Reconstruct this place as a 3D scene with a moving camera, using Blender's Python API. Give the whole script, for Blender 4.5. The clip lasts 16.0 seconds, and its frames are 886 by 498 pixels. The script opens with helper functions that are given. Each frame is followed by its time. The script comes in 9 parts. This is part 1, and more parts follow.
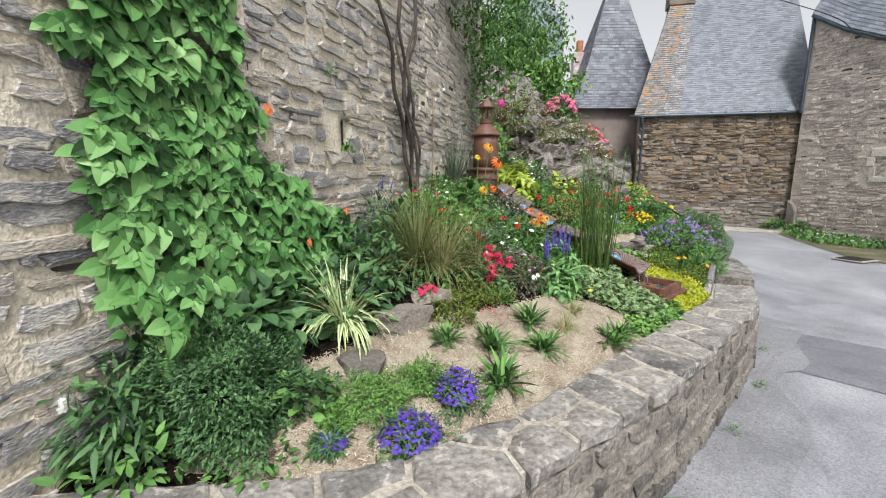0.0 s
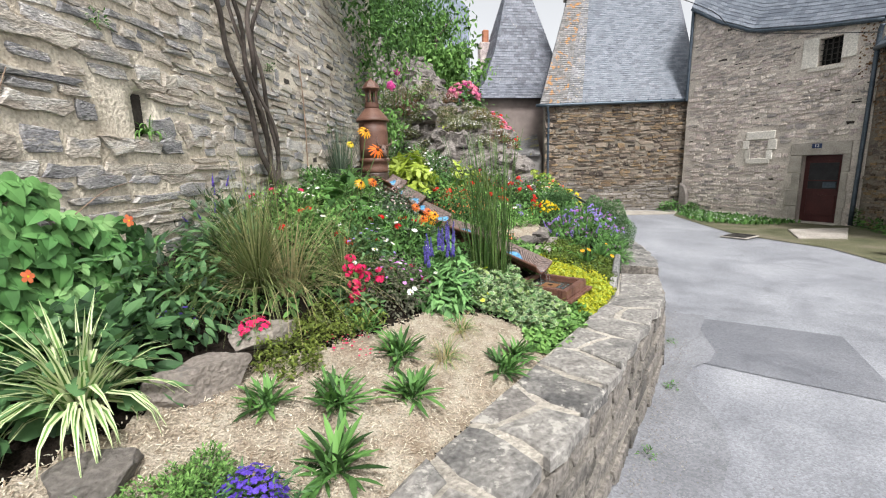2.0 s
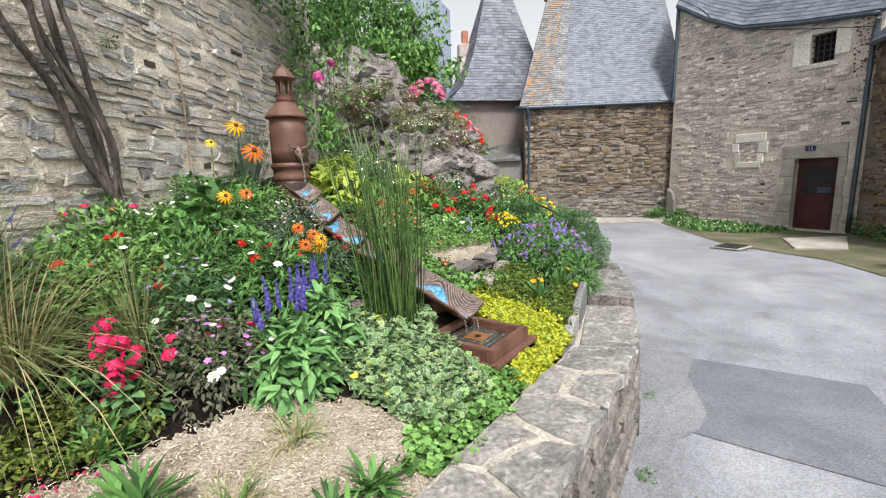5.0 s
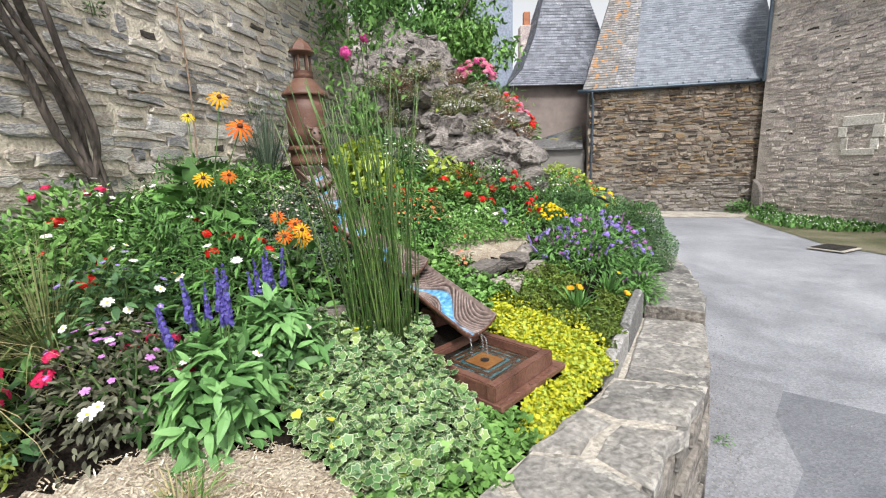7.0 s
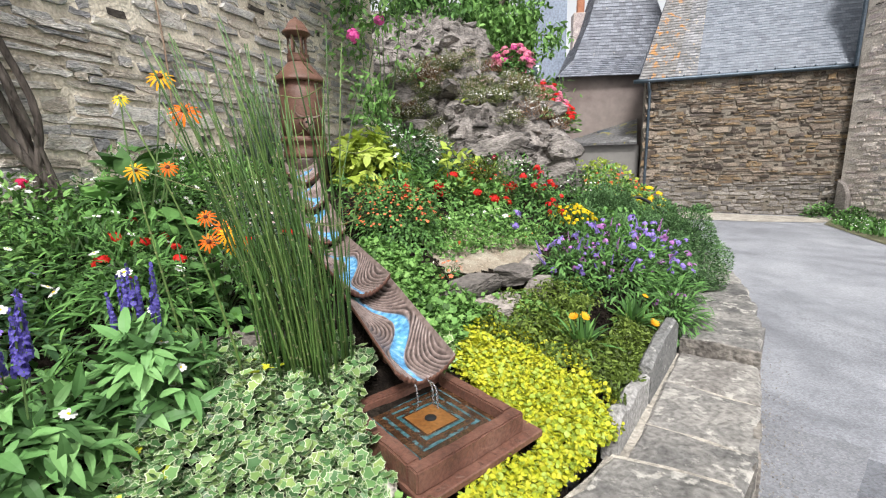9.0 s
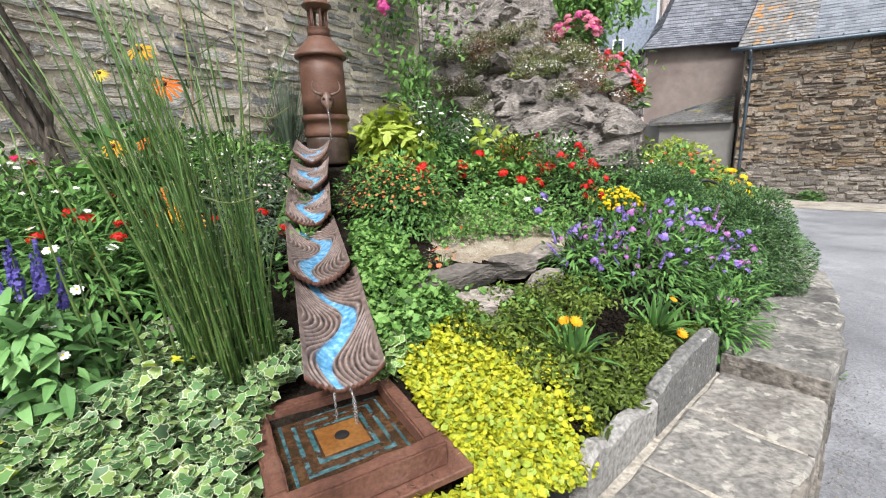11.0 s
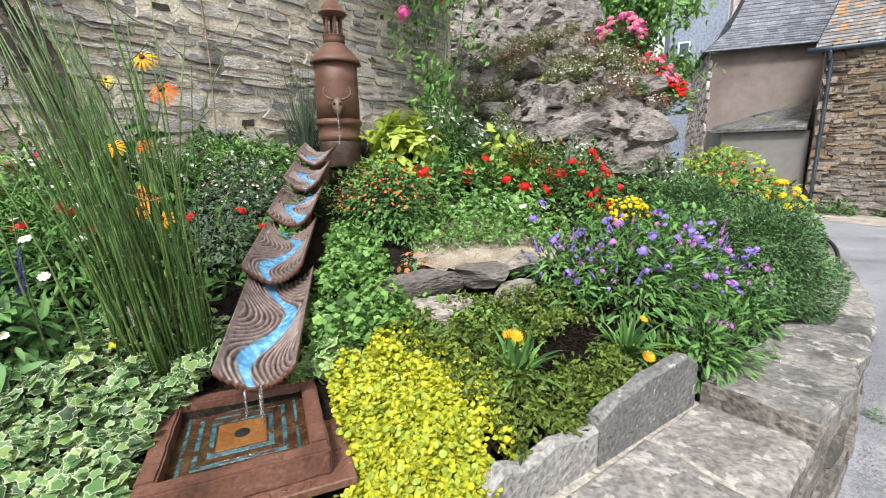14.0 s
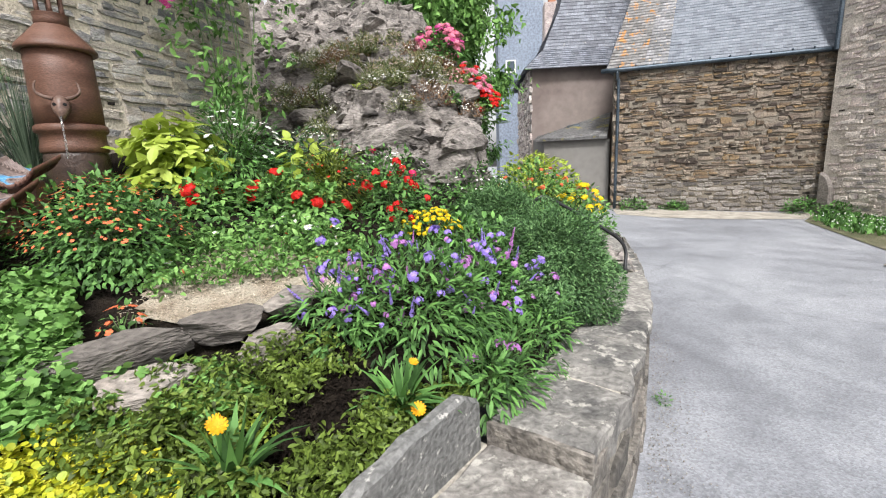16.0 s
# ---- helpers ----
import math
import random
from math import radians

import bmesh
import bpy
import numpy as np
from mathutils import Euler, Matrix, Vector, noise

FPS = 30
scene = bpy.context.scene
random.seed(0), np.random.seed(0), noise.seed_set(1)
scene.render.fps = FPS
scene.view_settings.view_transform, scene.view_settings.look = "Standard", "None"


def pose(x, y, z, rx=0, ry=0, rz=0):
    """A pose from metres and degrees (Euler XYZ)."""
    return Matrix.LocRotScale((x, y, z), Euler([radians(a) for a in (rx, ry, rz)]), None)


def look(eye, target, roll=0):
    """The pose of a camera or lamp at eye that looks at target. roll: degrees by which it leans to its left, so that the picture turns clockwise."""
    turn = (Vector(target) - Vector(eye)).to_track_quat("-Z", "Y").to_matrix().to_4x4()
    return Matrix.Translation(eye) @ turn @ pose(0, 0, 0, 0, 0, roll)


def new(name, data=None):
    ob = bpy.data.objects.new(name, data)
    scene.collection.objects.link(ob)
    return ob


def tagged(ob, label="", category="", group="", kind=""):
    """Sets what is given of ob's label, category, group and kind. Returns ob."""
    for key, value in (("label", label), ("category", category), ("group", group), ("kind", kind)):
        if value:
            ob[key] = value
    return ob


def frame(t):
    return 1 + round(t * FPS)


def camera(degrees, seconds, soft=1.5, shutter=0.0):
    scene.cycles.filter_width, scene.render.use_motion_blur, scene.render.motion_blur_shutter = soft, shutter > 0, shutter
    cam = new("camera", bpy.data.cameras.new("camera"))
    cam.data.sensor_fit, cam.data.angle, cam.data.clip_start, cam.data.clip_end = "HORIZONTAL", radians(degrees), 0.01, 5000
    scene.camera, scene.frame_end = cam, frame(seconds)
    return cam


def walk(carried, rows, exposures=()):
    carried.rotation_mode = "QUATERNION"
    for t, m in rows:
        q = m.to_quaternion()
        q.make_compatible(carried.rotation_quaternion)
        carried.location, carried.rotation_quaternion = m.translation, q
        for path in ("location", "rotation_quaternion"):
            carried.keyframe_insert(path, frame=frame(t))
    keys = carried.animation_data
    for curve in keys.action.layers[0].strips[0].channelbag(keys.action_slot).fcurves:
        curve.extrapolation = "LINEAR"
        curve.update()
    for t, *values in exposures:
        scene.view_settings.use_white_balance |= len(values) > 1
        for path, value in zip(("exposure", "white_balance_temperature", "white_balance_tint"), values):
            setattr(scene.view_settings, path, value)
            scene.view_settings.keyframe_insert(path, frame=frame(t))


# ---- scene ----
cam = camera(91.5, 16.0, soft=1.15)
PATH = [
    (0, (0.061, -0.343, 1.672), (0.044, 1.629, 1.339), 0.3),
    (0.5, (0.215, -0.178, 1.669), (0.3, 1.787, 1.308), 0.1),
    (1, (0.311, -0.039, 1.651), (0.497, 1.916, 1.275), -0.4),
    (1.5, (0.398, 0.158, 1.643), (0.661, 2.105, 1.273), -1.1),
    (2, (0.479, 0.299, 1.639), (0.802, 2.239, 1.276), -1.5),
    (2.5, (0.606, 0.46, 1.639), (0.966, 2.397, 1.293), -1.6),
    (3, (0.698, 0.575, 1.643), (1.081, 2.509, 1.304), -1.8),
    (3.5, (0.78, 0.741, 1.633), (1.175, 2.673, 1.303), -1.9),
    (4, (0.896, 0.916, 1.62), (1.295, 2.849, 1.297), -2.1),
    (4.5, (1.048, 1.039, 1.626), (1.438, 2.973, 1.298), -2.0),
    (4.7, (1.119, 1.063, 1.627), (1.498, 2.998, 1.296), -1.9),
    (6.8, (1.482, 1.51, 1.57), (1.596, 3.473, 1.205), -2.0),
    (7, (1.54, 1.564, 1.559), (1.62, 3.529, 1.192), -1.8),
    (7.5, (1.631, 1.663, 1.543), (1.645, 3.627, 1.168), -1.7),
    (8, (1.712, 1.803, 1.529), (1.672, 3.767, 1.154), -1.5),
    (8.5, (1.791, 1.939, 1.543), (1.699, 3.902, 1.171), -1.5),
    (9, (1.908, 2.025, 1.538), (1.758, 3.983, 1.159), -1.3),
    (9.2, (1.972, 2.047, 1.536), (1.794, 4.002, 1.151), -1.1),
    (11.3, (2.315, 2.374, 1.469), (1.737, 4.237, 1.027), -1.8),
    (11.5, (2.34, 2.383, 1.466), (1.702, 4.226, 1.022), -1.7),
    (12, (2.423, 2.373, 1.472), (1.639, 4.158, 1.023), -0.9),
    (12.5, (2.497, 2.361, 1.471), (1.613, 4.098, 1.019), -0.2),
    (13, (2.55, 2.364, 1.468), (1.639, 4.089, 1.027), 0.1),
    (13.5, (2.597, 2.4, 1.471), (1.741, 4.157, 1.045), 0.0),
    (14, (2.634, 2.492, 1.463), (1.898, 4.307, 1.059), -0.9),
    (14.5, (2.657, 2.646, 1.469), (2.087, 4.522, 1.075), -1.5),
    (15, (2.695, 2.754, 1.465), (2.289, 4.673, 1.077), -2.0),
    (15.5, (2.79, 2.826, 1.461), (2.527, 4.772, 1.078), -2.2),
    (16, (2.945, 2.939, 1.46), (2.801, 4.898, 1.083), -2.3),
]
walk(cam, [(t, look(eye, target, roll)) for t, eye, target, roll in PATH], exposures=((0.0, 0.55), (0.8, 0.78), (3.0, 0.73), (9.0, 0.75), (16.0, 0.78)))

# ---- sky and light: a bright overcast day ----
world = bpy.data.worlds.new("overcast_sky")
scene.world = world
world.use_nodes = True
wn, wl = world.node_tree.nodes, world.node_tree.links
sky = wn.new("ShaderNodeTexSky")
sky.sky_type, sky.sun_disc = "NISHITA", False
sky.sun_elevation, sky.sun_rotation = radians(54), radians(165)
sky.air_density, sky.dust_density, sky.ozone_density = 1.0, 4.0, 1.0
veil = wn.new("ShaderNodeHueSaturation")
veil.inputs["Saturation"].default_value = 0.13
wl.new(sky.outputs[0], veil.inputs["Color"])
wl.new(veil.outputs[0], wn["Background"].inputs["Color"])
wn["Background"].inputs["Strength"].default_value = 0.149

sun_data = bpy.data.lights.new("sun", "SUN")
sun_data.energy, sun_data.angle, sun_data.color = 2.7, radians(10), (1.0, 0.98, 0.985)
sun = new("sun", sun_data)
sun.matrix_world = look((1.0, -6.8, 14), (0, 3, 0))

# ---- materials ----
def node_mat(name):
    m = bpy.data.materials.new(name)
    m.use_nodes = True
    return m, m.node_tree.nodes, m.node_tree.links


def ramp(nodes, cols, spread=(0.3, 0.7)):
    r = nodes.new("ShaderNodeValToRGB")
    el = r.color_ramp.elements
    lo, hi = spread
    while len(el) < len(cols):
        el.new(0.5)
    for i, c in enumerate(cols):
        el[i].position = lo + (hi - lo) * i / max(1, len(cols) - 1)
        el[i].color = (*c, 1)
    return r


def surface(name, cols, scale=4.0, rough=0.85, bump=0.3, fine=40.0, metal=0.0, vary=0.25, by="", spots=None, stretch=(1, 1, 1), spec=0.35, grain=0.3, gloss_patch=0.0, piece=0.62):
    """A weathered surface: large patches of cols, fine grain, spots of another colour, and a change from piece to piece."""
    m, nodes, links = node_mat(name)
    bsdf = nodes["Principled BSDF"]
    geo = nodes.new("ShaderNodeNewGeometry")
    mp = nodes.new("ShaderNodeMapping")
    mp.inputs["Scale"].default_value = stretch
    links.new(geo.outputs["Position"], mp.inputs["Vector"])
    where = mp.outputs[0]
    n1 = nodes.new("ShaderNodeTexNoise")
    n1.inputs["Scale"].default_value, n1.inputs["Detail"].default_value = scale, 5
    n2 = nodes.new("ShaderNodeTexNoise")
    n2.inputs["Scale"].default_value, n2.inputs["Detail"].default_value = fine, 4
    pick = n1.outputs["Fac"]
    if by:
        src = nodes.new("ShaderNodeObjectInfo") if by == "object" else geo
        rnd = src.outputs["Random" if by == "object" else "Random Per Island"]
        mix = nodes.new("ShaderNodeMix")
        mix.inputs["Factor"].default_value = piece
        links.new(n1.outputs["Fac"], mix.inputs["A"])
        spread = nodes.new("ShaderNodeMapRange")
        spread.inputs["To Min"].default_value, spread.inputs["To Max"].default_value = 0.1, 0.9
        links.new(rnd, spread.inputs["Value"])
        links.new(spread.outputs[0], mix.inputs["B"])
        pick = mix.outputs["Result"]
    for n in (n1, n2):
        links.new(where, n.inputs["Vector"])
    cr = ramp(nodes, cols, (0.28, 0.72))
    links.new(pick, cr.inputs["Fac"])
    col = cr.outputs["Color"]
    hs = nodes.new("ShaderNodeHueSaturation")
    val = nodes.new("ShaderNodeMapRange")
    val.inputs["From Min"].default_value, val.inputs["From Max"].default_value = 0.3, 0.7
    val.inputs["To Min"].default_value, val.inputs["To Max"].default_value = 1 - grain, 1 + grain
    links.new(n2.outputs["Fac"], val.inputs["Value"])
    links.new(val.outputs[0], hs.inputs["Value"])
    links.new(col, hs.inputs["Color"])
    col = hs.outputs[0]
    if spots:
        scol, sscale, amount = spots
        n3 = nodes.new("ShaderNodeTexNoise")
        n3.inputs["Scale"].default_value, n3.inputs["Detail"].default_value, n3.inputs["Roughness"].default_value = sscale, 6, 0.65
        links.new(where, n3.inputs["Vector"])
        edge = nodes.new("ShaderNodeMapRange")
        edge.inputs["From Min"].default_value, edge.inputs["From Max"].default_value = 0.62 - amount, 0.68 - amount
        links.new(n3.outputs["Fac"], edge.inputs["Value"])
        sm = nodes.new("ShaderNodeMix")
        sm.data_type = "RGBA"
        links.new(edge.outputs[0], sm.inputs["Factor"])
        links.new(col, sm.inputs["A"])
        sm.inputs["B"].default_value = (*scol, 1)
        col = sm.outputs["Result"]
    links.new(col, bsdf.inputs["Base Color"])
    bsdf.inputs["Roughness"].default_value, bsdf.inputs["Metallic"].default_value = rough, metal
    bsdf.inputs["Specular IOR Level"].default_value = spec
    if gloss_patch:
        gp = nodes.new("ShaderNodeMapRange")
        gp.inputs["To Min"].default_value, gp.inputs["To Max"].default_value = rough - gloss_patch, rough + 0.1
        links.new(n1.outputs["Fac"], gp.inputs["Value"])
        links.new(gp.outputs[0], bsdf.inputs["Roughness"])
    if bump:
        add = nodes.new("ShaderNodeMath")
        add.operation = "ADD"
        links.new(n1.outputs["Fac"], add.inputs[0])
        links.new(n2.outputs["Fac"], add.inputs[1])
        bp = nodes.new("ShaderNodeBump")
        bp.inputs["Strength"].default_value, bp.inputs["Distance"].default_value = bump, 0.02
        links.new(add.outputs[0], bp.inputs["Height"])
        links.new(bp.outputs[0], bsdf.inputs["Normal"])
    return m


def leafy(name, cols, rough=0.62, thin=0.16, scale=9.0, spec=0.24, single=False):
    """Leaves and petals: a colour for each leaf, veined by fine noise, and light shining through. Three colours or
    more: the first is darkened for shade among the leaves.
    """
    m, nodes, links = node_mat(name)
    bsdf, out = nodes["Principled BSDF"], nodes["Material Output"]
    geo = nodes.new("ShaderNodeNewGeometry")
    n1 = nodes.new("ShaderNodeTexNoise")
    n1.inputs["Scale"].default_value, n1.inputs["Detail"].default_value = scale, 3
    links.new(geo.outputs["Position"], n1.inputs["Vector"])
    mix = nodes.new("ShaderNodeMix")
    mix.inputs["Factor"].default_value = 0.6
    links.new(n1.outputs["Fac"], mix.inputs["A"])
    own = nodes.new("ShaderNodeObjectInfo") if single else geo
    links.new(own.outputs["Random" if single else "Random Per Island"], mix.inputs["B"])
    # first colour cut to 0.28: shade between leaves put into the leaf colour
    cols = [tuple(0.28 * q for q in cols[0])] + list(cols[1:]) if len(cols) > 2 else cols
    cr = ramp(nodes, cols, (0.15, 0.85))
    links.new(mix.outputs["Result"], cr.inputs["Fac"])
    links.new(cr.outputs[0], bsdf.inputs["Base Color"])
    bsdf.inputs["Roughness"].default_value = rough
    bsdf.inputs["Specular IOR Level"].default_value = spec
    tr = nodes.new("ShaderNodeBsdfTranslucent")
    links.new(cr.outputs[0], tr.inputs["Color"])
    ms = nodes.new("ShaderNodeMixShader")
    ms.inputs["Fac"].default_value = thin
    links.new(bsdf.outputs[0], ms.inputs[1])
    links.new(tr.outputs[0], ms.inputs[2])
    links.new(ms.outputs[0], out.inputs["Surface"])
    return m


M = {}
# masonry
M["mortar"] = surface("lime_mortar", [(0.371, 0.321, 0.248), (0.517, 0.461, 0.372), (0.617, 0.563, 0.467)], 2.2, 0.95, 0.6, 60, spots=((0.22, 0.20, 0.17), 2.6, 0.02))
M["stone"] = surface("wall_schist", [(0.175, 0.172, 0.175), (0.29, 0.28, 0.268), (0.43, 0.385, 0.325), (0.30, 0.26, 0.215), (0.49, 0.465, 0.425), (0.225, 0.22, 0.225)], 6.0, 0.8, 0.7, 55, by="object", spots=((0.48, 0.44, 0.37), 6, 0.05), stretch=(1, 1, 2.6), piece=0.55, grain=0.4)
M["stone_far"] = surface("wall_schist_joined", [(0.175, 0.172, 0.175), (0.29, 0.28, 0.268), (0.43, 0.385, 0.325), (0.30, 0.26, 0.215), (0.49, 0.465, 0.425), (0.225, 0.22, 0.225)], 6.0, 0.8, 0.7, 55, by="island", spots=((0.48, 0.44, 0.37), 6, 0.05), stretch=(1, 1, 2.6), piece=0.55, grain=0.4)
M["brown_stone"] = surface("brown_schist", [(0.046, 0.0351, 0.0284), (0.125, 0.0902, 0.0618), (0.226, 0.155, 0.0836), (0.15, 0.119, 0.096), (0.259, 0.209, 0.159), (0.101, 0.0819, 0.0719)], 1.6, 0.85, 0.5, 30, by="island", spots=((0.28, 0.245, 0.195), 4, 0.05), piece=0.55, grain=0.45)
# near-black colour that stands for shade in wall recesses
M["recess_shade"] = surface("painted_recess_shade", [(0.018, 0.015, 0.012), (0.04, 0.034, 0.028), (0.07, 0.06, 0.05)], 9, 0.95, 0.4, 50)
M["foot_stone"] = surface("pale_foot_schist", [(0.10, 0.09, 0.082), (0.21, 0.19, 0.17), (0.29, 0.265, 0.235), (0.17, 0.15, 0.135)], 1.8, 0.85, 0.5, 30, by="island", piece=0.6, grain=0.4)
M["brown_mortar"] = surface("brown_mortar", [(0.116, 0.0976, 0.0792), (0.177, 0.154, 0.122), (0.225, 0.194, 0.158)], 1.5, 0.95, 0.6, 30)
M["grey_stone"] = surface("grey_schist", [(0.237, 0.218, 0.208), (0.409, 0.363, 0.329), (0.567, 0.487, 0.435), (0.37, 0.311, 0.298), (0.699, 0.626, 0.561), (0.277, 0.251, 0.237)], 1.8, 0.85, 0.5, 30, by="island", spots=((0.44, 0.41, 0.37), 3, 0.0), piece=0.5, grain=0.4)
M["grey_mortar"] = surface("grey_mortar", [(0.336, 0.3, 0.258), (0.467, 0.419, 0.365), (0.569, 0.521, 0.456)], 1.5, 0.95, 0.6, 30)
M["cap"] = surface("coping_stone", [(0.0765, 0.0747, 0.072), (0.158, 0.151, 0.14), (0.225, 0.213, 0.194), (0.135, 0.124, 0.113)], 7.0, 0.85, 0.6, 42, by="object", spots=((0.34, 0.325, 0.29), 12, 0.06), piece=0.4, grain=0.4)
# road face of the low wall: stone and mortar darker than the coping's
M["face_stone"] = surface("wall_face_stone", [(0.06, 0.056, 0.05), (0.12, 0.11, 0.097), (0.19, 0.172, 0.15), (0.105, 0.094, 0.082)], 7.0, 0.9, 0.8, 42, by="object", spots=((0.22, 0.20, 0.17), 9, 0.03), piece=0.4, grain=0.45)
M["face_mortar"] = surface("mottled_face_mortar", [(0.10, 0.09, 0.075), (0.19, 0.172, 0.145), (0.28, 0.255, 0.215)], 3.0, 0.95, 0.8, 45, spots=((0.07, 0.065, 0.055), 4, 0.03))
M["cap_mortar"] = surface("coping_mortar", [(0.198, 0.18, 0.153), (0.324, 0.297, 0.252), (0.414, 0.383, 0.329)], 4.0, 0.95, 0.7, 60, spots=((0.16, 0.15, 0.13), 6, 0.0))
M["slab"] = surface("slate_slab", [(0.13, 0.13, 0.125), (0.21, 0.205, 0.195), (0.29, 0.28, 0.265)], 6, 0.8, 0.5, 60, by="object", spots=((0.38, 0.37, 0.34), 26, 0.01), grain=0.4)
M["rock"] = surface("outcrop_rock", [(0.0554, 0.05, 0.0465), (0.134, 0.12, 0.109), (0.214, 0.193, 0.175), (0.277, 0.247, 0.225)], 3.4, 0.9, 1.0, 26, spots=((0.05, 0.045, 0.042), 4.5, 0.04), stretch=(1, 1, 2.0), grain=0.45)
M["boulder"] = surface("boulder_stone", [(0.105, 0.0945, 0.0836), (0.168, 0.146, 0.126), (0.223, 0.198, 0.167)], 7, 0.85, 0.6, 60, by="object", spots=((0.13, 0.12, 0.11), 9, 0.0))
M["white_stone"] = surface("dressed_limestone", [(0.44, 0.41, 0.36), (0.58, 0.55, 0.49), (0.66, 0.63, 0.57)], 3, 0.8, 0.3, 30, by="object")
M["granite"] = surface("granite_jamb", [(0.24, 0.22, 0.19), (0.33, 0.30, 0.26), (0.40, 0.37, 0.32)], 3, 0.85, 0.4, 50)
M["plaster"] = surface("stained_plaster", [(0.136, 0.106, 0.0944), (0.204, 0.167, 0.151), (0.243, 0.206, 0.183)], 0.7, 0.95, 0.1, 6, spots=((0.15, 0.11, 0.10), 0.5, 0.03), grain=0.1)
M["pale_plaster"] = surface("pale_plaster", [(0.151, 0.143, 0.13), (0.185, 0.176, 0.164)], 1.0, 0.95, 0.1, 6, grain=0.08)
# roofs
M["slate"] = surface("roof_slate", [(0.0748, 0.088, 0.11), (0.11, 0.128, 0.154), (0.141, 0.158, 0.185)], 1.4, 0.5, 0.15, 20, by="island", spots=((0.27, 0.28, 0.285), 14, -0.05), spec=0.5, grain=0.2, stretch=(1.6, 1.6, 0.35))
M["slate_old"] = surface("old_roof_slate", [(0.0896, 0.0956, 0.114), (0.134, 0.144, 0.168), (0.187, 0.199, 0.228)], 1.2, 0.65, 0.2, 20, by="island", spots=((0.36, 0.35, 0.32), 6, -0.03), spec=0.4)
M["slate_lichen"] = surface("lichened_slate", [(0.12, 0.115, 0.109), (0.18, 0.175, 0.17), (0.218, 0.213, 0.207)], 1.5, 0.75, 0.3, 14, by="island", spots=((0.36, 0.18, 0.06), 4.5, 0.07))
M["slate_pale"] = surface("pale_lichened_slate", [(0.13, 0.13, 0.132), (0.185, 0.185, 0.19), (0.235, 0.235, 0.24)], 1.5, 0.75, 0.3, 14, by="island", spots=((0.36, 0.30, 0.22), 8.0, 0.03))
M["slate_moss"] = surface("mossy_slate", [(0.06, 0.058, 0.058), (0.11, 0.107, 0.105), (0.155, 0.152, 0.148)], 2.5, 0.85, 0.4, 14, by="island", spots=((0.19, 0.17, 0.045), 2.4, 0.04), grain=0.4)
M["zinc"] = surface("dark_zinc", [(0.05, 0.07, 0.09), (0.09, 0.11, 0.13)], 3, 0.45, 0.05, 30, metal=0.6)
M["brick_red"] = surface("chimney_brick", [(0.30, 0.12, 0.07), (0.40, 0.18, 0.10)], 6, 0.9, 0.3, 40)
# ground


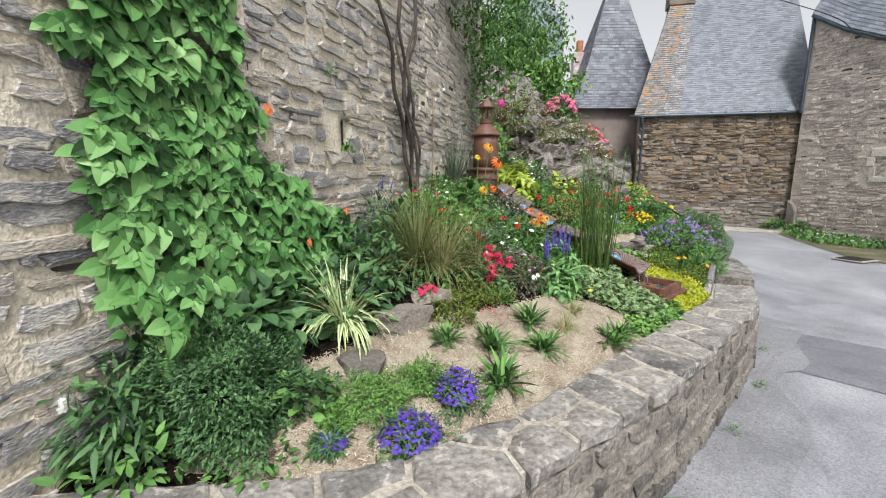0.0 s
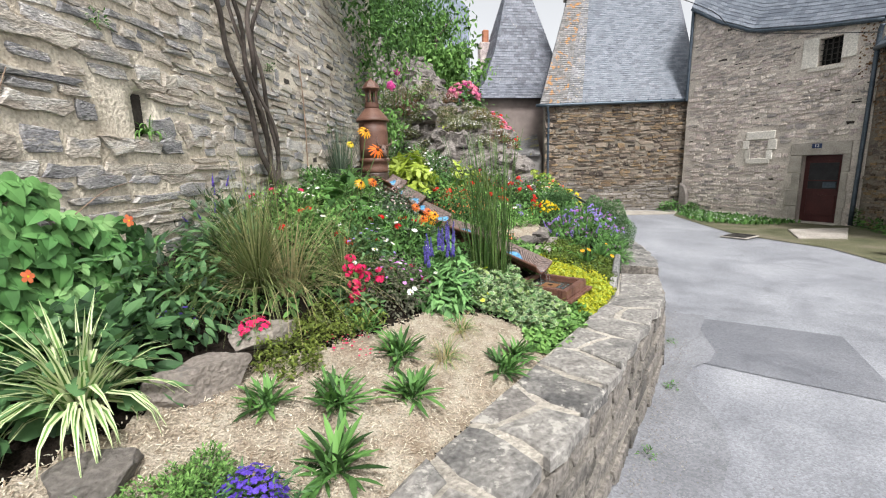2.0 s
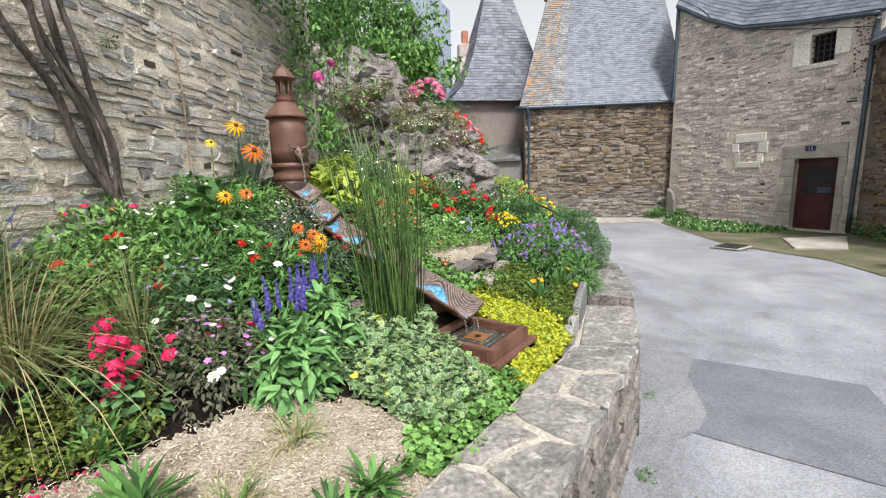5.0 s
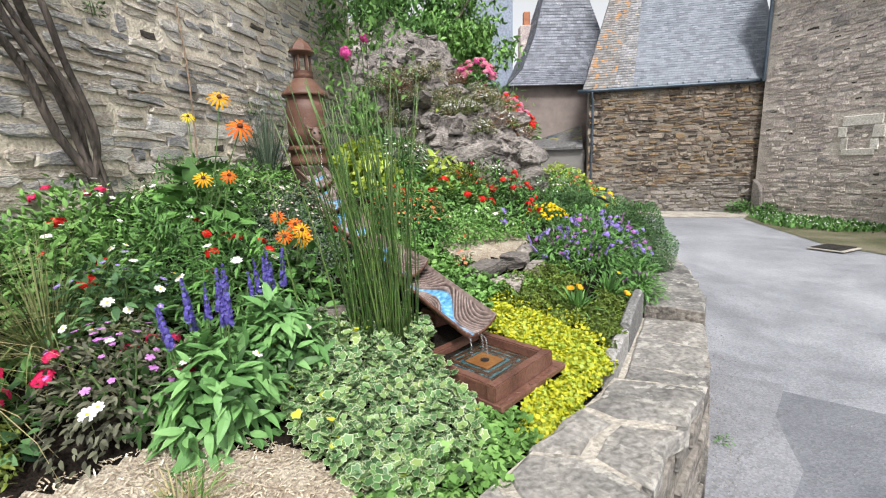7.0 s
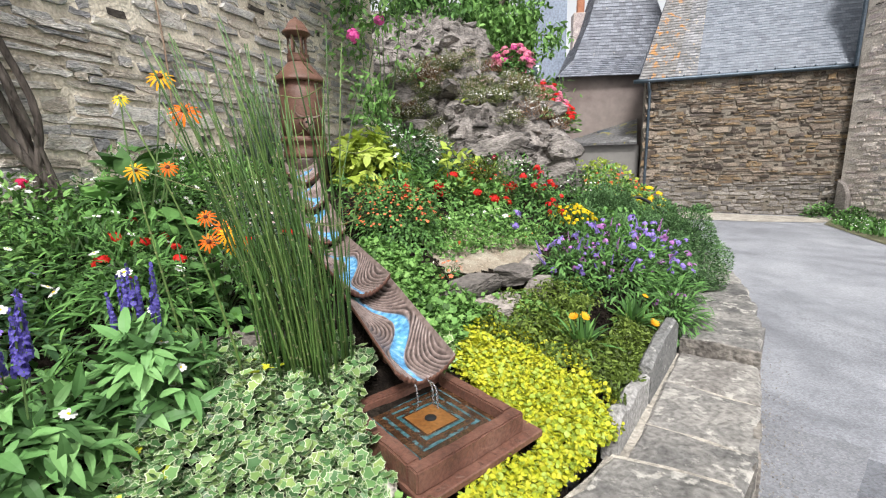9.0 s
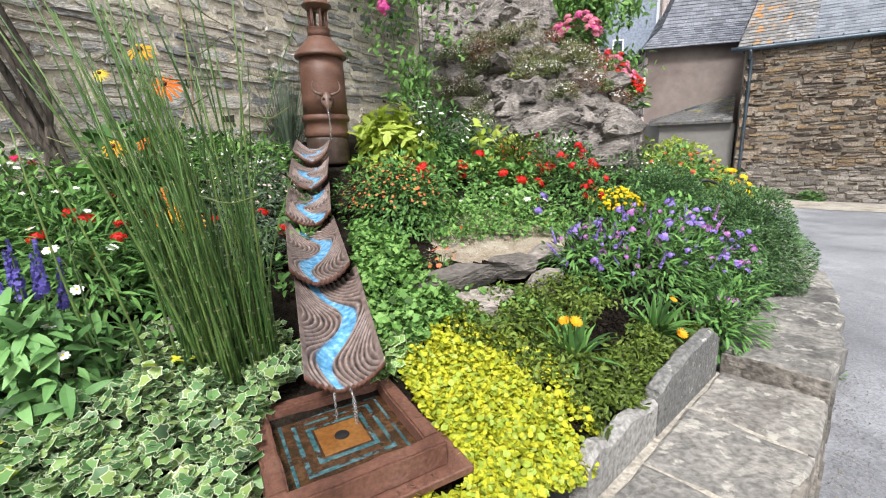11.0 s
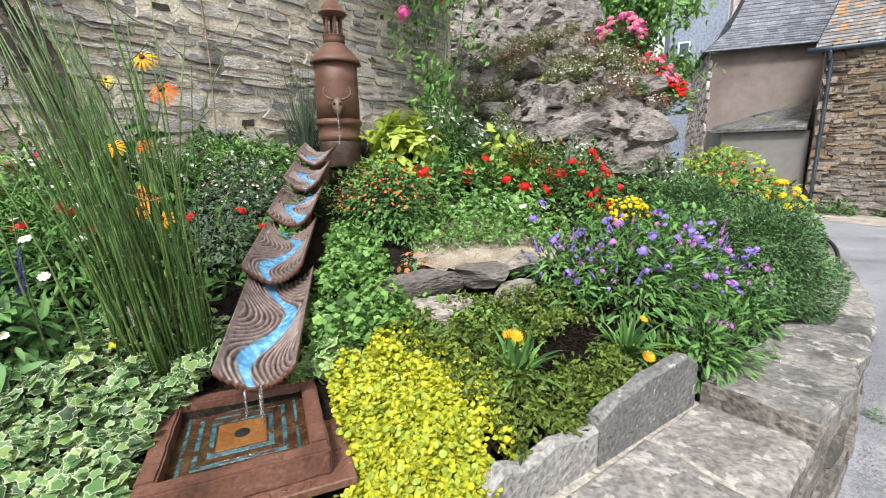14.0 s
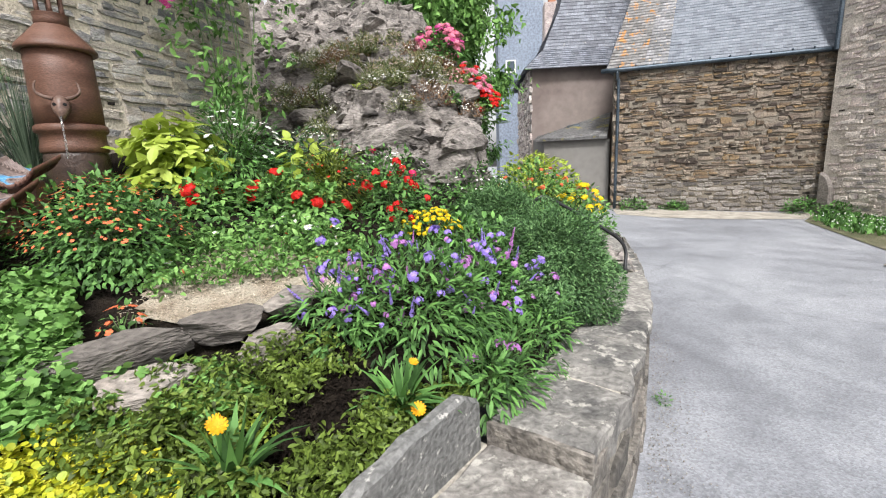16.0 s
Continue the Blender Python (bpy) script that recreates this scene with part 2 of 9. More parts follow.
def asphalt(name, dark, mid, pale, worn):
    """Rolled stone and tar: aggregate grains, broad wear, dark stains and a few fine cracks."""
    m, nodes, links = node_mat(name)
    bsdf = nodes["Principled BSDF"]
    geo = nodes.new("ShaderNodeNewGeometry")
    wear, stain, fine = (nodes.new("ShaderNodeTexNoise") for _ in range(3))
    for nd, sc, de, ro in ((wear, 0.55, 6, 0.6), (stain, 2.3, 7, 0.68), (fine, 38, 4, 0.7)):
        nd.inputs["Scale"].default_value, nd.inputs["Detail"].default_value, nd.inputs["Roughness"].default_value = sc, de, ro
        links.new(geo.outputs["Position"], nd.inputs["Vector"])
    grains = nodes.new("ShaderNodeTexVoronoi")
    grains.inputs["Scale"].default_value = 95
    links.new(geo.outputs["Position"], grains.inputs["Vector"])
    base = ramp(nodes, [dark, mid, pale], (0.33, 0.68))
    both = nodes.new("ShaderNodeMix")
    both.inputs["Factor"].default_value = 0.45
    links.new(wear.outputs["Fac"], both.inputs["A"])
    links.new(stain.outputs["Fac"], both.inputs["B"])
    links.new(both.outputs["Result"], base.inputs["Fac"])
    tone = nodes.new("ShaderNodeSeparateColor")
    links.new(grains.outputs["Color"], tone.inputs[0])
    val = nodes.new("ShaderNodeMapRange")
    val.inputs["To Min"].default_value, val.inputs["To Max"].default_value = 0.78, 1.24
    links.new(tone.outputs[0], val.inputs["Value"])
    hs = nodes.new("ShaderNodeHueSaturation")
    links.new(base.outputs["Color"], hs.inputs["Color"])
    links.new(val.outputs[0], hs.inputs["Value"])
    bend = nodes.new("ShaderNodeVectorMath")
    bend.operation = "MULTIPLY_ADD"
    bend.inputs[1].default_value = (0.5, 0.5, 0.5)
    links.new(stain.outputs["Color"], bend.inputs[0])
    links.new(geo.outputs["Position"], bend.inputs[2])
    crack = nodes.new("ShaderNodeTexVoronoi")
    crack.feature = "DISTANCE_TO_EDGE"
    crack.inputs["Scale"].default_value = 0.42
    links.new(bend.outputs[0], crack.inputs["Vector"])
    line = nodes.new("ShaderNodeMapRange")
    line.inputs["From Min"].default_value, line.inputs["From Max"].default_value = 0.0, 0.006
    line.inputs["To Min"].default_value, line.inputs["To Max"].default_value = 0.55, 0.0
    links.new(crack.outputs["Distance"], line.inputs["Value"])
    here = nodes.new("ShaderNodeMath")
    here.operation = "MULTIPLY"
    links.new(line.outputs[0], here.inputs[0])
    links.new(wear.outputs["Fac"], here.inputs[1])
    mix = nodes.new("ShaderNodeMix")
    mix.data_type = "RGBA"
    links.new(here.outputs[0], mix.inputs["Factor"])
    links.new(hs.outputs[0], mix.inputs["A"])
    mix.inputs["B"].default_value = (0.05, 0.05, 0.052, 1)
    links.new(mix.outputs["Result"], bsdf.inputs["Base Color"])
    gl = nodes.new("ShaderNodeMapRange")
    gl.inputs["From Min"].default_value, gl.inputs["From Max"].default_value = 0.35, 0.65
    gl.inputs["To Min"].default_value, gl.inputs["To Max"].default_value = worn, 0.85
    links.new(stain.outputs["Fac"], gl.inputs["Value"])
    links.new(gl.outputs[0], bsdf.inputs["Roughness"])
    bp = nodes.new("ShaderNodeBump")
    bp.inputs["Strength"].default_value, bp.inputs["Distance"].default_value = 0.5, 0.006
    links.new(grains.outputs["Distance"], bp.inputs["Height"])
    links.new(bp.outputs[0], bsdf.inputs["Normal"])
    return m


M["asphalt"] = asphalt("worn_asphalt", (0.125, 0.129, 0.142), (0.21, 0.217, 0.234), (0.30, 0.307, 0.323), 0.5)
M["asphalt_patch"] = asphalt("asphalt_patch", (0.085, 0.089, 0.101), (0.125, 0.13, 0.144), (0.175, 0.18, 0.194), 0.5)
M["asphalt_coarse"] = asphalt("coarse_asphalt", (0.105, 0.108, 0.117), (0.182, 0.187, 0.2), (0.262, 0.267, 0.278), 0.6)
M["soil"] = surface("dark_soil", [(0.006, 0.0045, 0.0033), (0.0135, 0.0102, 0.0075), (0.024, 0.0186, 0.0135)], 14, 0.95, 1.0, 90, spec=0.1)
M["mulch"] = surface("flax_mulch", [(0.25, 0.197, 0.141), (0.37, 0.315, 0.242), (0.456, 0.412, 0.327)], 9, 0.95, 1.0, 120, spots=((0.27, 0.18, 0.12), 4.5, 0.0))
M["chips"] = surface("mulch_chips", [(0.213, 0.156, 0.104), (0.427, 0.364, 0.272), (0.587, 0.538, 0.427)], 30, 0.9, 0, 200, by="island")
M["gravel"] = surface("grit", [(0.14, 0.126, 0.112), (0.231, 0.21, 0.189), (0.294, 0.28, 0.259)], 30, 0.9, 0, 120, by="island")
M["verge"] = surface("mossy_verge", [(0.0529, 0.0591, 0.0261), (0.0983, 0.0959, 0.0522), (0.151, 0.133, 0.0957)], 1.6, 0.95, 0.8, 40)
# made things
M["terracotta"] = surface("brown_stoneware", [(0.0763, 0.0338, 0.0233), (0.117, 0.0535, 0.0366), (0.158, 0.0816, 0.0583)], 9, 0.55, 0.25, 90, spots=((0.075, 0.042, 0.03), 7, 0.02))
M["terracotta_lamp"] = surface("rusty_stoneware", [(0.0744, 0.0342, 0.0225), (0.106, 0.0513, 0.0343), (0.139, 0.0713, 0.049)], 4, 0.5, 0.2, 70, spots=((0.10, 0.055, 0.04), 5, 0.0), stretch=(1, 1, 3))
M["terracotta_dark"] = surface("dark_stoneware", [(0.0245, 0.0168, 0.014), (0.049, 0.0315, 0.0245), (0.084, 0.056, 0.042)], 14, 0.35, 0.3, 90)
M["clay_ridge"] = surface("pale_clay_ridges", [(0.207, 0.155, 0.142), (0.311, 0.252, 0.242), (0.394, 0.35, 0.354)], 16, 0.5, 0.25, 120, spots=((0.07, 0.045, 0.035), 12, 0.04))
M["ochre"] = surface("ochre_glaze", [(0.134, 0.0528, 0.0144), (0.192, 0.0864, 0.024)], 16, 0.3, 0.1, 90)
M["blue_glaze"] = surface("blue_glaze", [(0.055, 0.16, 0.27), (0.1, 0.27, 0.42), (0.28, 0.42, 0.52)], 11, 0.15, 0.1, 60, spec=0.6)
M["teal_glaze"] = surface("teal_glaze", [(0.021, 0.0525, 0.0525), (0.035, 0.0805, 0.084), (0.07, 0.105, 0.098)], 20, 0.25, 0.1, 90)
M["skull"] = surface("glazed_bone", [(0.07, 0.038, 0.028), (0.13, 0.08, 0.062), (0.19, 0.135, 0.11)], 20, 0.45, 0.1, 90)
M["black"] = surface("black_paint", [(0.012, 0.012, 0.013), (0.025, 0.025, 0.027)], 6, 0.35, 0.02, 60)
M["hole"] = surface("dark_hole", [(0.004, 0.004, 0.004), (0.008, 0.008, 0.008)], 6, 0.9, 0, 60)
M["maroon"] = surface("maroon_paint", [(0.045, 0.012, 0.012), (0.065, 0.018, 0.017)], 3, 0.5, 0.05, 40)
M["iron"] = surface("grate_iron", [(0.035, 0.033, 0.03), (0.07, 0.066, 0.06)], 8, 0.6, 0.1, 60, metal=0.7)
M["white_paint"] = surface("white_paint", [(0.62, 0.62, 0.60), (0.72, 0.72, 0.70)], 3, 0.5, 0.02, 40)
M["blue_enamel"] = surface("blue_enamel", [(0.02, 0.035, 0.09), (0.03, 0.045, 0.11)], 3, 0.3, 0, 40)
M["bark"] = surface("grey_bark", [(0.075, 0.058, 0.045), (0.135, 0.11, 0.088), (0.19, 0.165, 0.14)], 8, 0.9, 0.8, 60, stretch=(1, 1, 0.2))
M["climber_bark"] = surface("dark_climber_bark", [(0.0324, 0.0259, 0.0216), (0.067, 0.054, 0.0454), (0.119, 0.0994, 0.0864)], 8, 0.9, 0.8, 60, stretch=(1, 1, 0.2))
M["dry_twig"] = surface("dry_twig", [(0.15, 0.10, 0.07), (0.28, 0.20, 0.14)], 20, 0.9, 0.2, 60)
M["water"] = surface("wet_film", [(0.75, 0.77, 0.78), (0.85, 0.86, 0.87)], 10, 0.05, 0.5, 55, spec=0.6)
M["grey_facade"] = surface("blue_grey_slate_cladding", [(0.17, 0.20, 0.25), (0.21, 0.245, 0.30)], 1, 0.7, 0.1, 10)
def carved_glaze():
    """Stoneware with dark carved grooves and a blue glazed stream, laid out by two measures on the mesh."""
    m, nodes, links = node_mat("carved_stoneware")
    bsdf = nodes["Principled BSDF"]
    geo = nodes.new("ShaderNodeNewGeometry")
    nz = nodes.new("ShaderNodeTexNoise")
    nz.inputs["Scale"].default_value, nz.inputs["Detail"].default_value = 45, 5
    links.new(geo.outputs["Position"], nz.inputs["Vector"])
    carve, stream = nodes.new("ShaderNodeAttribute"), nodes.new("ShaderNodeAttribute")
    carve.attribute_name, stream.attribute_name = "carve", "stream"
    add = nodes.new("ShaderNodeMath")
    add.operation = "MULTIPLY_ADD"
    links.new(nz.outputs["Fac"], add.inputs[0])
    add.inputs[1].default_value = 0.7
    links.new(carve.outputs["Fac"], add.inputs[2])
    cr = ramp(nodes, [(0.022, 0.016, 0.014), (0.115, 0.083, 0.072), (0.22, 0.168, 0.15), (0.38, 0.315, 0.29)], (0.3, 0.98))
    links.new(add.outputs[0], cr.inputs["Fac"])
    blue = ramp(nodes, [(0.05, 0.15, 0.27), (0.10, 0.30, 0.50), (0.32, 0.48, 0.58)], (0.3, 0.75))
    links.new(nz.outputs["Fac"], blue.inputs["Fac"])
    mix = nodes.new("ShaderNodeMix")
    mix.data_type = "RGBA"
    links.new(stream.outputs["Fac"], mix.inputs["Factor"])
    links.new(cr.outputs[0], mix.inputs["A"])
    links.new(blue.outputs[0], mix.inputs["B"])
    links.new(mix.outputs["Result"], bsdf.inputs["Base Color"])
    rg = nodes.new("ShaderNodeMapRange")
    rg.inputs["To Min"].default_value, rg.inputs["To Max"].default_value = 0.5, 0.18
    links.new(stream.outputs["Fac"], rg.inputs["Value"])
    links.new(rg.outputs[0], bsdf.inputs["Roughness"])
    return m


M["carved"] = carved_glaze()
M["wet_brown"] = surface("wet_brown_glaze", [(0.021, 0.0112, 0.00675), (0.0525, 0.0255, 0.012), (0.09, 0.0465, 0.0225)], 18, 0.09, 0.2, 90, spots=((0.02, 0.013, 0.01), 22, 0.05), spec=0.7)
M["ring_glaze"] = surface("worn_teal_glaze", [(0.015, 0.045, 0.0488), (0.0338, 0.0975, 0.112), (0.09, 0.165, 0.18)], 30, 0.2, 0.2, 120, spots=((0.04, 0.022, 0.014), 34, 0.10), spec=0.6)
M["ledge"] = surface("layered_ledge_stone", [(0.12, 0.107, 0.096), (0.21, 0.187, 0.165), (0.27, 0.24, 0.212), (0.24, 0.19, 0.15)], 5, 0.9, 1.0, 34, by="object", spots=((0.24, 0.22, 0.19), 9, -0.04), stretch=(1, 1, 3.5), grain=0.4)
M["water"].node_tree.nodes["Principled BSDF"].inputs["Transmission Weight"].default_value = 0.92
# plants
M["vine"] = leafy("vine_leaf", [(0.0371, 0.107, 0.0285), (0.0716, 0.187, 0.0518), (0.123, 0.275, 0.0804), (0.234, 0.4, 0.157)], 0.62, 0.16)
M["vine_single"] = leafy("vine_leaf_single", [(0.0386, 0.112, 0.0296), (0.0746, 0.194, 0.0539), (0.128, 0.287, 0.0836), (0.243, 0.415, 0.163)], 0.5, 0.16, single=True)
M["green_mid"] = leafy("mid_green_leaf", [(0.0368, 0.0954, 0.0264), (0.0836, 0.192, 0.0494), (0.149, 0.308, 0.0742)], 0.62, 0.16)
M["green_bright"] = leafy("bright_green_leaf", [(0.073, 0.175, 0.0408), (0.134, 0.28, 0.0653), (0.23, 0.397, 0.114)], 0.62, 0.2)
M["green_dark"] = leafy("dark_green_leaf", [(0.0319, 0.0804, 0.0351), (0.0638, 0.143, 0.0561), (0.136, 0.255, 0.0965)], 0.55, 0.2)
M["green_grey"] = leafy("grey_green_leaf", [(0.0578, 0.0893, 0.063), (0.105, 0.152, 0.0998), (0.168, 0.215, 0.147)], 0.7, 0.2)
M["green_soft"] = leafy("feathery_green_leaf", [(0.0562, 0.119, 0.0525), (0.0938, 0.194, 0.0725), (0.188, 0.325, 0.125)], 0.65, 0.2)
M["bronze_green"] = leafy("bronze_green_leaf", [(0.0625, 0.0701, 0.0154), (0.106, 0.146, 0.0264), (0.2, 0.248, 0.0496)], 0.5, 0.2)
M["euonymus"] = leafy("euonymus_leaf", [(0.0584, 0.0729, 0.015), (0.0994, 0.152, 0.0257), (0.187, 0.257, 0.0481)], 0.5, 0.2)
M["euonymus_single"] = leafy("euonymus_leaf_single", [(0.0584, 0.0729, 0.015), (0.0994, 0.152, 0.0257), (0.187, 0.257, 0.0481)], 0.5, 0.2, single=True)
M["lime"] = leafy("lime_leaf", [(0.62, 0.82, 0.09), (0.353, 0.451, 0.063), (0.461, 0.545, 0.126)], 0.5, 0.35)
M["jenny"] = leafy("golden_leaf", [(0.748, 0.855, 0.063), (0.38, 0.413, 0.0216), (0.457, 0.446, 0.027), (0.502, 0.477, 0.054)], 0.62, 0.2)
M["jenny_single"] = leafy("golden_leaf_single", [(0.748, 0.855, 0.063), (0.38, 0.413, 0.0216), (0.457, 0.446, 0.027), (0.502, 0.477, 0.054)], 0.62, 0.2, single=True)
M["cream"] = leafy("cream_leaf_margin", [(0.34, 0.46, 0.17), (0.46, 0.56, 0.26), (0.58, 0.62, 0.40)], 0.62, 0.16)
M["ivy_edge"] = leafy("ivy_leaf_margin", [(0.9, 0.95, 0.62), (0.40, 0.48, 0.29), (0.54, 0.58, 0.41)], 0.5, 0.2)
M["pale_margin"] = leafy("spider_leaf_margin", [(0.90, 0.92, 0.60), (0.66, 0.72, 0.42), (0.76, 0.80, 0.54)], 0.5, 0.25)
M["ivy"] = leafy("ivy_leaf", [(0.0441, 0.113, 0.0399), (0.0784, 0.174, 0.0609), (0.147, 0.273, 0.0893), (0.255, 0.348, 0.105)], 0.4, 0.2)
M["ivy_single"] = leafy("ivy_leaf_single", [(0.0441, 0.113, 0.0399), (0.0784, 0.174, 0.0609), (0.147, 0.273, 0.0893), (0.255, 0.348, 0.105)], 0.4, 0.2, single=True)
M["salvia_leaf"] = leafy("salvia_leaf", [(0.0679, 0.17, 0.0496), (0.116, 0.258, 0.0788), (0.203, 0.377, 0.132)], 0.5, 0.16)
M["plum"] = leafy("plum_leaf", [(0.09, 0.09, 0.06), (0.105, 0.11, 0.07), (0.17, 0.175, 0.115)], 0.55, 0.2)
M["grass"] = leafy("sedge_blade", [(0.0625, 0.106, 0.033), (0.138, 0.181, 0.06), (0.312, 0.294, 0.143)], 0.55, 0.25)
M["straw"] = leafy("straw_blade", [(0.32, 0.27, 0.13), (0.48, 0.42, 0.24)], 0.6, 0.25)
M["reed"] = surface("horsetail_stem", [(0.0277, 0.0627, 0.0145), (0.0528, 0.109, 0.0251), (0.099, 0.155, 0.0409)], 5, 0.45, 0, 40, by="object")
M["reed_node"] = surface("horsetail_joint", [(0.14, 0.154, 0.07), (0.21, 0.21, 0.112)], 5, 0.6, 0, 40)
M["dead"] = leafy("dry_leaf", [(0.10, 0.05, 0.025), (0.19, 0.10, 0.05), (0.28, 0.18, 0.10)], 0.7, 0.2)
M["stem"] = surface("green_stem", [(0.05, 0.09, 0.025), (0.09, 0.15, 0.045)], 9, 0.6, 0, 60)
for key, cols in dict(
    red=[(0.52, 0.012, 0.012), (0.72, 0.03, 0.02)], crimson=[(0.56, 0.012, 0.085), (0.80, 0.045, 0.17)], magenta=[(0.50, 0.04, 0.24), (0.70, 0.12, 0.36)],
    pink=[(0.66, 0.16, 0.28), (0.80, 0.34, 0.43)], orange=[(0.62, 0.09, 0.01), (0.80, 0.20, 0.015)], coral=[(0.72, 0.13, 0.06), (0.80, 0.24, 0.10)],
    yellow=[(0.76, 0.54, 0.012), (0.86, 0.68, 0.025)], amber=[(0.72, 0.30, 0.01), (0.84, 0.45, 0.02)], white=[(0.72, 0.72, 0.68), (0.82, 0.82, 0.79)],
    violet=[(0.09, 0.045, 0.38), (0.15, 0.09, 0.52)], blue_violet=[(0.07, 0.055, 0.30), (0.16, 0.13, 0.46)], lilac=[(0.25, 0.165, 0.58), (0.40, 0.29, 0.72)],
    mauve=[(0.42, 0.15, 0.46), (0.58, 0.27, 0.60)], blush=[(0.55, 0.38, 0.36), (0.68, 0.56, 0.52)], eye=[(0.10, 0.03, 0.015), (0.16, 0.06, 0.02)],
).items():
    M[key] = leafy(key + "_petal", cols, 0.55, 0.3, 20)

# ---- tools: meshes, leaves, stones ----
rng = np.random.default_rng(7)
rnd = random.Random(11)


def mesh_of(name, verts, faces, mats, face_mats=None, smooth=False):
    me = bpy.data.meshes.new(name)
    me.from_pydata(verts.tolist() if hasattr(verts, "tolist") else [tuple(v) for v in verts], [], faces)
    for m in mats if isinstance(mats, (list, tuple)) else [mats]:
        me.materials.append(m)
    if face_mats is not None:
        me.polygons.foreach_set("material_index", np.asarray(face_mats, dtype=np.int32))
    if smooth:
        me.polygons.foreach_set("use_smooth", np.ones(len(me.polygons), dtype=bool))
    me.update()
    return me


def put(name, me, parent=None, label="", kind="", at=None):
    ob = new(name, me)
    if parent is not None:
        ob.parent = parent
    if at is not None:
        ob.matrix_basis = at
    return tagged(ob, label=label, kind=kind)


def thing(name, label, category, loc=(0, 0, 0), group="", kind=""):
    ob = new(name)
    ob.empty_display_size = 0.05
    ob.location = loc
    return tagged(ob, label, category, group, kind)


def part(name, bm, material, parent, label="", smooth=False):
    me = bpy.data.meshes.new(name)
    bm.to_mesh(me)
    bm.free()
    me.materials.append(material)
    if smooth:
        me.polygons.foreach_set("use_smooth", np.ones(len(me.polygons), dtype=bool))
    return put(name, me, parent, label)


def box_bm(sx, sy, sz, bevel=0.004, base=True, segs=1):
    bm = bmesh.new()
    bmesh.ops.create_cube(bm, size=1)
    bmesh.ops.scale(bm, vec=(sx, sy, sz), verts=bm.verts)
    if base:
        bmesh.ops.translate(bm, vec=(0, 0, sz / 2), verts=bm.verts)
    if bevel:
        bmesh.ops.bevel(bm, geom=bm.edges[:], offset=bevel, segments=segs, affect="EDGES")
    return bm


def moved(bm, m):
    bmesh.ops.transform(bm, matrix=m, verts=bm.verts)
    return bm


def lathe_bm(profile, n=32):
    """A turned shape from (radius, height) pairs."""
    bm = bmesh.new()
    rings = []
    for r, z in profile:
        rings.append([bm.verts.new((r * math.cos(2 * math.pi * i / n), r * math.sin(2 * math.pi * i / n), z)) for i in range(n)])
    for a, b in zip(rings, rings[1:]):
        for i in range(n):
            bm.faces.new((a[i], a[(i + 1) % n], b[(i + 1) % n], b[i]))
    bm.faces.new(rings[0][::-1])
    bm.faces.new(rings[-1])
    return bm


def tube_arrays(pts, radii, n=6):
    pts = np.asarray(pts, float)
    radii = np.broadcast_to(np.asarray(radii, float), (len(pts),))
    tang = np.gradient(pts, axis=0)
    tang /= np.linalg.norm(tang, axis=1)[:, None] + 1e-9
    ref = np.array([0.31, 0.95, 0.05])
    u = np.cross(tang, ref)
    u /= np.linalg.norm(u, axis=1)[:, None] + 1e-9
    w = np.cross(tang, u)
    ang = np.linspace(0, 2 * np.pi, n, endpoint=False)
    v = pts[:, None] + radii[:, None, None] * (np.cos(ang)[None, :, None] * u[:, None] + np.sin(ang)[None, :, None] * w[:, None])
    faces = []
    for k in range(len(pts) - 1):
        for i in range(n):
            j = (i + 1) % n
            faces.append((k * n + i, k * n + j, (k + 1) * n + j, (k + 1) * n + i))
    faces += [tuple(range(n))[::-1], tuple((len(pts) - 1) * n + i for i in range(n))]
    return v.reshape(-1, 3), faces


def join(chunks):
    """Several (verts, faces) as one."""
    vs, fs, o = [], [], 0
    for v, f in chunks:
        vs.append(np.asarray(v))
        fs += [tuple(i + o for i in face) for face in f]
        o += len(v)
    return np.concatenate(vs), fs


def smooth_path(pts, steps=6):
    """A rounded line through the points."""
    p = np.asarray(pts, float)
    p = np.vstack([2 * p[0] - p[1], p, 2 * p[-1] - p[-2]])
    out = []
    for i in range(1, len(p) - 2):
        for t in np.linspace(0, 1, steps, endpoint=False):
            a, b, c, d = p[i - 1:i + 3]
            out.append(0.5 * (2 * b + (c - a) * t + (2 * a - 5 * b + 4 * c - d) * t * t + (3 * b - a - 3 * c + d) * t ** 3))
    out.append(p[-2])
    return np.array(out)


# leaf and petal shapes: across x, along y, the upper side +z; (verts, faces, material of each face)
def leaf_shape(width=0.4, bend=0.25, fold=0.12, rows=4, peak=0.4, margin=False):
    v, f, m = [], [], []
    cols = (-1, -0.55, 0, 0.55, 1) if margin else (-1, 0, 1)
    for i in range(rows + 1):
        y = i / rows
        w = width / 2 * max(0.04, (math.sin(math.pi * y ** (math.log(0.5) / math.log(peak)))) ** 0.8)
        for c in cols:
            v.append((c * w, y, -bend * y * y + fold * abs(c) * w))
    k = len(cols)
    for i in range(rows):
        for j in range(k - 1):
            f.append((i * k + j, i * k + j + 1, (i + 1) * k + j + 1, (i + 1) * k + j))
            m.append(1 if margin and j in (0, k - 2) else 0)
    return np.array(v), f, m


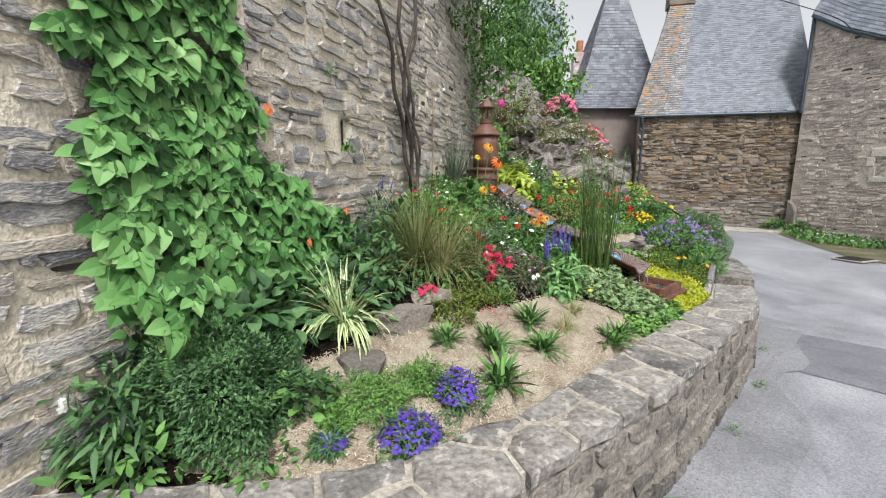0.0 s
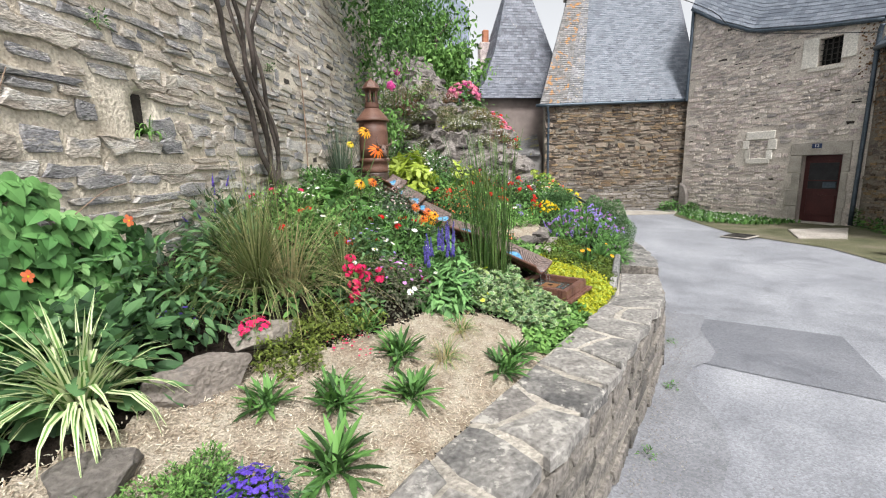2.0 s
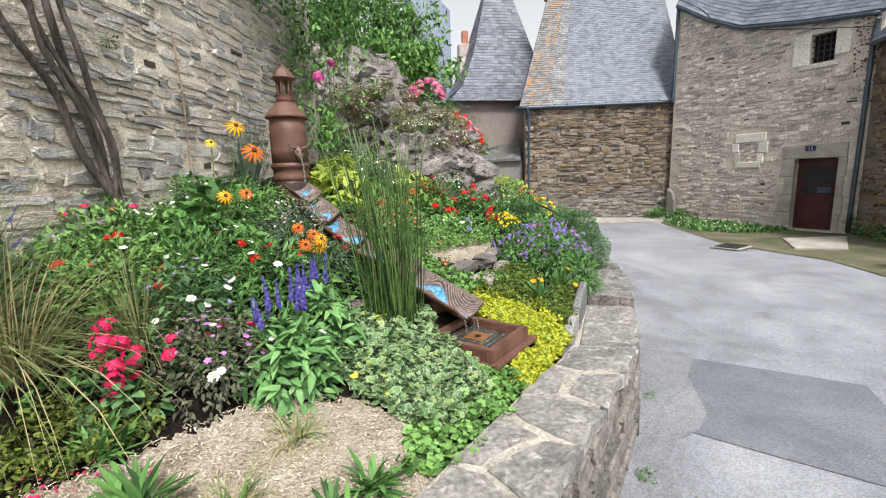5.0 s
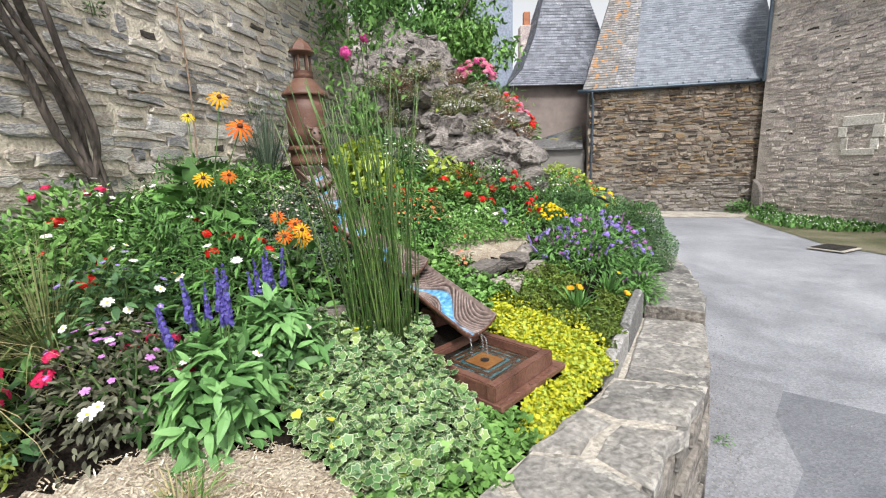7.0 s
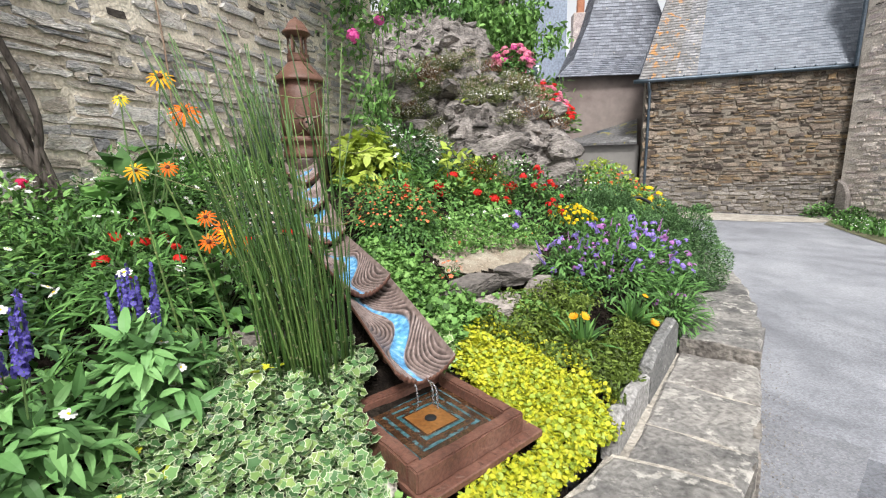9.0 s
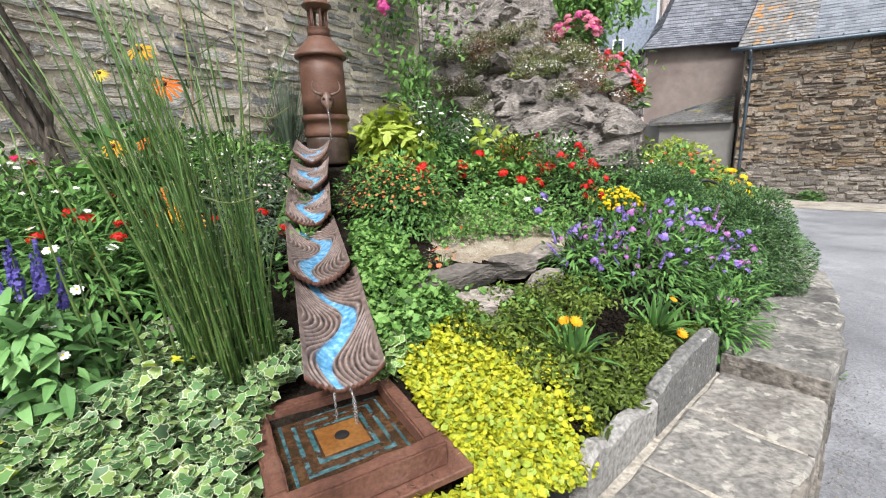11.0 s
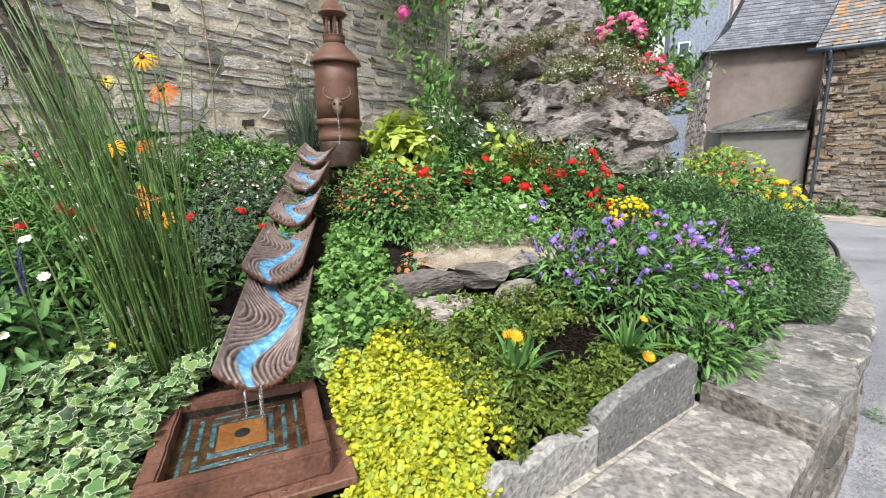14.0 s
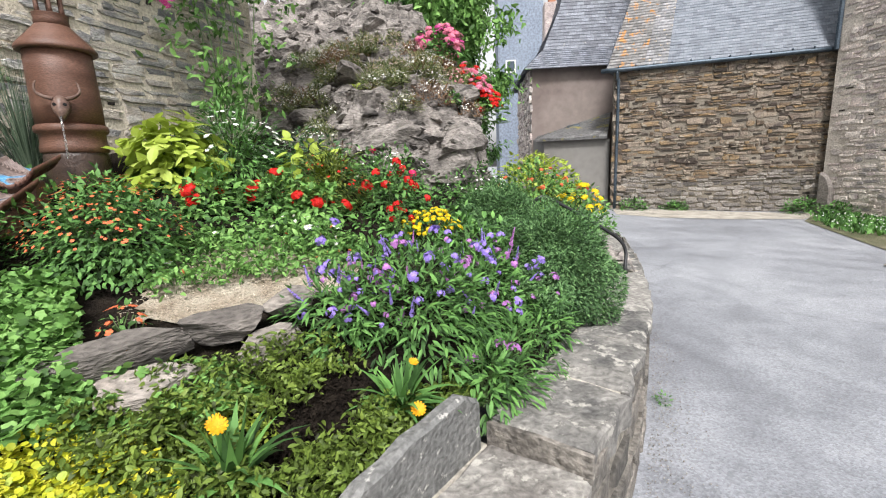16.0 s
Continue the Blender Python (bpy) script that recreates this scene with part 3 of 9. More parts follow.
def lobed_shape(outline, bend=0.15, cup=0.1, centre=(0, 0.38), inner=0.0):
    """A leaf with lobes, from one half of its outline; inner: the size of a darker middle field."""
    half = list(outline)
    pts = half + [(-x, y) for x, y in half[::-1] if abs(x) > 1e-6]
    n = len(pts)
    lift = lambda x, y: -bend * y * y + cup * (x * x) - 0.25 * abs(x) * bend
    v = [(x, y, lift(x, y)) for x, y in pts]
    f, m = [], []
    if inner:
        cx, cy = centre
        v += [(cx + (x - cx) * inner, cy + (y - cy) * inner, lift(cx + (x - cx) * inner, cy + (y - cy) * inner) + 0.004) for x, y in pts]
        for i in range(n):
            j = (i + 1) % n
            f.append((i, j, n + j, n + i))
            m.append(1)
        v.append((cx, cy, lift(cx, cy)))
        for i in range(n):
            f.append((n + i, n + (i + 1) % n, 2 * n))
            m.append(0)
    else:
        v.append((*centre, lift(*centre) - 0.02))
        for i in range(n):
            f.append((i, (i + 1) % n, n))
            m.append(0)
    return np.array(v), f, m


def daisy_shape(petals=12, width=0.3, droop=0.1, core=0.25, core_high=0.12, double=False):
    """A flower head of radius 1 that faces +z: petals of material 0, the eye of material 1."""
    v, f, m = [], [], []
    for layer in range(2 if double else 1):
        for i in range(petals):
            a = 2 * math.pi * (i + 0.5 * layer) / petals
            c, s = math.cos(a), math.sin(a)
            o = len(v)
            size = 1 - 0.25 * layer
            for r, w in ((core * 0.7, 0.4), (0.62 * size, 1.0), (0.95 * size, 0.55)):
                z = -droop * r * r + 0.05 * layer
                for k in (-1, 1):
                    x, y = r, k * w * width / 2
                    v.append((x * c - y * s, x * s + y * c, z + 0.04 * ((i % 3) - 1)))
            f += [(o, o + 2, o + 3, o + 1), (o + 2, o + 4, o + 5, o + 3)]
            m += [0, 0]
    o = len(v)
    n = 8
    for r, z in ((core, 0.0), (core * 0.8, core_high * 0.8), (0.02, core_high)):
        v += [(r * math.cos(2 * math.pi * i / n), r * math.sin(2 * math.pi * i / n), z) for i in range(n)]
    for k in range(2):
        for i in range(n):
            j = (i + 1) % n
            f.append((o + k * n + i, o + k * n + j, o + (k + 1) * n + j, o + (k + 1) * n + i))
            m.append(1)
    return np.array(v), f, m


def merge_shape(shape, pos, mats3, sizes):
    v, f, m = shape
    vs = np.einsum("kij,nj->kni", mats3, v) * sizes[:, None, None] + pos[:, None]
    faces, fm = [], []
    for k in range(len(pos)):
        o = k * len(v)
        faces += [tuple(i + o for i in face) for face in f]
        fm += m
    return vs.reshape(-1, 3), faces, fm


def frames_of(along, up):
    """Turns whose y axis lies along, with z as near to up as may be."""
    y = along / (np.linalg.norm(along, axis=1)[:, None] + 1e-9)
    x = np.cross(y, up)
    x /= np.linalg.norm(x, axis=1)[:, None] + 1e-9
    z = np.cross(x, y)
    return np.stack([x, y, z], axis=2)


def facing(normal, spin):
    """Turns whose z axis is the normal."""
    z = normal / (np.linalg.norm(normal, axis=1)[:, None] + 1e-9)
    t = np.where(np.abs(z[:, 2:3]) > 0.9, np.array([[1.0, 0, 0]]), np.array([[0, 0, 1.0]]))
    x = np.cross(t, z)
    x /= np.linalg.norm(x, axis=1)[:, None]
    y = np.cross(z, x)
    c, s = np.cos(spin)[:, None], np.sin(spin)[:, None]
    return np.stack([x * c + y * s, y * c - x * s, z], axis=2)


LEAF = leaf_shape(0.42, 0.3, 0.15)
LEAF_BROAD = leaf_shape(0.62, 0.3, 0.15, peak=0.38)
LEAF_NARROW = leaf_shape(0.2, 0.35, 0.1)
NEEDLE = (np.array([(-0.06, 0, 0), (0.06, 0, 0), (0.05, 0.6, 0.0), (0, 1, -0.05), (-0.05, 0.6, 0.0)]), [(0, 1, 2, 3, 4)], [0])
ROUND = lobed_shape([(0, 0.02), (0.34, 0.16), (0.47, 0.5), (0.32, 0.85), (0, 0.98)], 0.15, 0.2)
CURRANT = lobed_shape([(0, 0.06), (0.20, -0.09), (0.47, -0.13), (0.80, -0.04), (0.66, 0.22), (0.42, 0.36), (0.19, 0.33), (0.31, 0.60), (0.26, 0.88), (0, 1.26)], 0.25, 0.15, (0, 0.30))
TINY = (np.array([(0, 0, 0), (0.2, 0.45, 0.05), (0, 1, -0.08), (-0.2, 0.45, 0.05), (0, 0.5, -0.03)]), [(0, 1, 4), (1, 2, 4), (2, 3, 4), (3, 0, 4)], [0] * 4)
IVY = lobed_shape([(0, 0.1), (0.28, -0.03), (0.52, 0.10), (0.44, 0.32), (0.54, 0.52), (0.27, 0.66), (0, 0.94)], 0.12, 0.15, (0, 0.36), inner=0.86)
CLOVER = lobed_shape([(0, 0.1), (0.25, -0.02), (0.5, 0.22), (0.42, 0.5), (0.36, 0.8), (0, 0.72)], 0.1, 0.2, (0, 0.3))
FLORET = daisy_shape(5, 0.75, 0.05, 0.18, 0.05)
COSMOS = daisy_shape(8, 0.6, 0.05, 0.22, 0.12)
CONE_DAISY = daisy_shape(13, 0.19, 0.5, 0.22, 0.2)
GAZANIA = daisy_shape(14, 0.32, -0.35, 0.2, 0.05, double=True)


def trefoil_shape():
    """Three broad pointed leaflets on one stalk."""
    v0, f0, _ = leaf_shape(0.78, 0.22, 0.22, rows=5, peak=0.34)
    v, f = [], []
    for turn, size in ((0.0, 1.0), (1.15, 0.82), (-1.15, 0.82)):
        c, s_ = math.cos(turn), math.sin(turn)
        o = len(v)
        for x, y, z in v0:
            x, y = x * size, y * size + 0.10
            v.append((x * c - y * s_, x * s_ + y * c, z * size + 0.03 * abs(turn)))
        f += [tuple(i + o for i in q) for q in f0]
    return np.array(v), f, [0] * len(f)


VINE = trefoil_shape()


def rand_unit(n):
    v = rng.normal(size=(n, 3))
    return v / np.linalg.norm(v, axis=1)[:, None]


def dome(n, rx, ry, h, shape, size, fill=0.55, out=0.7, droop=0.2, lumps=0.25, low=-0.15, wild=0.5):
    """Leaves on and within an uneven dome. Returns (verts, faces, materials)."""
    d = rand_unit(n)
    d[:, 2] = np.abs(d[:, 2]) * (1 - low) + low
    d /= np.linalg.norm(d, axis=1)[:, None]
    seed = rng.uniform(0, 50, 3)
    bump = np.array([noise.noise(Vector(k * 2.1 + seed)) for k in d])
    r = (1 - fill * rng.random(n) ** 2) * (1 + lumps * 1.6 * bump)
    p = d * r[:, None] * np.array([rx, ry, h])
    nrm = d / np.array([rx, ry, h])
    nrm /= np.linalg.norm(nrm, axis=1)[:, None]
    tang = np.cross(nrm, rand_unit(n))
    along = out * nrm + (1 - out) * 1.4 * tang + wild * 0.5 * rand_unit(n) + np.array([0, 0, -droop])
    up = nrm + np.array([0, 0, 0.8])
    return merge_shape(shape, p, frames_of(along, up), size * rng.uniform(0.6, 1.25, n))


def blades(n, length, spread, shape_width, base_r, arch=1.0, segs=5, lean=(0, 0), stiff=0.5):
    """Arching strips from one crown."""
    chunks = []
    for _ in range(n):
        a = rng.uniform(0, 2 * math.pi)
        b = rng.random() ** 0.7
        L = length * rng.uniform(0.6, 1.15)
        tilt = spread * b
        side = np.array([math.cos(a), math.sin(a), 0]) + np.array([*lean, 0])
        across = np.array([-math.sin(a), math.cos(a), 0])
        p = side * base_r * rng.random()
        ang = math.pi / 2 - tilt * stiff
        pts = [p]
        for _k in range(segs):
            p = p + (side * math.cos(ang) + np.array([0, 0, math.sin(ang)])) * L / segs
            ang -= arch * tilt / segs * rng.uniform(0.8, 1.4)
            pts.append(p)
        w = shape_width * rng.uniform(0.7, 1.2)
        v = []
        for k, q in enumerate(pts):
            t = k / segs
            ww = w * (0.6 + 0.4 * math.sin(math.pi * min(1, t + 0.25))) * (1 - t ** 3) + 0.0004
            v += [q - across * ww / 2, q + across * ww / 2]
        chunks.append((np.array(v), [(2 * k, 2 * k + 1, 2 * k + 3, 2 * k + 2) for k in range(segs)]))
    v, f = join(chunks)
    return v, f, [0] * len(f)


def stalks(starts, ends, radius=0.002, bow=0.08):
    chunks = []
    for a, b in zip(starts, ends):
        a, b = np.asarray(a, float), np.asarray(b, float)
        mid = (a + b) / 2 + rng.normal(size=3) * bow * np.linalg.norm(b - a) * 0.5
        pts = smooth_path([a, mid, b], 3)
        chunks.append(tube_arrays(pts, np.linspace(radius, radius * 0.6, len(pts)), 4))
    return join(chunks)


def stone_shape(k):
    """A rough block in a unit box: width x, depth y (outwards), height z."""
    r = random.Random(100 + k)
    ring = []
    for x, z in ((-0.5, -0.34), (-0.40, -0.5), (0.05, -0.48), (0.42, -0.5), (0.5, -0.3), (0.49, 0.34), (0.40, 0.5), (-0.05, 0.48), (-0.42, 0.5), (-0.5, 0.32)):
        ring.append((x + r.uniform(-0.10, 0.10) * (1 if abs(x) > 0.3 else 2), z + r.uniform(-0.22, 0.08) * (1 if z > 0 else -1)))
    n = len(ring)
    v, f = [], []
    for shrink, y in ((1.02, -0.6), (1.0, 0.62), (0.94, 0.92)):
        v += [(x * shrink, y + r.uniform(-0.2, 0.2) * (y > 0), z * shrink) for x, z in ring]
    v.append((r.uniform(-0.1, 0.1), 1.0, r.uniform(-0.1, 0.1)))
    for k2 in range(2):
        for i in range(n):
            j = (i + 1) % n
            f.append((k2 * n + i, (k2 + 1) * n + i, (k2 + 1) * n + j, k2 * n + j))
    for i in range(n):
        f.append((2 * n + i, 3 * n, 2 * n + (i + 1) % n))
    return np.array(v), f


STONES = [stone_shape(k) for k in range(14)]


def courses(u0, u1, z0, z1, heights, widths, seed, gap=0.012, skip=None):
    """Rubble courses: (u, z, width, height) of each stone."""
    r = random.Random(seed)
    out, z = [], z0
    while z < z1:
        h = r.uniform(*heights) * (1.5 if r.random() < 0.12 else 1)
        u = u0 - r.uniform(0, widths[0])
        while u < u1:
            w = r.uniform(*widths) * r.choice((0.55, 0.8, 1, 1, 1.3))
            if w < 1.1 * h:
                w = 1.1 * h
            hh = h * r.uniform(0.72, 1.12)
            if r.random() < 0.14 and h > heights[0] * 1.3:
                for dz in (-0.26, 0.26):
                    out.append((u + w / 2, z + h * (0.5 + dz), w - gap, h * 0.46))
            else:
                out.append((u + w / 2, z + h / 2 + r.uniform(-0.3, 0.3) * h, w - gap * r.uniform(0.6, 2.2), hh))
            u += w
        z += h + gap * 0.3
    out = [(u, z + 0.05 * noise.noise(Vector((u * 0.9, z * 0.7, seed))) + 0.02 * noise.noise(Vector((u * 3.1, z * 2.0, seed))), w, h * r.choice((0.75, 1, 1, 1.1))) for u, z, w, h in out]
    return [s for s in out if not (skip and skip(s[0], s[1], s[2], s[3]))]


def wall_pose(origin, along, outward, u, z, w, h, depth, tilt=0.0):
    m = Matrix(((along[0] * w, outward[0] * depth, 0, origin[0] + along[0] * u), (along[1] * w, outward[1] * depth, 0, origin[1] + along[1] * u), (0, 0, h, z), (0, 0, 0, 1)))
    return m @ Matrix.Rotation(tilt, 4, "Y")


def joined_stones(name, spots, origin, along, outward, depth, material, parent, label="", seed=3):
    r = random.Random(seed)
    chunks = []
    for u, z, w, h in spots:
        v, f = STONES[r.randrange(len(STONES))]
        m = np.array(wall_pose(origin, along, outward, u, z, w, h, depth * r.uniform(0.3, 1.4), r.uniform(-0.03, 0.03)))
        chunks.append((v @ m[:3, :3].T + m[:3, 3], f))
    v, f = join(chunks)
    return put(name, mesh_of(name, v, f, material), parent, label, "stuff")


STONE_MESH = {}


def stone_parts(spots, origin, along, outward, depth, material, parent, name="stone", seed=5):
    """Each stone an object of its own, on a few shared meshes."""
    r = random.Random(seed)
    for k, (v, f) in enumerate(STONES):
        if (k, material.name) not in STONE_MESH:
            STONE_MESH[(k, material.name)] = mesh_of("stone", v, f, material)
    for u, z, w, h in spots:
        put(name, STONE_MESH[(r.randrange(len(STONES)), material.name)], parent, at=wall_pose(origin, along, outward, u, z, w, h, depth * r.uniform(0.4, 1.3), r.uniform(-0.014, 0.014)))


def sheet(name, grid_pts, material, parent=None, label="", kind="", smooth=True):
    """A surface from a grid of points (rows, columns, 3)."""
    g = np.asarray(grid_pts, float)
    r, c = g.shape[:2]
    faces = [(i * c + j, i * c + j + 1, (i + 1) * c + j + 1, (i + 1) * c + j) for i in range(r - 1) for j in range(c - 1)]
    return put(name, mesh_of(name, g.reshape(-1, 3), faces, material, smooth=smooth), parent, label, kind)


def solid(name, poly, vec, material, parent=None, label="", kind="", bevel=0.0):
    """A slab: a flat outline pushed along vec."""
    bm = bmesh.new()
    vs = [bm.verts.new(p) for p in poly]
    face = bm.faces.new(vs)
    ext = bmesh.ops.extrude_face_region(bm, geom=[face])
    bmesh.ops.translate(bm, vec=vec, verts=[e for e in ext["geom"] if isinstance(e, bmesh.types.BMVert)])
    bmesh.ops.recalc_face_normals(bm, faces=bm.faces)
    if bevel:
        bmesh.ops.bevel(bm, geom=bm.edges[:], offset=bevel, segments=1, affect="EDGES")
    ob = part(name, bm, material, parent, label)
    return tagged(ob, kind=kind)


def slates(name, a, b, c, d, row, wide, material, parent, label="", seed=1, lift=0.012, keep=None):
    """Overlapping slates on the roof field a-b (eave) to d-c (top)."""
    r = random.Random(seed)
    a, b, c, d = (np.array(p, float) for p in (a, b, c, d))
    nrm = np.cross(b - a, d - a)
    nrm /= np.linalg.norm(nrm)
    if nrm[2] < 0:
        nrm = -nrm
    rows = max(2, int(np.linalg.norm(d - a) / row))
    v, f = [], []
    for i in range(rows):
        t0, t1 = i / rows, min(1.0, (i + 1.25) / rows)
        l0, r0, l1, r1 = a + (d - a) * t0, b + (c - b) * t0, a + (d - a) * t1, b + (c - b) * t1
        n = max(1, int(np.linalg.norm(r0 - l0) / wide))
        off = 0.5 * (i % 2)
        for j in range(-1, n + 1):
            s0, s1 = (j + off + 0.02) / n, (j + off + 0.98) / n
            s0, s1 = max(0, s0), min(1, s1)
            if s1 - s0 < 0.2 / n:
                continue
            k = len(v)
            dz = r.uniform(-0.004, 0.004)
            if keep and not keep((s0 + s1) / 2, t0):
                continue
            lo = nrm * (lift + dz)
            v += [l0 + (r0 - l0) * s0 + lo, l0 + (r0 - l0) * s1 + lo, l1 + (r1 - l1) * s1 + nrm * 0.002, l1 + (r1 - l1) * s0 + nrm * 0.002]
            v += [l0 + (r0 - l0) * s0 - nrm * 0.01, l0 + (r0 - l0) * s1 - nrm * 0.01]
            f += [(k, k + 1, k + 2, k + 3), (k + 4, k + 5, k + 1, k)]
    return put(name, mesh_of(name, np.array(v), f, material), parent, label, "stuff")

# ---- ground ----
def lay(x, y):
    """Height of the road."""
    return 0.03 * np.exp(-((x - 1) ** 2 + (y - 1) ** 2) / 9) - 0.10 * np.exp(-((x - 12.5) ** 2 + (y - 10.3) ** 2) / 6) + 0.10 * np.exp(-((x - 7) ** 2 + (y - 15.5) ** 2) / 6)


def axis_steps(lo, hi, near_lo, near_hi, step):
    return np.concatenate([np.geomspace(near_lo - lo + 1, 1, 12)[:-1] * -1 + near_lo + 1, np.arange(near_lo, near_hi, step), near_hi - 1 + np.geomspace(1, hi - near_hi + 1, 12)])


gx, gy = np.meshgrid(axis_steps(-250, 250, -6, 18, 0.4), axis_steps(-250, 250, -6, 24, 0.4))
gz = lay(gx, gy) + 0.006 * np.sin(gx * 1.7 + 2 * np.sin(gy * 0.9))
ground = sheet("road", np.stack([gx, gy, gz], -1), M["asphalt"], None, "", "structure")


def laid_patch(name, outline, material, lift, label=""):
    poly = [Vector((x, y, 0)) for x, y in outline]
    bm = bmesh.new()
    bm.faces.new([bm.verts.new(p) for p in poly])
    bmesh.ops.triangulate(bm, faces=bm.faces)
    bmesh.ops.subdivide_edges(bm, edges=bm.edges[:], cuts=5, use_grid_fill=True)
    for v in bm.verts:
        v.co.z = lay(v.co.x, v.co.y) + 0.006 * math.sin(v.co.x * 1.7 + 2 * math.sin(v.co.y * 0.9)) + lift
    return tagged(part(name, bm, material, None, label), kind="structure")


laid_patch("road_patch", [(2.86, 3.51), (3.6, 4.44), (4.74, 3.42), (3.92, 2.35), (3.41, 2.89)], M["asphalt_patch"], 0.006)
verge = laid_patch("verge", [(11.2, 13.9), (10.0, 12.6), (8.75, 8.9), (8.85, 6.9), (8.2, 5.1), (7.9, 3.6), (12.0, 3.6), (12.3, 7.6), (13.0, 9.6)], M["verge"], 0.012)
laid_patch("pavement", [(6.8, 15.2), (6.6, 14.2), (7.4, 13.5), (8.8, 13.0), (10.2, 12.9), (11.3, 13.8), (9.0, 14.6)], M["cap_mortar"], 0.008)

# ---- tall garden wall behind the bed ----
WO, WA, WN = np.array([-1.9, -1.36]), np.array([0.2690, 0.9631]), np.array([0.9631, -0.2690])
W_LEN, W_TOP = 9.4, 4.6


def on_wall(s, z, off=0.0):
    p = WO + WA * s + WN * off
    return np.array([p[0], p[1], z])


us, zs = np.arange(0, W_LEN + 0.01, 0.05), np.arange(0.2, W_TOP + 0.01, 0.05)
grid = np.array([[on_wall(u, z, 0.012 * noise.noise(Vector((u * 3, z * 3, 1))) + 0.007 * noise.noise(Vector((u * 14, z * 14, 5))) - (0.3 if abs(u - 4.47) < 0.06 and abs(z - 1.97) < 0.12 else 0)) for u in us] for z in zs])
wall_west = thing("wall_west", "tall rubble garden wall of grey and buff schist in pale lime mortar", "wall", kind="structure")
sheet("mortar", grid, M["mortar"], wall_west, "rough cream lime mortar", smooth=True)
solid("core", [on_wall(0, 0.2, -0.26), on_wall(W_LEN, 0.2, -0.26), on_wall(W_LEN, W_TOP, -0.26), on_wall(0, W_TOP, -0.26)], Vector((-WN[0] * 0.25, -WN[1] * 0.25, 0)), M["mortar"], wall_west)
solid("wall_end", [on_wall(W_LEN, 0.2, 0.0), on_wall(W_LEN, W_TOP, 0.0), on_wall(W_LEN, W_TOP, -0.5), on_wall(W_LEN, 0.2, -0.5)], Vector((WA[0] * 0.05, WA[1] * 0.05, 0)), M["mortar"], wall_west)
solid("wall_top", [on_wall(0, W_TOP, 0.01), on_wall(W_LEN, W_TOP, 0.01), on_wall(W_LEN, W_TOP, -0.5), on_wall(0, W_TOP, -0.5)], Vector((0, 0, 0.05)), M["mortar"], wall_west)
# near-black block set into the hole; its colour stands for the shade inside
solid("hole_back", [on_wall(4.41, 1.86, -0.05), on_wall(4.53, 1.86, -0.05), on_wall(4.53, 2.08, -0.05), on_wall(4.41, 2.08, -0.05)], Vector((-WN[0] * 0.1, -WN[1] * 0.1, 0)), M["recess_shade"], wall_west, "near-black block standing for the shade inside a wall hole")
hole_skip = lambda u, z, w, h: abs(u - 4.47) < 0.03 + w / 2 and abs(z - 1.97) < 0.10 + h / 2
ws = courses(1.2, W_LEN - 0.05, 0.45, W_TOP - 0.05, (0.045, 0.12), (0.12, 0.40), 21, 0.016, hole_skip)
ws = [(u, z, w, h) for u, z, w, h in ws if u < W_LEN - w / 2]
near = sorted(ws, key=lambda q: abs(q[0] - 4.6) + 1.2 * abs(q[1] - 2.0))
# small near-black stones, coloured as the shade of open joints
joined_stones("dark_joint", [(u, z, w * 0.5, h * 0.5) for u, z, w, h in near[310::27]], WO, WA, WN, 0.010, M["recess_shade"], wall_west, "near-black stones standing for shade in open joints", 15)
joined_stones("rubble", [q for i, q in enumerate(near[300:]) if i % 27 != 10], WO, WA, WN, 0.018, M["stone_far"], wall_west, "grey and buff schist rubble")
NEAR_WALL = near[:300]

# ---- raised bed: inner and outer edge of its retaining wall ----
EDGE = [
    ((-1.35, 0.88), (-1.2, 0.45)), ((-0.62, 0.96), (-0.45, 0.55)), ((-0.2, 1.02), (-0.05, 0.74)), ((0.08, 1.2), (0.25, 0.94)), ((0.44, 1.44), (0.62, 1.22)),
    ((1.04, 2.03), (1.25, 1.75)), ((1.61, 2.58), (1.85, 2.33)), ((2.32, 3.25), (2.63, 3.13)), ((2.63, 3.73), (2.93, 3.52)), ((2.97, 4.25), (3.27, 4.08)),
    ((3.4, 4.99), (3.68, 4.82)), ((3.87, 5.95), (4.14, 5.92)), ((4.1, 6.4), (4.36, 6.65)), ((4.3, 7.2), (4.55, 7.4)), ((4.4, 8.4), (4.75, 8.5)), ((4.35, 9.6), (4.7, 9.8)), ((3.6, 11.2), (3.9, 11.5)),
]
INNER = smooth_path([a for a, b in EDGE], 5)
OUTER = smooth_path([b for a, b in EDGE], 5)
RUN = np.concatenate([[0], np.cumsum(np.linalg.norm(np.diff((INNER + OUTER) / 2, axis=0), axis=1))])


def edge_at(s, across):
    """A point of the coping: s metres along, across 0 (bed) to 1 (road)."""
    i = np.array([np.interp(s, RUN, INNER[:, k]) for k in (0, 1)])
    o = np.array([np.interp(s, RUN, OUTER[:, k]) for k in (0, 1)])
    return i + (o - i) * across


def run_of(x, y):
    d = np.linalg.norm((INNER + OUTER) / 2 - np.array([x, y]), axis=1)
    return RUN[int(d.argmin())]


SEAT0, SEAT1 = run_of(2.47, 3.19), run_of(3.12, 4.17)


def cap_z(s):
    if s < SEAT0:
        return 0.665
    if s < SEAT1:
        return 0.548
    return float(np.interp(s, [SEAT1, SEAT1 + 1.0, SEAT1 + 2.4, SEAT1 + 5], [0.635, 0.615, 0.57, 0.5]))


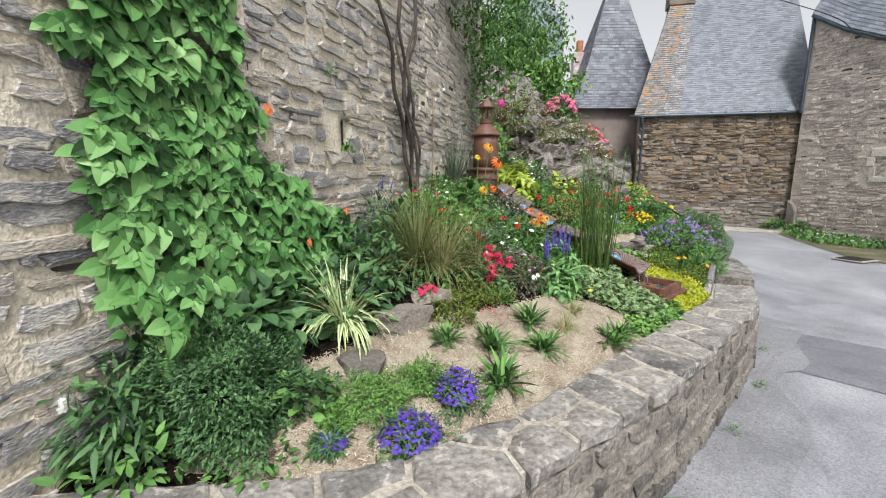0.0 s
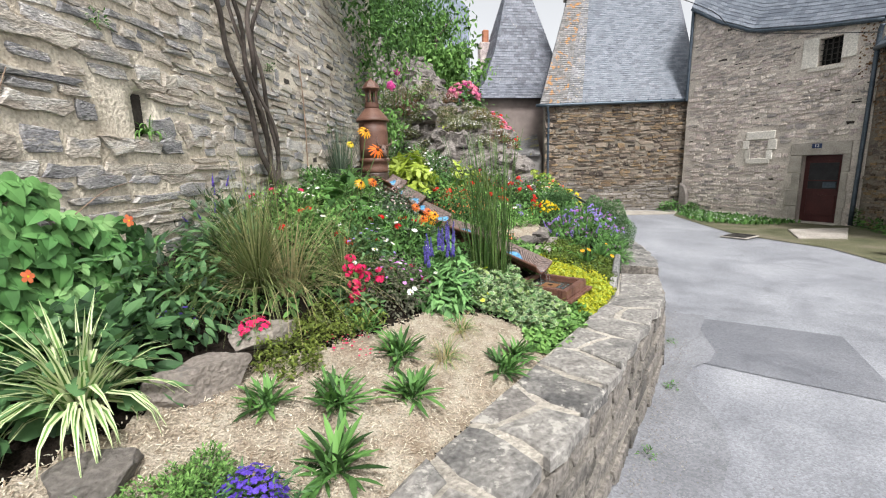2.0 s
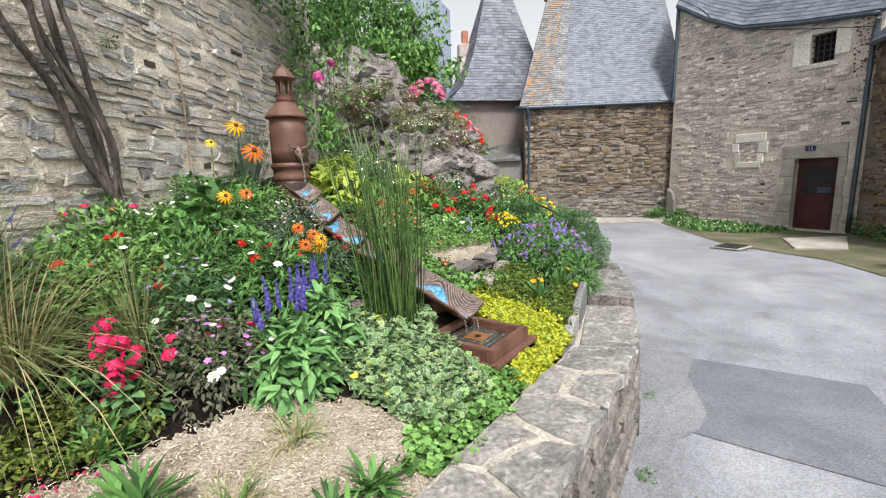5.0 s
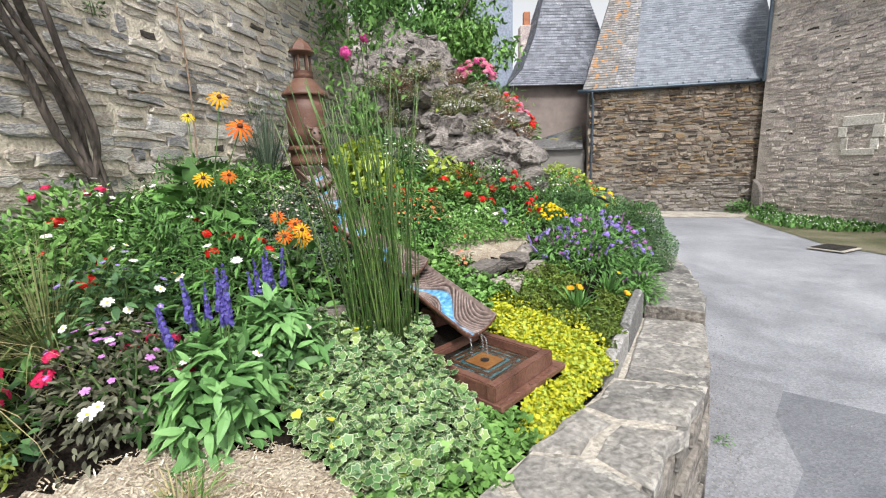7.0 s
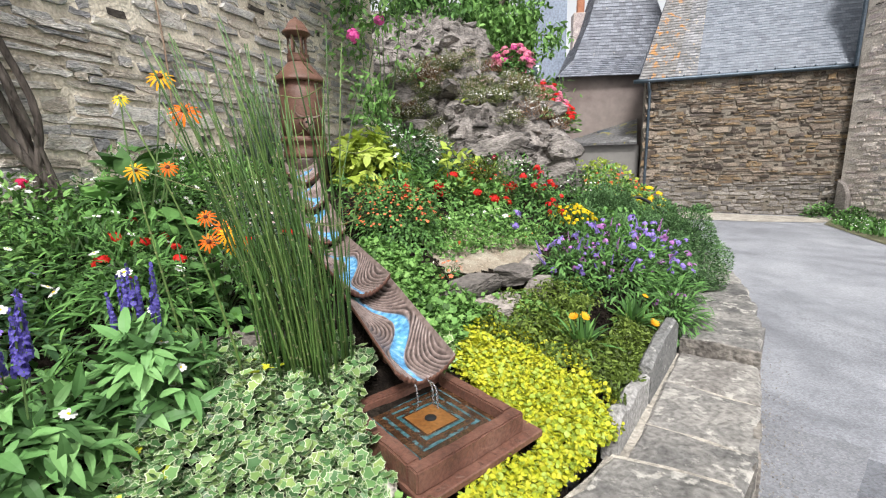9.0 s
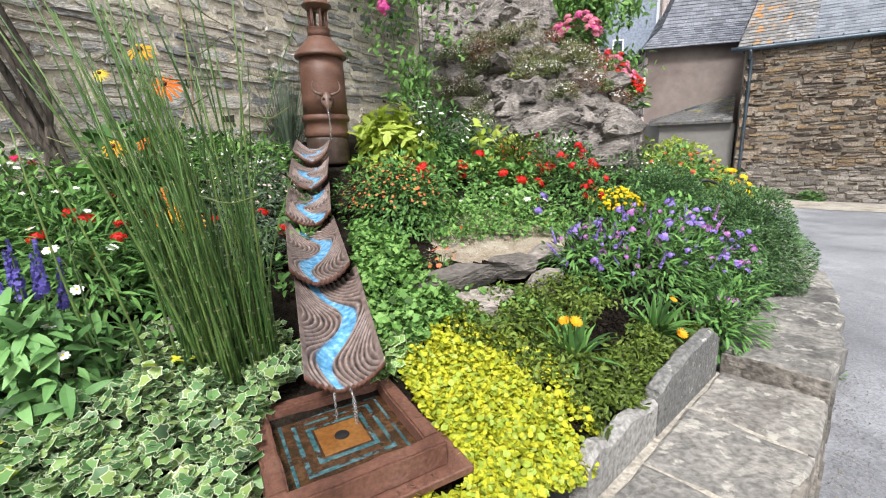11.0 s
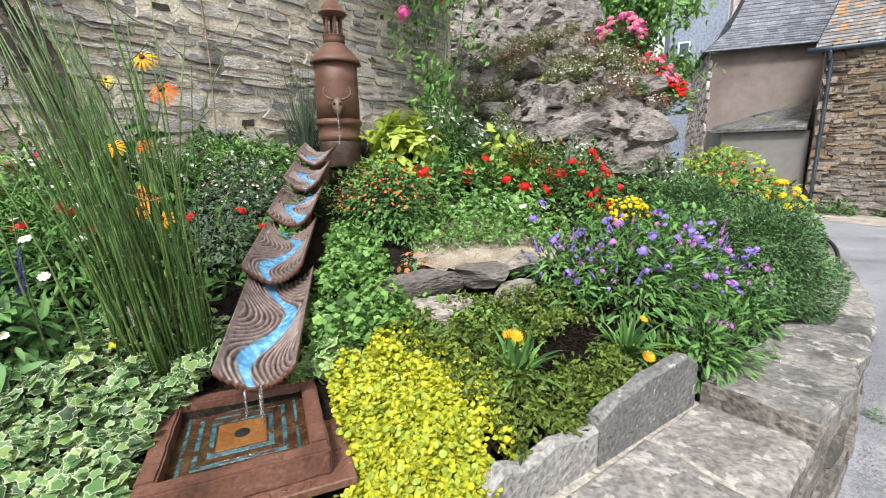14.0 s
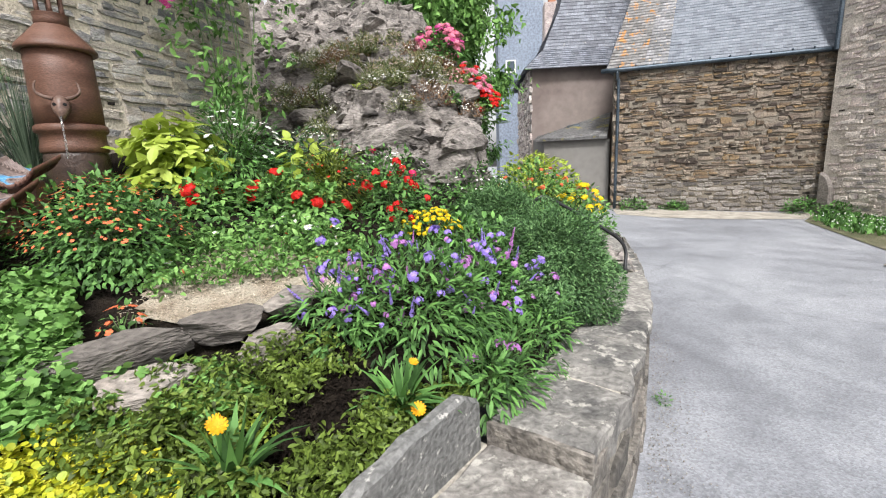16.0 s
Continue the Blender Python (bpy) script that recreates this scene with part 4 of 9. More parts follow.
def inner_dist(x, y):
    x, y = np.asarray(x, float), np.asarray(y, float)
    best = np.full(x.shape, 9.0)
    for a, b in zip(INNER[:-1], INNER[1:]):
        dx, dy = b - a
        t = np.clip(((x - a[0]) * dx + (y - a[1]) * dy) / (dx * dx + dy * dy + 1e-9), 0, 1)
        best = np.minimum(best, np.hypot(x - a[0] - t * dx, y - a[1] - t * dy))
    return best


def bed_z(x, y):
    x, y = np.asarray(x, float), np.asarray(y, float)
    d = -0.699 * (x - 1.04) + 0.715 * (y - 2.03)
    return np.minimum(0.64 + 0.29 * d, 0.60 + 0.55 * inner_dist(x, y)) - 0.01


def bz(x, y):
    return float(bed_z(x, y))


# the bed's soil
ring = [tuple(p) for p in INNER + (OUTER - INNER) * np.where((RUN > SEAT0 - 0.15) & (RUN < SEAT1 + 0.1), -0.25, 0.05)[:, None]] + [(2.4, 13.2), (-0.4, 13.0), (0.9, 8.9), (0.55, 7.7)] + [tuple(on_wall(s, 0)[:2] - WN * 0.05) for s in (9.3, 7, 5, 3, 1.7)]


def inside(x, y, poly):
    x, y = np.asarray(x), np.asarray(y)
    res = np.zeros(x.shape, bool)
    n = len(poly)
    for i in range(n):
        (x1, y1), (x2, y2) = poly[i], poly[(i + 1) % n]
        hit = ((y1 > y) != (y2 > y)) & (x < (x2 - x1) * (y - y1) / (y2 - y1 + 1e-12) + x1)
        res ^= hit
    return res


def ground_piece(name, poly, step, lift, material, rough_h, label, kind, parent=None, ragged=0.0):
    p = np.array(poly)
    xs, ys = np.arange(p[:, 0].min(), p[:, 0].max() + step, step), np.arange(p[:, 1].min(), p[:, 1].max() + step, step)
    x, y = np.meshgrid(xs, ys)
    h = np.array([[noise.noise(Vector((a * 9, b * 9, 2))) + 0.5 * noise.noise(Vector((a * 31, b * 31, 7))) for a, b in zip(r1, r2)] for r1, r2 in zip(x, y)])
    wob = np.array([[noise.noise(Vector((a * 5, b * 5, 22))) for a, b in zip(r1, r2)] for r1, r2 in zip(x, y)]) * ragged
    ok = inside(x + wob, y + wob, poly)
    z = bed_z(x, y) + lift + rough_h * h
    v = np.stack([x, y, z], -1).reshape(-1, 3)
    c = x.shape[1]
    faces = [(i * c + j, i * c + j + 1, (i + 1) * c + j + 1, (i + 1) * c + j) for i in range(x.shape[0] - 1) for j in range(c - 1) if ok[i, j] and ok[i + 1, j + 1] and ok[i, j + 1] and ok[i + 1, j]]
    used = sorted({k for q in faces for k in q})
    back = {k: n for n, k in enumerate(used)}
    return put(name, mesh_of(name, v[used], [tuple(back[k] for k in q) for q in faces], material, smooth=True), parent, label, kind)


bed = ground_piece("ground", ring, 0.06, 0.0, M["soil"], 0.012, "", "structure")

MULCH = [(-0.9, 1.0), (-0.58, 1.45), (-0.32, 1.78), (-0.02, 2.08), (0.5, 2.45), (0.85, 2.75), (1.15, 2.72), (1.35, 2.6), (1.5, 2.46), (1.04, 2.02), (0.44, 1.43), (0.08, 1.19), (-0.2, 1.01), (-0.6, 0.95)]
mulch = ground_piece("mulch", MULCH, 0.03, 0.012, M["mulch"], 0.008, "pale shredded flax mulch spread over the bed", "stuff", ragged=0.05)
MULCH2 = [(1.7, 4.25), (1.5, 4.75), (1.9, 5.2), (2.4, 5.1), (2.35, 4.75), (2.2, 4.5)]
ground_piece("mulch", MULCH2, 0.04, 0.012, M["mulch"], 0.008, "pale shredded mulch behind a low stone edge", "stuff", ragged=0.12)


def chips(n, poly, name="mulch_chips"):
    p = np.array(poly)
    x, y = rng.uniform(p[:, 0].min(), p[:, 0].max(), n * 3), rng.uniform(p[:, 1].min(), p[:, 1].max(), n * 3)
    ok = inside(x, y, poly)
    x, y = x[ok][:n], y[ok][:n]
    pos = np.stack([x, y, bed_z(x, y) + 0.014 + 0.010 * rng.random(len(x))], -1)
    along = rng.normal(size=(len(x), 3)) * np.array([1, 1, 0.25])
    chip = (np.array([(-0.1, 0, 0), (0.1, 0, 0), (0.12, 0.5, 0.06), (0.06, 1, 0), (-0.08, 1, 0), (-0.12, 0.5, 0.06)]), [(0, 1, 2, 5), (5, 2, 3, 4)], [0, 0])
    v, f, m = merge_shape(chip, pos, frames_of(along, np.tile([[0, 0, 1.0]], (len(x), 1))), 0.016 * rng.uniform(0.4, 1.3, len(x)))
    return tagged(put(name, mesh_of(name, v, f, M["chips"])), "loose pale flax shives lying on the mulch", "mulch", kind="stuff")


chips(14000, MULCH)
chips(1500, MULCH2)


# ---- retaining wall with stone coping ----
wall_low = thing("wall_south", "low curved retaining wall of schist with broad coping stones", "wall", kind="structure")
ss = np.arange(0, RUN[-1], 0.1)
prof = []
for s in ss:
    i, o = edge_at(s, 0.12), edge_at(s, 0.97)
    out = (o - i) / np.linalg.norm(o - i)
    top = min(cap_z(s - 0.1), cap_z(s), cap_z(s + 0.1)) - 0.05
    row = [(*i, 0.3), (*i, top)]
    for k, z in enumerate(np.linspace(top, -0.12, 9)):
        w = 0.05 * (1 - z / 0.6) + 0.012 * noise.noise(Vector((s * 4, z * 6, 3)))
        row.append((*(o + out * w * 0.5), z))
    prof.append(row)
sheet("mortar_core", prof, M["face_mortar"], wall_low, "mottled dark grey mortar")
for s0, s1 in ((0.0, SEAT0 - 0.005), (SEAT0 + 0.005, SEAT1 - 0.005), (SEAT1 + 0.03, RUN[-1] - 0.05)):
    bed_row = []
    w0 = -0.2 if s0 > 0 and s1 < SEAT1 else 0.02
    for q in np.linspace(s0, s1, int((s1 - s0) / 0.06) + 2):
        z = cap_z((s0 + s1) / 2 if s1 < SEAT1 else max(q, SEAT1 + 0.001))
        bed_row.append([(*edge_at(q, w), z + dz) for w, dz in ((w0, -0.011), (0.5, -0.006), (0.97, -0.012), (0.97, -0.06), (w0, -0.08), (w0, -0.011))])
    sheet("mortar_bed", bed_row, M["cap_mortar"], wall_low, "pale mortar between coping stones", smooth=False)


def slab_stone(name, corners, z_top, thick, material, parent, seed, label="", rough_edge=0.012):
    """A flat stone with a broken outline, worn rim and uneven top."""
    r = random.Random(seed)
    pts = []
    n = len(corners)
    for i in range(n):
        a, b = np.array(corners[i]), np.array(corners[(i + 1) % n])
        L = np.linalg.norm(b - a)
        k = max(1, int(L / 0.09))
        for j in range(k):
            p = a + (b - a) * j / k
            pts.append(p + np.array([r.uniform(-1, 1), r.uniform(-1, 1)]) * rough_edge)
    c = np.mean(pts, axis=0)
    m = len(pts)
    tilt = (r.uniform(-0.015, 0.015), r.uniform(-0.015, 0.015))
    zt = lambda p, base: base + (p[0] - c[0]) * tilt[0] + (p[1] - c[1]) * tilt[1]
    v = [(*p, z_top - thick) for p in pts]
    v += [(*p, zt(p, z_top - 0.010 + r.uniform(-0.004, 0.003))) for p in pts]
    for shrink, dz in ((0.93, 0.0), (0.5, 0.004)):
        v += [(*(c + (p - c) * shrink), zt(c + (p - c) * shrink, z_top + dz + r.uniform(-0.005, 0.005))) for p in pts]
    f = []
    for k in range(3):
        for i in range(m):
            j = (i + 1) % m
            f.append((k * m + i, k * m + j, (k + 1) * m + j, (k + 1) * m + i))
    f.append(tuple(3 * m + i for i in range(m)))
    return put(name, mesh_of(name, np.array(v), f, material), parent, label)


def clip_half(poly, mid, nrm):
    """The part of a convex outline behind a line."""
    out = []
    for p, q in zip(poly, poly[1:] + poly[:1]):
        a, b = (p - mid) @ nrm, (q - mid) @ nrm
        if a <= 0:
            out.append(p)
        if a * b < 0:
            out.append(p + (q - p) * a / (a - b))
    return out


r_cap = random.Random(5)
WIDE = 0.34
k = 0
for s0, s1 in ((0.0, SEAT0), (SEAT1, RUN[-1] - 0.2)):
    seeds, s = [], s0 + 0.1
    while s < s1 - 0.05:
        if s0 > 0 or r_cap.random() < 0.3:
            seeds.append(np.array([s + 0.03, WIDE * r_cap.uniform(0.42, 0.58)]))
        else:
            seeds.append(np.array([s + r_cap.uniform(-0.07, 0.07), WIDE * r_cap.uniform(0.12, 0.26)]))
            seeds.append(np.array([s + r_cap.uniform(-0.07, 0.07), WIDE * r_cap.uniform(0.66, 0.86)]))
        s += r_cap.uniform(0.45, 0.62) if s0 > 0 else r_cap.uniform(0.24, 0.37)
    for c in seeds:
        cell = [np.array(q) for q in ((max(s0, c[0] - 0.45) + 0.01, 0.01), (min(s1, c[0] + 0.45) - 0.01, 0.01), (min(s1, c[0] + 0.45) - 0.01, WIDE * 1.05), (max(s0, c[0] - 0.45) + 0.01, WIDE * 1.05))]
        for d in seeds:
            if d is not c and abs(d[0] - c[0]) < 1.0:
                way = (d - c) / np.linalg.norm(d - c)
                cell = clip_half(cell, (c + d) / 2 - way * r_cap.uniform(0.010, 0.022), way)
        if len(cell) < 3:
            continue
        k += 1
        slab_stone("coping_stone", [edge_at(q[0], q[1] / WIDE) for q in cell], cap_z(c[0]) + r_cap.uniform(-0.005, 0.006), 0.12 if 0 <= c[0] - SEAT1 < 0.3 else 0.06, M["cap"], wall_low, k, rough_edge=0.016)
for i in range(3):
    k += 1
    e0, e1 = SEAT0 + (SEAT1 - SEAT0) * i / 3 + 0.004, SEAT0 + (SEAT1 - SEAT0) * (i + 1) / 3 - 0.004
    slab_stone("coping_stone", [edge_at(q, w) for q, w in ((e0, 0.03), (e1, 0.03), (e1, 1.02), (e0, 1.02))], cap_z((e0 + e1) / 2), 0.06, M["cap"], wall_low, k, rough_edge=0.005)

# thin dark slab added over the riser where the coping steps up again
riser = [(*edge_at(SEAT1 - 0.014, w), z) for w, z in ((0.02, 0.53), (1.03, 0.53), (1.03, 0.622), (0.55, 0.632), (0.02, 0.626))]
along = edge_at(SEAT1, 0.5) - edge_at(SEAT1 - 0.1, 0.5)
along /= np.linalg.norm(along)
solid("riser_slab", [np.array(q) for q in riser], Vector((along[0] * 0.018, along[1] * 0.018, 0)), M["face_stone"], wall_low, "thin dark slab added over the riser of the step", bevel=0.003)

# upright slabs that edge the bed behind the seat
up_edge = [((2.385, 3.375), (2.625, 3.735), 0.695, 0.672), ((2.63, 3.735), (2.95, 4.215), 0.735, 0.77)]
for n_up, (a, b, za, zb) in enumerate(up_edge):
    a, b = np.array(a), np.array(b)
    t = (b - a) / np.linalg.norm(b - a)
    out = np.array([-t[1], t[0]]) * 0.055
    rr = random.Random(40 + n_up)
    steps = np.linspace(0, 1, 8)
    top = [za + (zb - za) * q + rr.uniform(-0.012, 0.012) for q in steps]
    top[-1] -= 0.05 * n_up
    top[0] -= 0.03
    rows = []
    for q, zt in zip(steps, top):
        p = a + (b - a) * q
        j = rr.uniform(-0.004, 0.004)
        rows.append([(*(p), 0.52), (*(p + t * j), zt - 0.012), (*(p + out * 0.25), zt), (*(p + out * 0.8), zt - 0.003), (*(p + out), zt - 0.018), (*(p + out), 0.52), (*(p), 0.52)])
    slab = sheet("upright_slab", rows, M["slab"], None, "", "", smooth=False)
    bm = bmesh.new()
    bm.from_mesh(slab.data)
    bmesh.ops.remove_doubles(bm, verts=bm.verts, dist=0.0005)
    bmesh.ops.holes_fill(bm, edges=[e for e in bm.edges if e.is_boundary], sides=0)
    bmesh.ops.recalc_face_normals(bm, faces=bm.faces)
    bm.to_mesh(slab.data)
    bm.free()
    tagged(slab, "upright grey slate slab edging the bed beside the seat", "stone slab", "edging slabs")

# darker margin of the road along the wall
margin_in = [edge_at(q, 0.9) for q in np.arange(0.6, SEAT1 + 0.6, 0.25)]
margin_out = [edge_at(q, 1.0) + (edge_at(q, 1.0) - edge_at(q, 0.0)) * (1.15 + 0.35 * math.sin(q * 2.3) + 0.2 * math.sin(q * 5.1)) for q in np.arange(0.6, SEAT1 + 0.6, 0.25)]
laid_patch("road_margin", [tuple(q) for q in margin_in + margin_out[::-1]], M["asphalt_coarse"], 0.010)

# stones of the low wall's road face
face_stones = []
rf = random.Random(9)
for z0, z1 in ((0.02, 0.16), (0.17, 0.30), (0.31, 0.44), (0.45, 0.58)):
    s = 0.3 + rf.random() * 0.2
    while s < RUN[-1] - 2:
        w = rf.uniform(0.16, 0.42)
        face_stones.append((s + w / 2, rf.uniform(z0, z0 + 0.02) + 0.06, w - 0.02, (z1 - z0) * rf.uniform(0.75, 1.05)))
        s += w

# ---- rock outcrop at the end of the bed ----
def rock_z(x, y):
    edge = 6.85 + 0.25 * math.sin(x * 1.6) - 0.12 * (x - 1.8)
    dy = y - edge
    right = 3.05 - 0.20 * max(0, y - 7.6) + 0.18 * noise.noise(Vector((0, y * 1.4, 4)))
    base = 1.15
    if dy < 0:
        up = dy * 2.0
    else:
        up = 0.62 * (1 - math.exp(-dy * 4.0)) + 0.58 * dy
    dr = right - x
    side = 1 / (1 + math.exp(-dr * 7.0))
    h = base + up * side - (1 - side) * 0.5
    if x < 0.55:
        h -= 3.0 * (0.55 - x) * max(0.0, min(1.0, (7.75 - y) * 4))
    h += 0.30 * noise.noise(Vector((x * 1.3, y * 1.3, 0))) * (0.4 + side) + 0.16 * noise.noise(Vector((x * 3.7, y * 3.7, 3)))
    h -= 0.42 * math.exp(-((x - 2.5) / 0.55) ** 2 - ((y - 9.05) / 0.7) ** 2)
    step = 0.22
    q = h / step + 0.8 * noise.noise(Vector((x * 1.1, y * 0.8, 9)))
    fr = q - math.floor(q)
    h += step * 0.62 * ((1 if fr > 0.78 else fr * 0.35) - fr)
    h += 0.07 * noise.noise(Vector((x * 9, y * 9, 1))) + 0.03 * noise.noise(Vector((x * 27, y * 27, 1)))
    return h


xs, ys = np.arange(-1.3, 4.25, 0.045), np.arange(6.35, 12.8, 0.05)
rock_pts = np.array([[(x + 0.05 * noise.noise(Vector((x * 6, y * 6, 30))), y + 0.07 * noise.noise(Vector((x * 6, y * 6, 40))) - 0.10 * noise.noise(Vector((x * 2, rock_z(x, y) * 7, 40))), rock_z(x, y)) for x in xs] for y in ys])
rock_ob = thing("rock_outcrop", "rugged grey schist rock outcrop rising behind the flower bed", "rock", kind="structure")
sheet("rock_mass", rock_pts, M["rock"], rock_ob, "", "", smooth=False)


def crag_shape(seed, cuts_n=3):
    """An angular block of layered rock, about 2 across."""
    bm = bmesh.new()
    bmesh.ops.create_icosphere(bm, subdivisions=cuts_n, radius=1)
    r = random.Random(seed)
    cuts = [(Vector((r.gauss(0, 1), r.gauss(0, 1), r.gauss(0, 0.7))).normalized(), r.uniform(0.34, 0.7)) for _ in range(14)] + [(Vector((r.uniform(-0.2, 0.2), r.uniform(-0.2, 0.2), 1)).normalized(), 0.5)]
    for v in bm.verts:
        p = v.co.copy()
        for n_, d in cuts:
            q = p.dot(n_)
            if q > d:
                p -= n_ * (q - d)
        layer = 0.05 * math.sin(p.z * 14 + 3 * noise.noise(p * 1.5))
        p += Vector((p.x, p.y, 0)) * layer + p * (0.10 * noise.noise(p * 3 + Vector((seed, 0, 0))) + 0.05 * noise.noise(p * 9))
        v.co = p
    v = np.array([tuple(q.co) for q in bm.verts])
    f = [tuple(w.index for w in q.verts) for q in bm.faces]
    bm.free()
    return v, f


CRAGS = [crag_shape(k) for k in range(9)]
rc_ = random.Random(23)
CRAG_MESH = [mesh_of("crag", v, f, M["rock"]) for v, f in CRAGS]
crag_chunks = []
for i in range(330):
    x, y = rc_.uniform(-0.6, 3.25), 6.7 + 5.2 * rc_.random() ** 1.5
    if x < 0.75 and y < 7.85:
        continue
    z = rock_z(x, y)
    if z < 1.0:
        continue
    sc = rc_.uniform(0.10, 0.34) * (0.4 if abs(x - 2.5) < 0.6 and 8.2 < y < 9.7 else 1)
    m = np.array((Matrix.Translation((x, y, z - 0.25 * sc)) @ Euler((rc_.uniform(-0.25, 0.25) + 0.2, rc_.uniform(-0.25, 0.25), rc_.uniform(0, 6.3))).to_matrix().to_4x4() @ Matrix.Diagonal((sc * rc_.uniform(0.9, 1.7), sc * rc_.uniform(0.8, 1.2), sc * rc_.uniform(0.5, 0.85), 1))))
    put("crag", CRAG_MESH[rc_.randrange(len(CRAGS))], rock_ob, at=Matrix(m.tolist()))
SMALL = [crag_shape(k, 2) for k in range(20, 26)]
for i in range(520):
    x, y = rc_.uniform(-0.2, 3.25), 6.75 + 3.6 * rc_.random() ** 1.3
    if x < 0.75 and y < 7.85:
        continue
    z = rock_z(x, y)
    if z < 1.0:
        continue
    sc = rc_.uniform(0.035, 0.10)
    m = np.array((Matrix.Translation((x, y, z + rc_.uniform(0, 0.10))) @ Euler((rc_.uniform(-0.4, 0.4) + 0.2, rc_.uniform(-0.4, 0.4), rc_.uniform(0, 6.3))).to_matrix().to_4x4() @ Matrix.Diagonal((sc * rc_.uniform(0.9, 1.9), sc * rc_.uniform(0.8, 1.2), sc * rc_.uniform(0.5, 0.9), 1))))
    v, f = SMALL[rc_.randrange(len(SMALL))]
    crag_chunks.append((v @ m[:3, :3].T + m[:3, 3], f))
m = np.array(Matrix.Translation((2.53, 9.55, 2.36)) @ Matrix.Diagonal((0.5, 0.45, 0.5, 1)))
crag_chunks.append((CRAGS[3][0] @ m[:3, :3].T + m[:3, 3], CRAGS[3][1]))
v, f = join(crag_chunks)
put("crags", mesh_of("crags", v, f, M["rock"]), rock_ob, "broken layered ledges", "stuff")


# ---- stone house with the hipped slate roof ----
HA, HB = np.array([6.57, 15.4]), np.array([11.43, 14.13])
h_al = (HB - HA) / np.linalg.norm(HB - HA)
h_bk = np.array([-h_al[1], h_al[0]])
h_out = -h_bk
H_LEN = float(np.linalg.norm(HB - HA))
house = thing("stone_house", "stone house of brown schist with a steep blue slate roof", "house", kind="")


def on_house(u, z, off=0.0):
    p = HA + h_al * u + h_out * off
    return np.array([p[0], p[1], z])


def rise(u, run, off=0.0):
    """A point of the front roof plane."""
    p = HA + h_al * u + h_bk * run
    return np.array([p[0], p[1], 3.97 + 1.732 * run + off])


U0 = 0.22
solid("wall", [on_house(U0, -0.3), on_house(H_LEN + 0.5, -0.3), on_house(H_LEN + 0.5, 3.92), on_house(U0, 3.92)], Vector((h_bk[0] * 0.5, h_bk[1] * 0.5, 0)), M["brown_mortar"], house, "brown lime-mortared wall")
g_end = on_house(U0, 0.0)[:2] + np.array([0.46, 0.888]) * 4.5
gable = [on_house(U0, -0.3), on_house(U0, 3.92), np.array([*g_end, 3.92]), np.array([*g_end, -0.3])]
solid("side_wall", gable, Vector((h_al[0] * 0.4, h_al[1] * 0.4, 0)), M["brown_mortar"], house)
hs = courses(U0 + 0.1, H_LEN, -0.05, 3.86, (0.045, 0.125), (0.10, 0.42), 31, 0.014)
hs = [q for q in hs if q[0] - q[2] / 2 > U0]
# every ninth stone is near-black, painted as a shaded gap
joined_stones("dark_joint", [(u, z, w * 0.6, h * 0.5) for u, z, w, h in hs[7::9]], HA, h_al, h_out, 0.012, M["recess_shade"], house, "near-black stones standing for shade in open joints", 12)
rest = [q for i, q in enumerate(hs) if i % 9 != 7]
foot = lambda u, z: z < 0.95 + 0.35 * noise.noise(Vector((u * 0.8, 3.3, 0)))
joined_stones("rubble", [q for q in rest if not foot(q[0], q[1])], HA, h_al, h_out, 0.036, M["brown_stone"], house, "brown schist rubble")
joined_stones("foot_rubble", [q for q in rest if foot(q[0], q[1])], HA, h_al, h_out, 0.03, M["foot_stone"], house, "paler grey rubble of the lower courses", 6)
quoins = [(U0 + (0.13 if i % 2 else 0.19), 0.12 + i * 0.27, 0.26 if i % 2 else 0.38, 0.24) for i in range(13)]
joined_stones("quoin", quoins, HA, h_al, h_out, 0.05, M["brown_stone"], house, "squared corner stones", 8)
ridge = 2.9
hip = 0.56
f_a, f_b, f_c, f_d = rise(0, -0.12), rise(H_LEN + 0.4, -0.12), rise(H_LEN + 0.4, ridge), rise(hip * ridge, ridge)
solid("roof", [f_a, f_b, f_c, f_d], Vector((h_bk[0] * 0.08, h_bk[1] * 0.08, -0.06)), M["slate_old"], house)
split = 1.45
slates("slating", rise(split, -0.14), rise(H_LEN + 0.3, -0.14), rise(H_LEN + 0.3, ridge), rise(hip * ridge + split * 0.46, ridge), 0.088, 0.17, M["slate"], house, "blue-grey slates", 2)
slates("lichened_slating", rise(0, -0.14), rise(split * 0.62, -0.14), rise(hip * ridge + split * 0.36, ridge), rise(hip * ridge, ridge), 0.095, 0.17, M["slate_lichen"], house, "older slates crusted with orange lichen", 3, 0.02)
slates("pale_slating", rise(split * 0.62, -0.14), rise(split, -0.14), rise(hip * ridge + split * 0.46, ridge), rise(hip * ridge + split * 0.36, ridge), 0.095, 0.17, M["slate_pale"], house, "older slates spotted with pale lichen", 13, 0.02)
hip_side = [HA + np.array([0.46, 0.888]) * 5.4]
side_b = np.array([hip_side[0][0], hip_side[0][1], 3.8])
slates("hip_slating", side_b, rise(0, -0.1), rise(hip * ridge, ridge), rise(hip * ridge, ridge) + np.array([h_bk[0], h_bk[1], 0]) * 1.2, 0.13, 0.22, M["slate_old"], house, "weathered hip slates", 4)
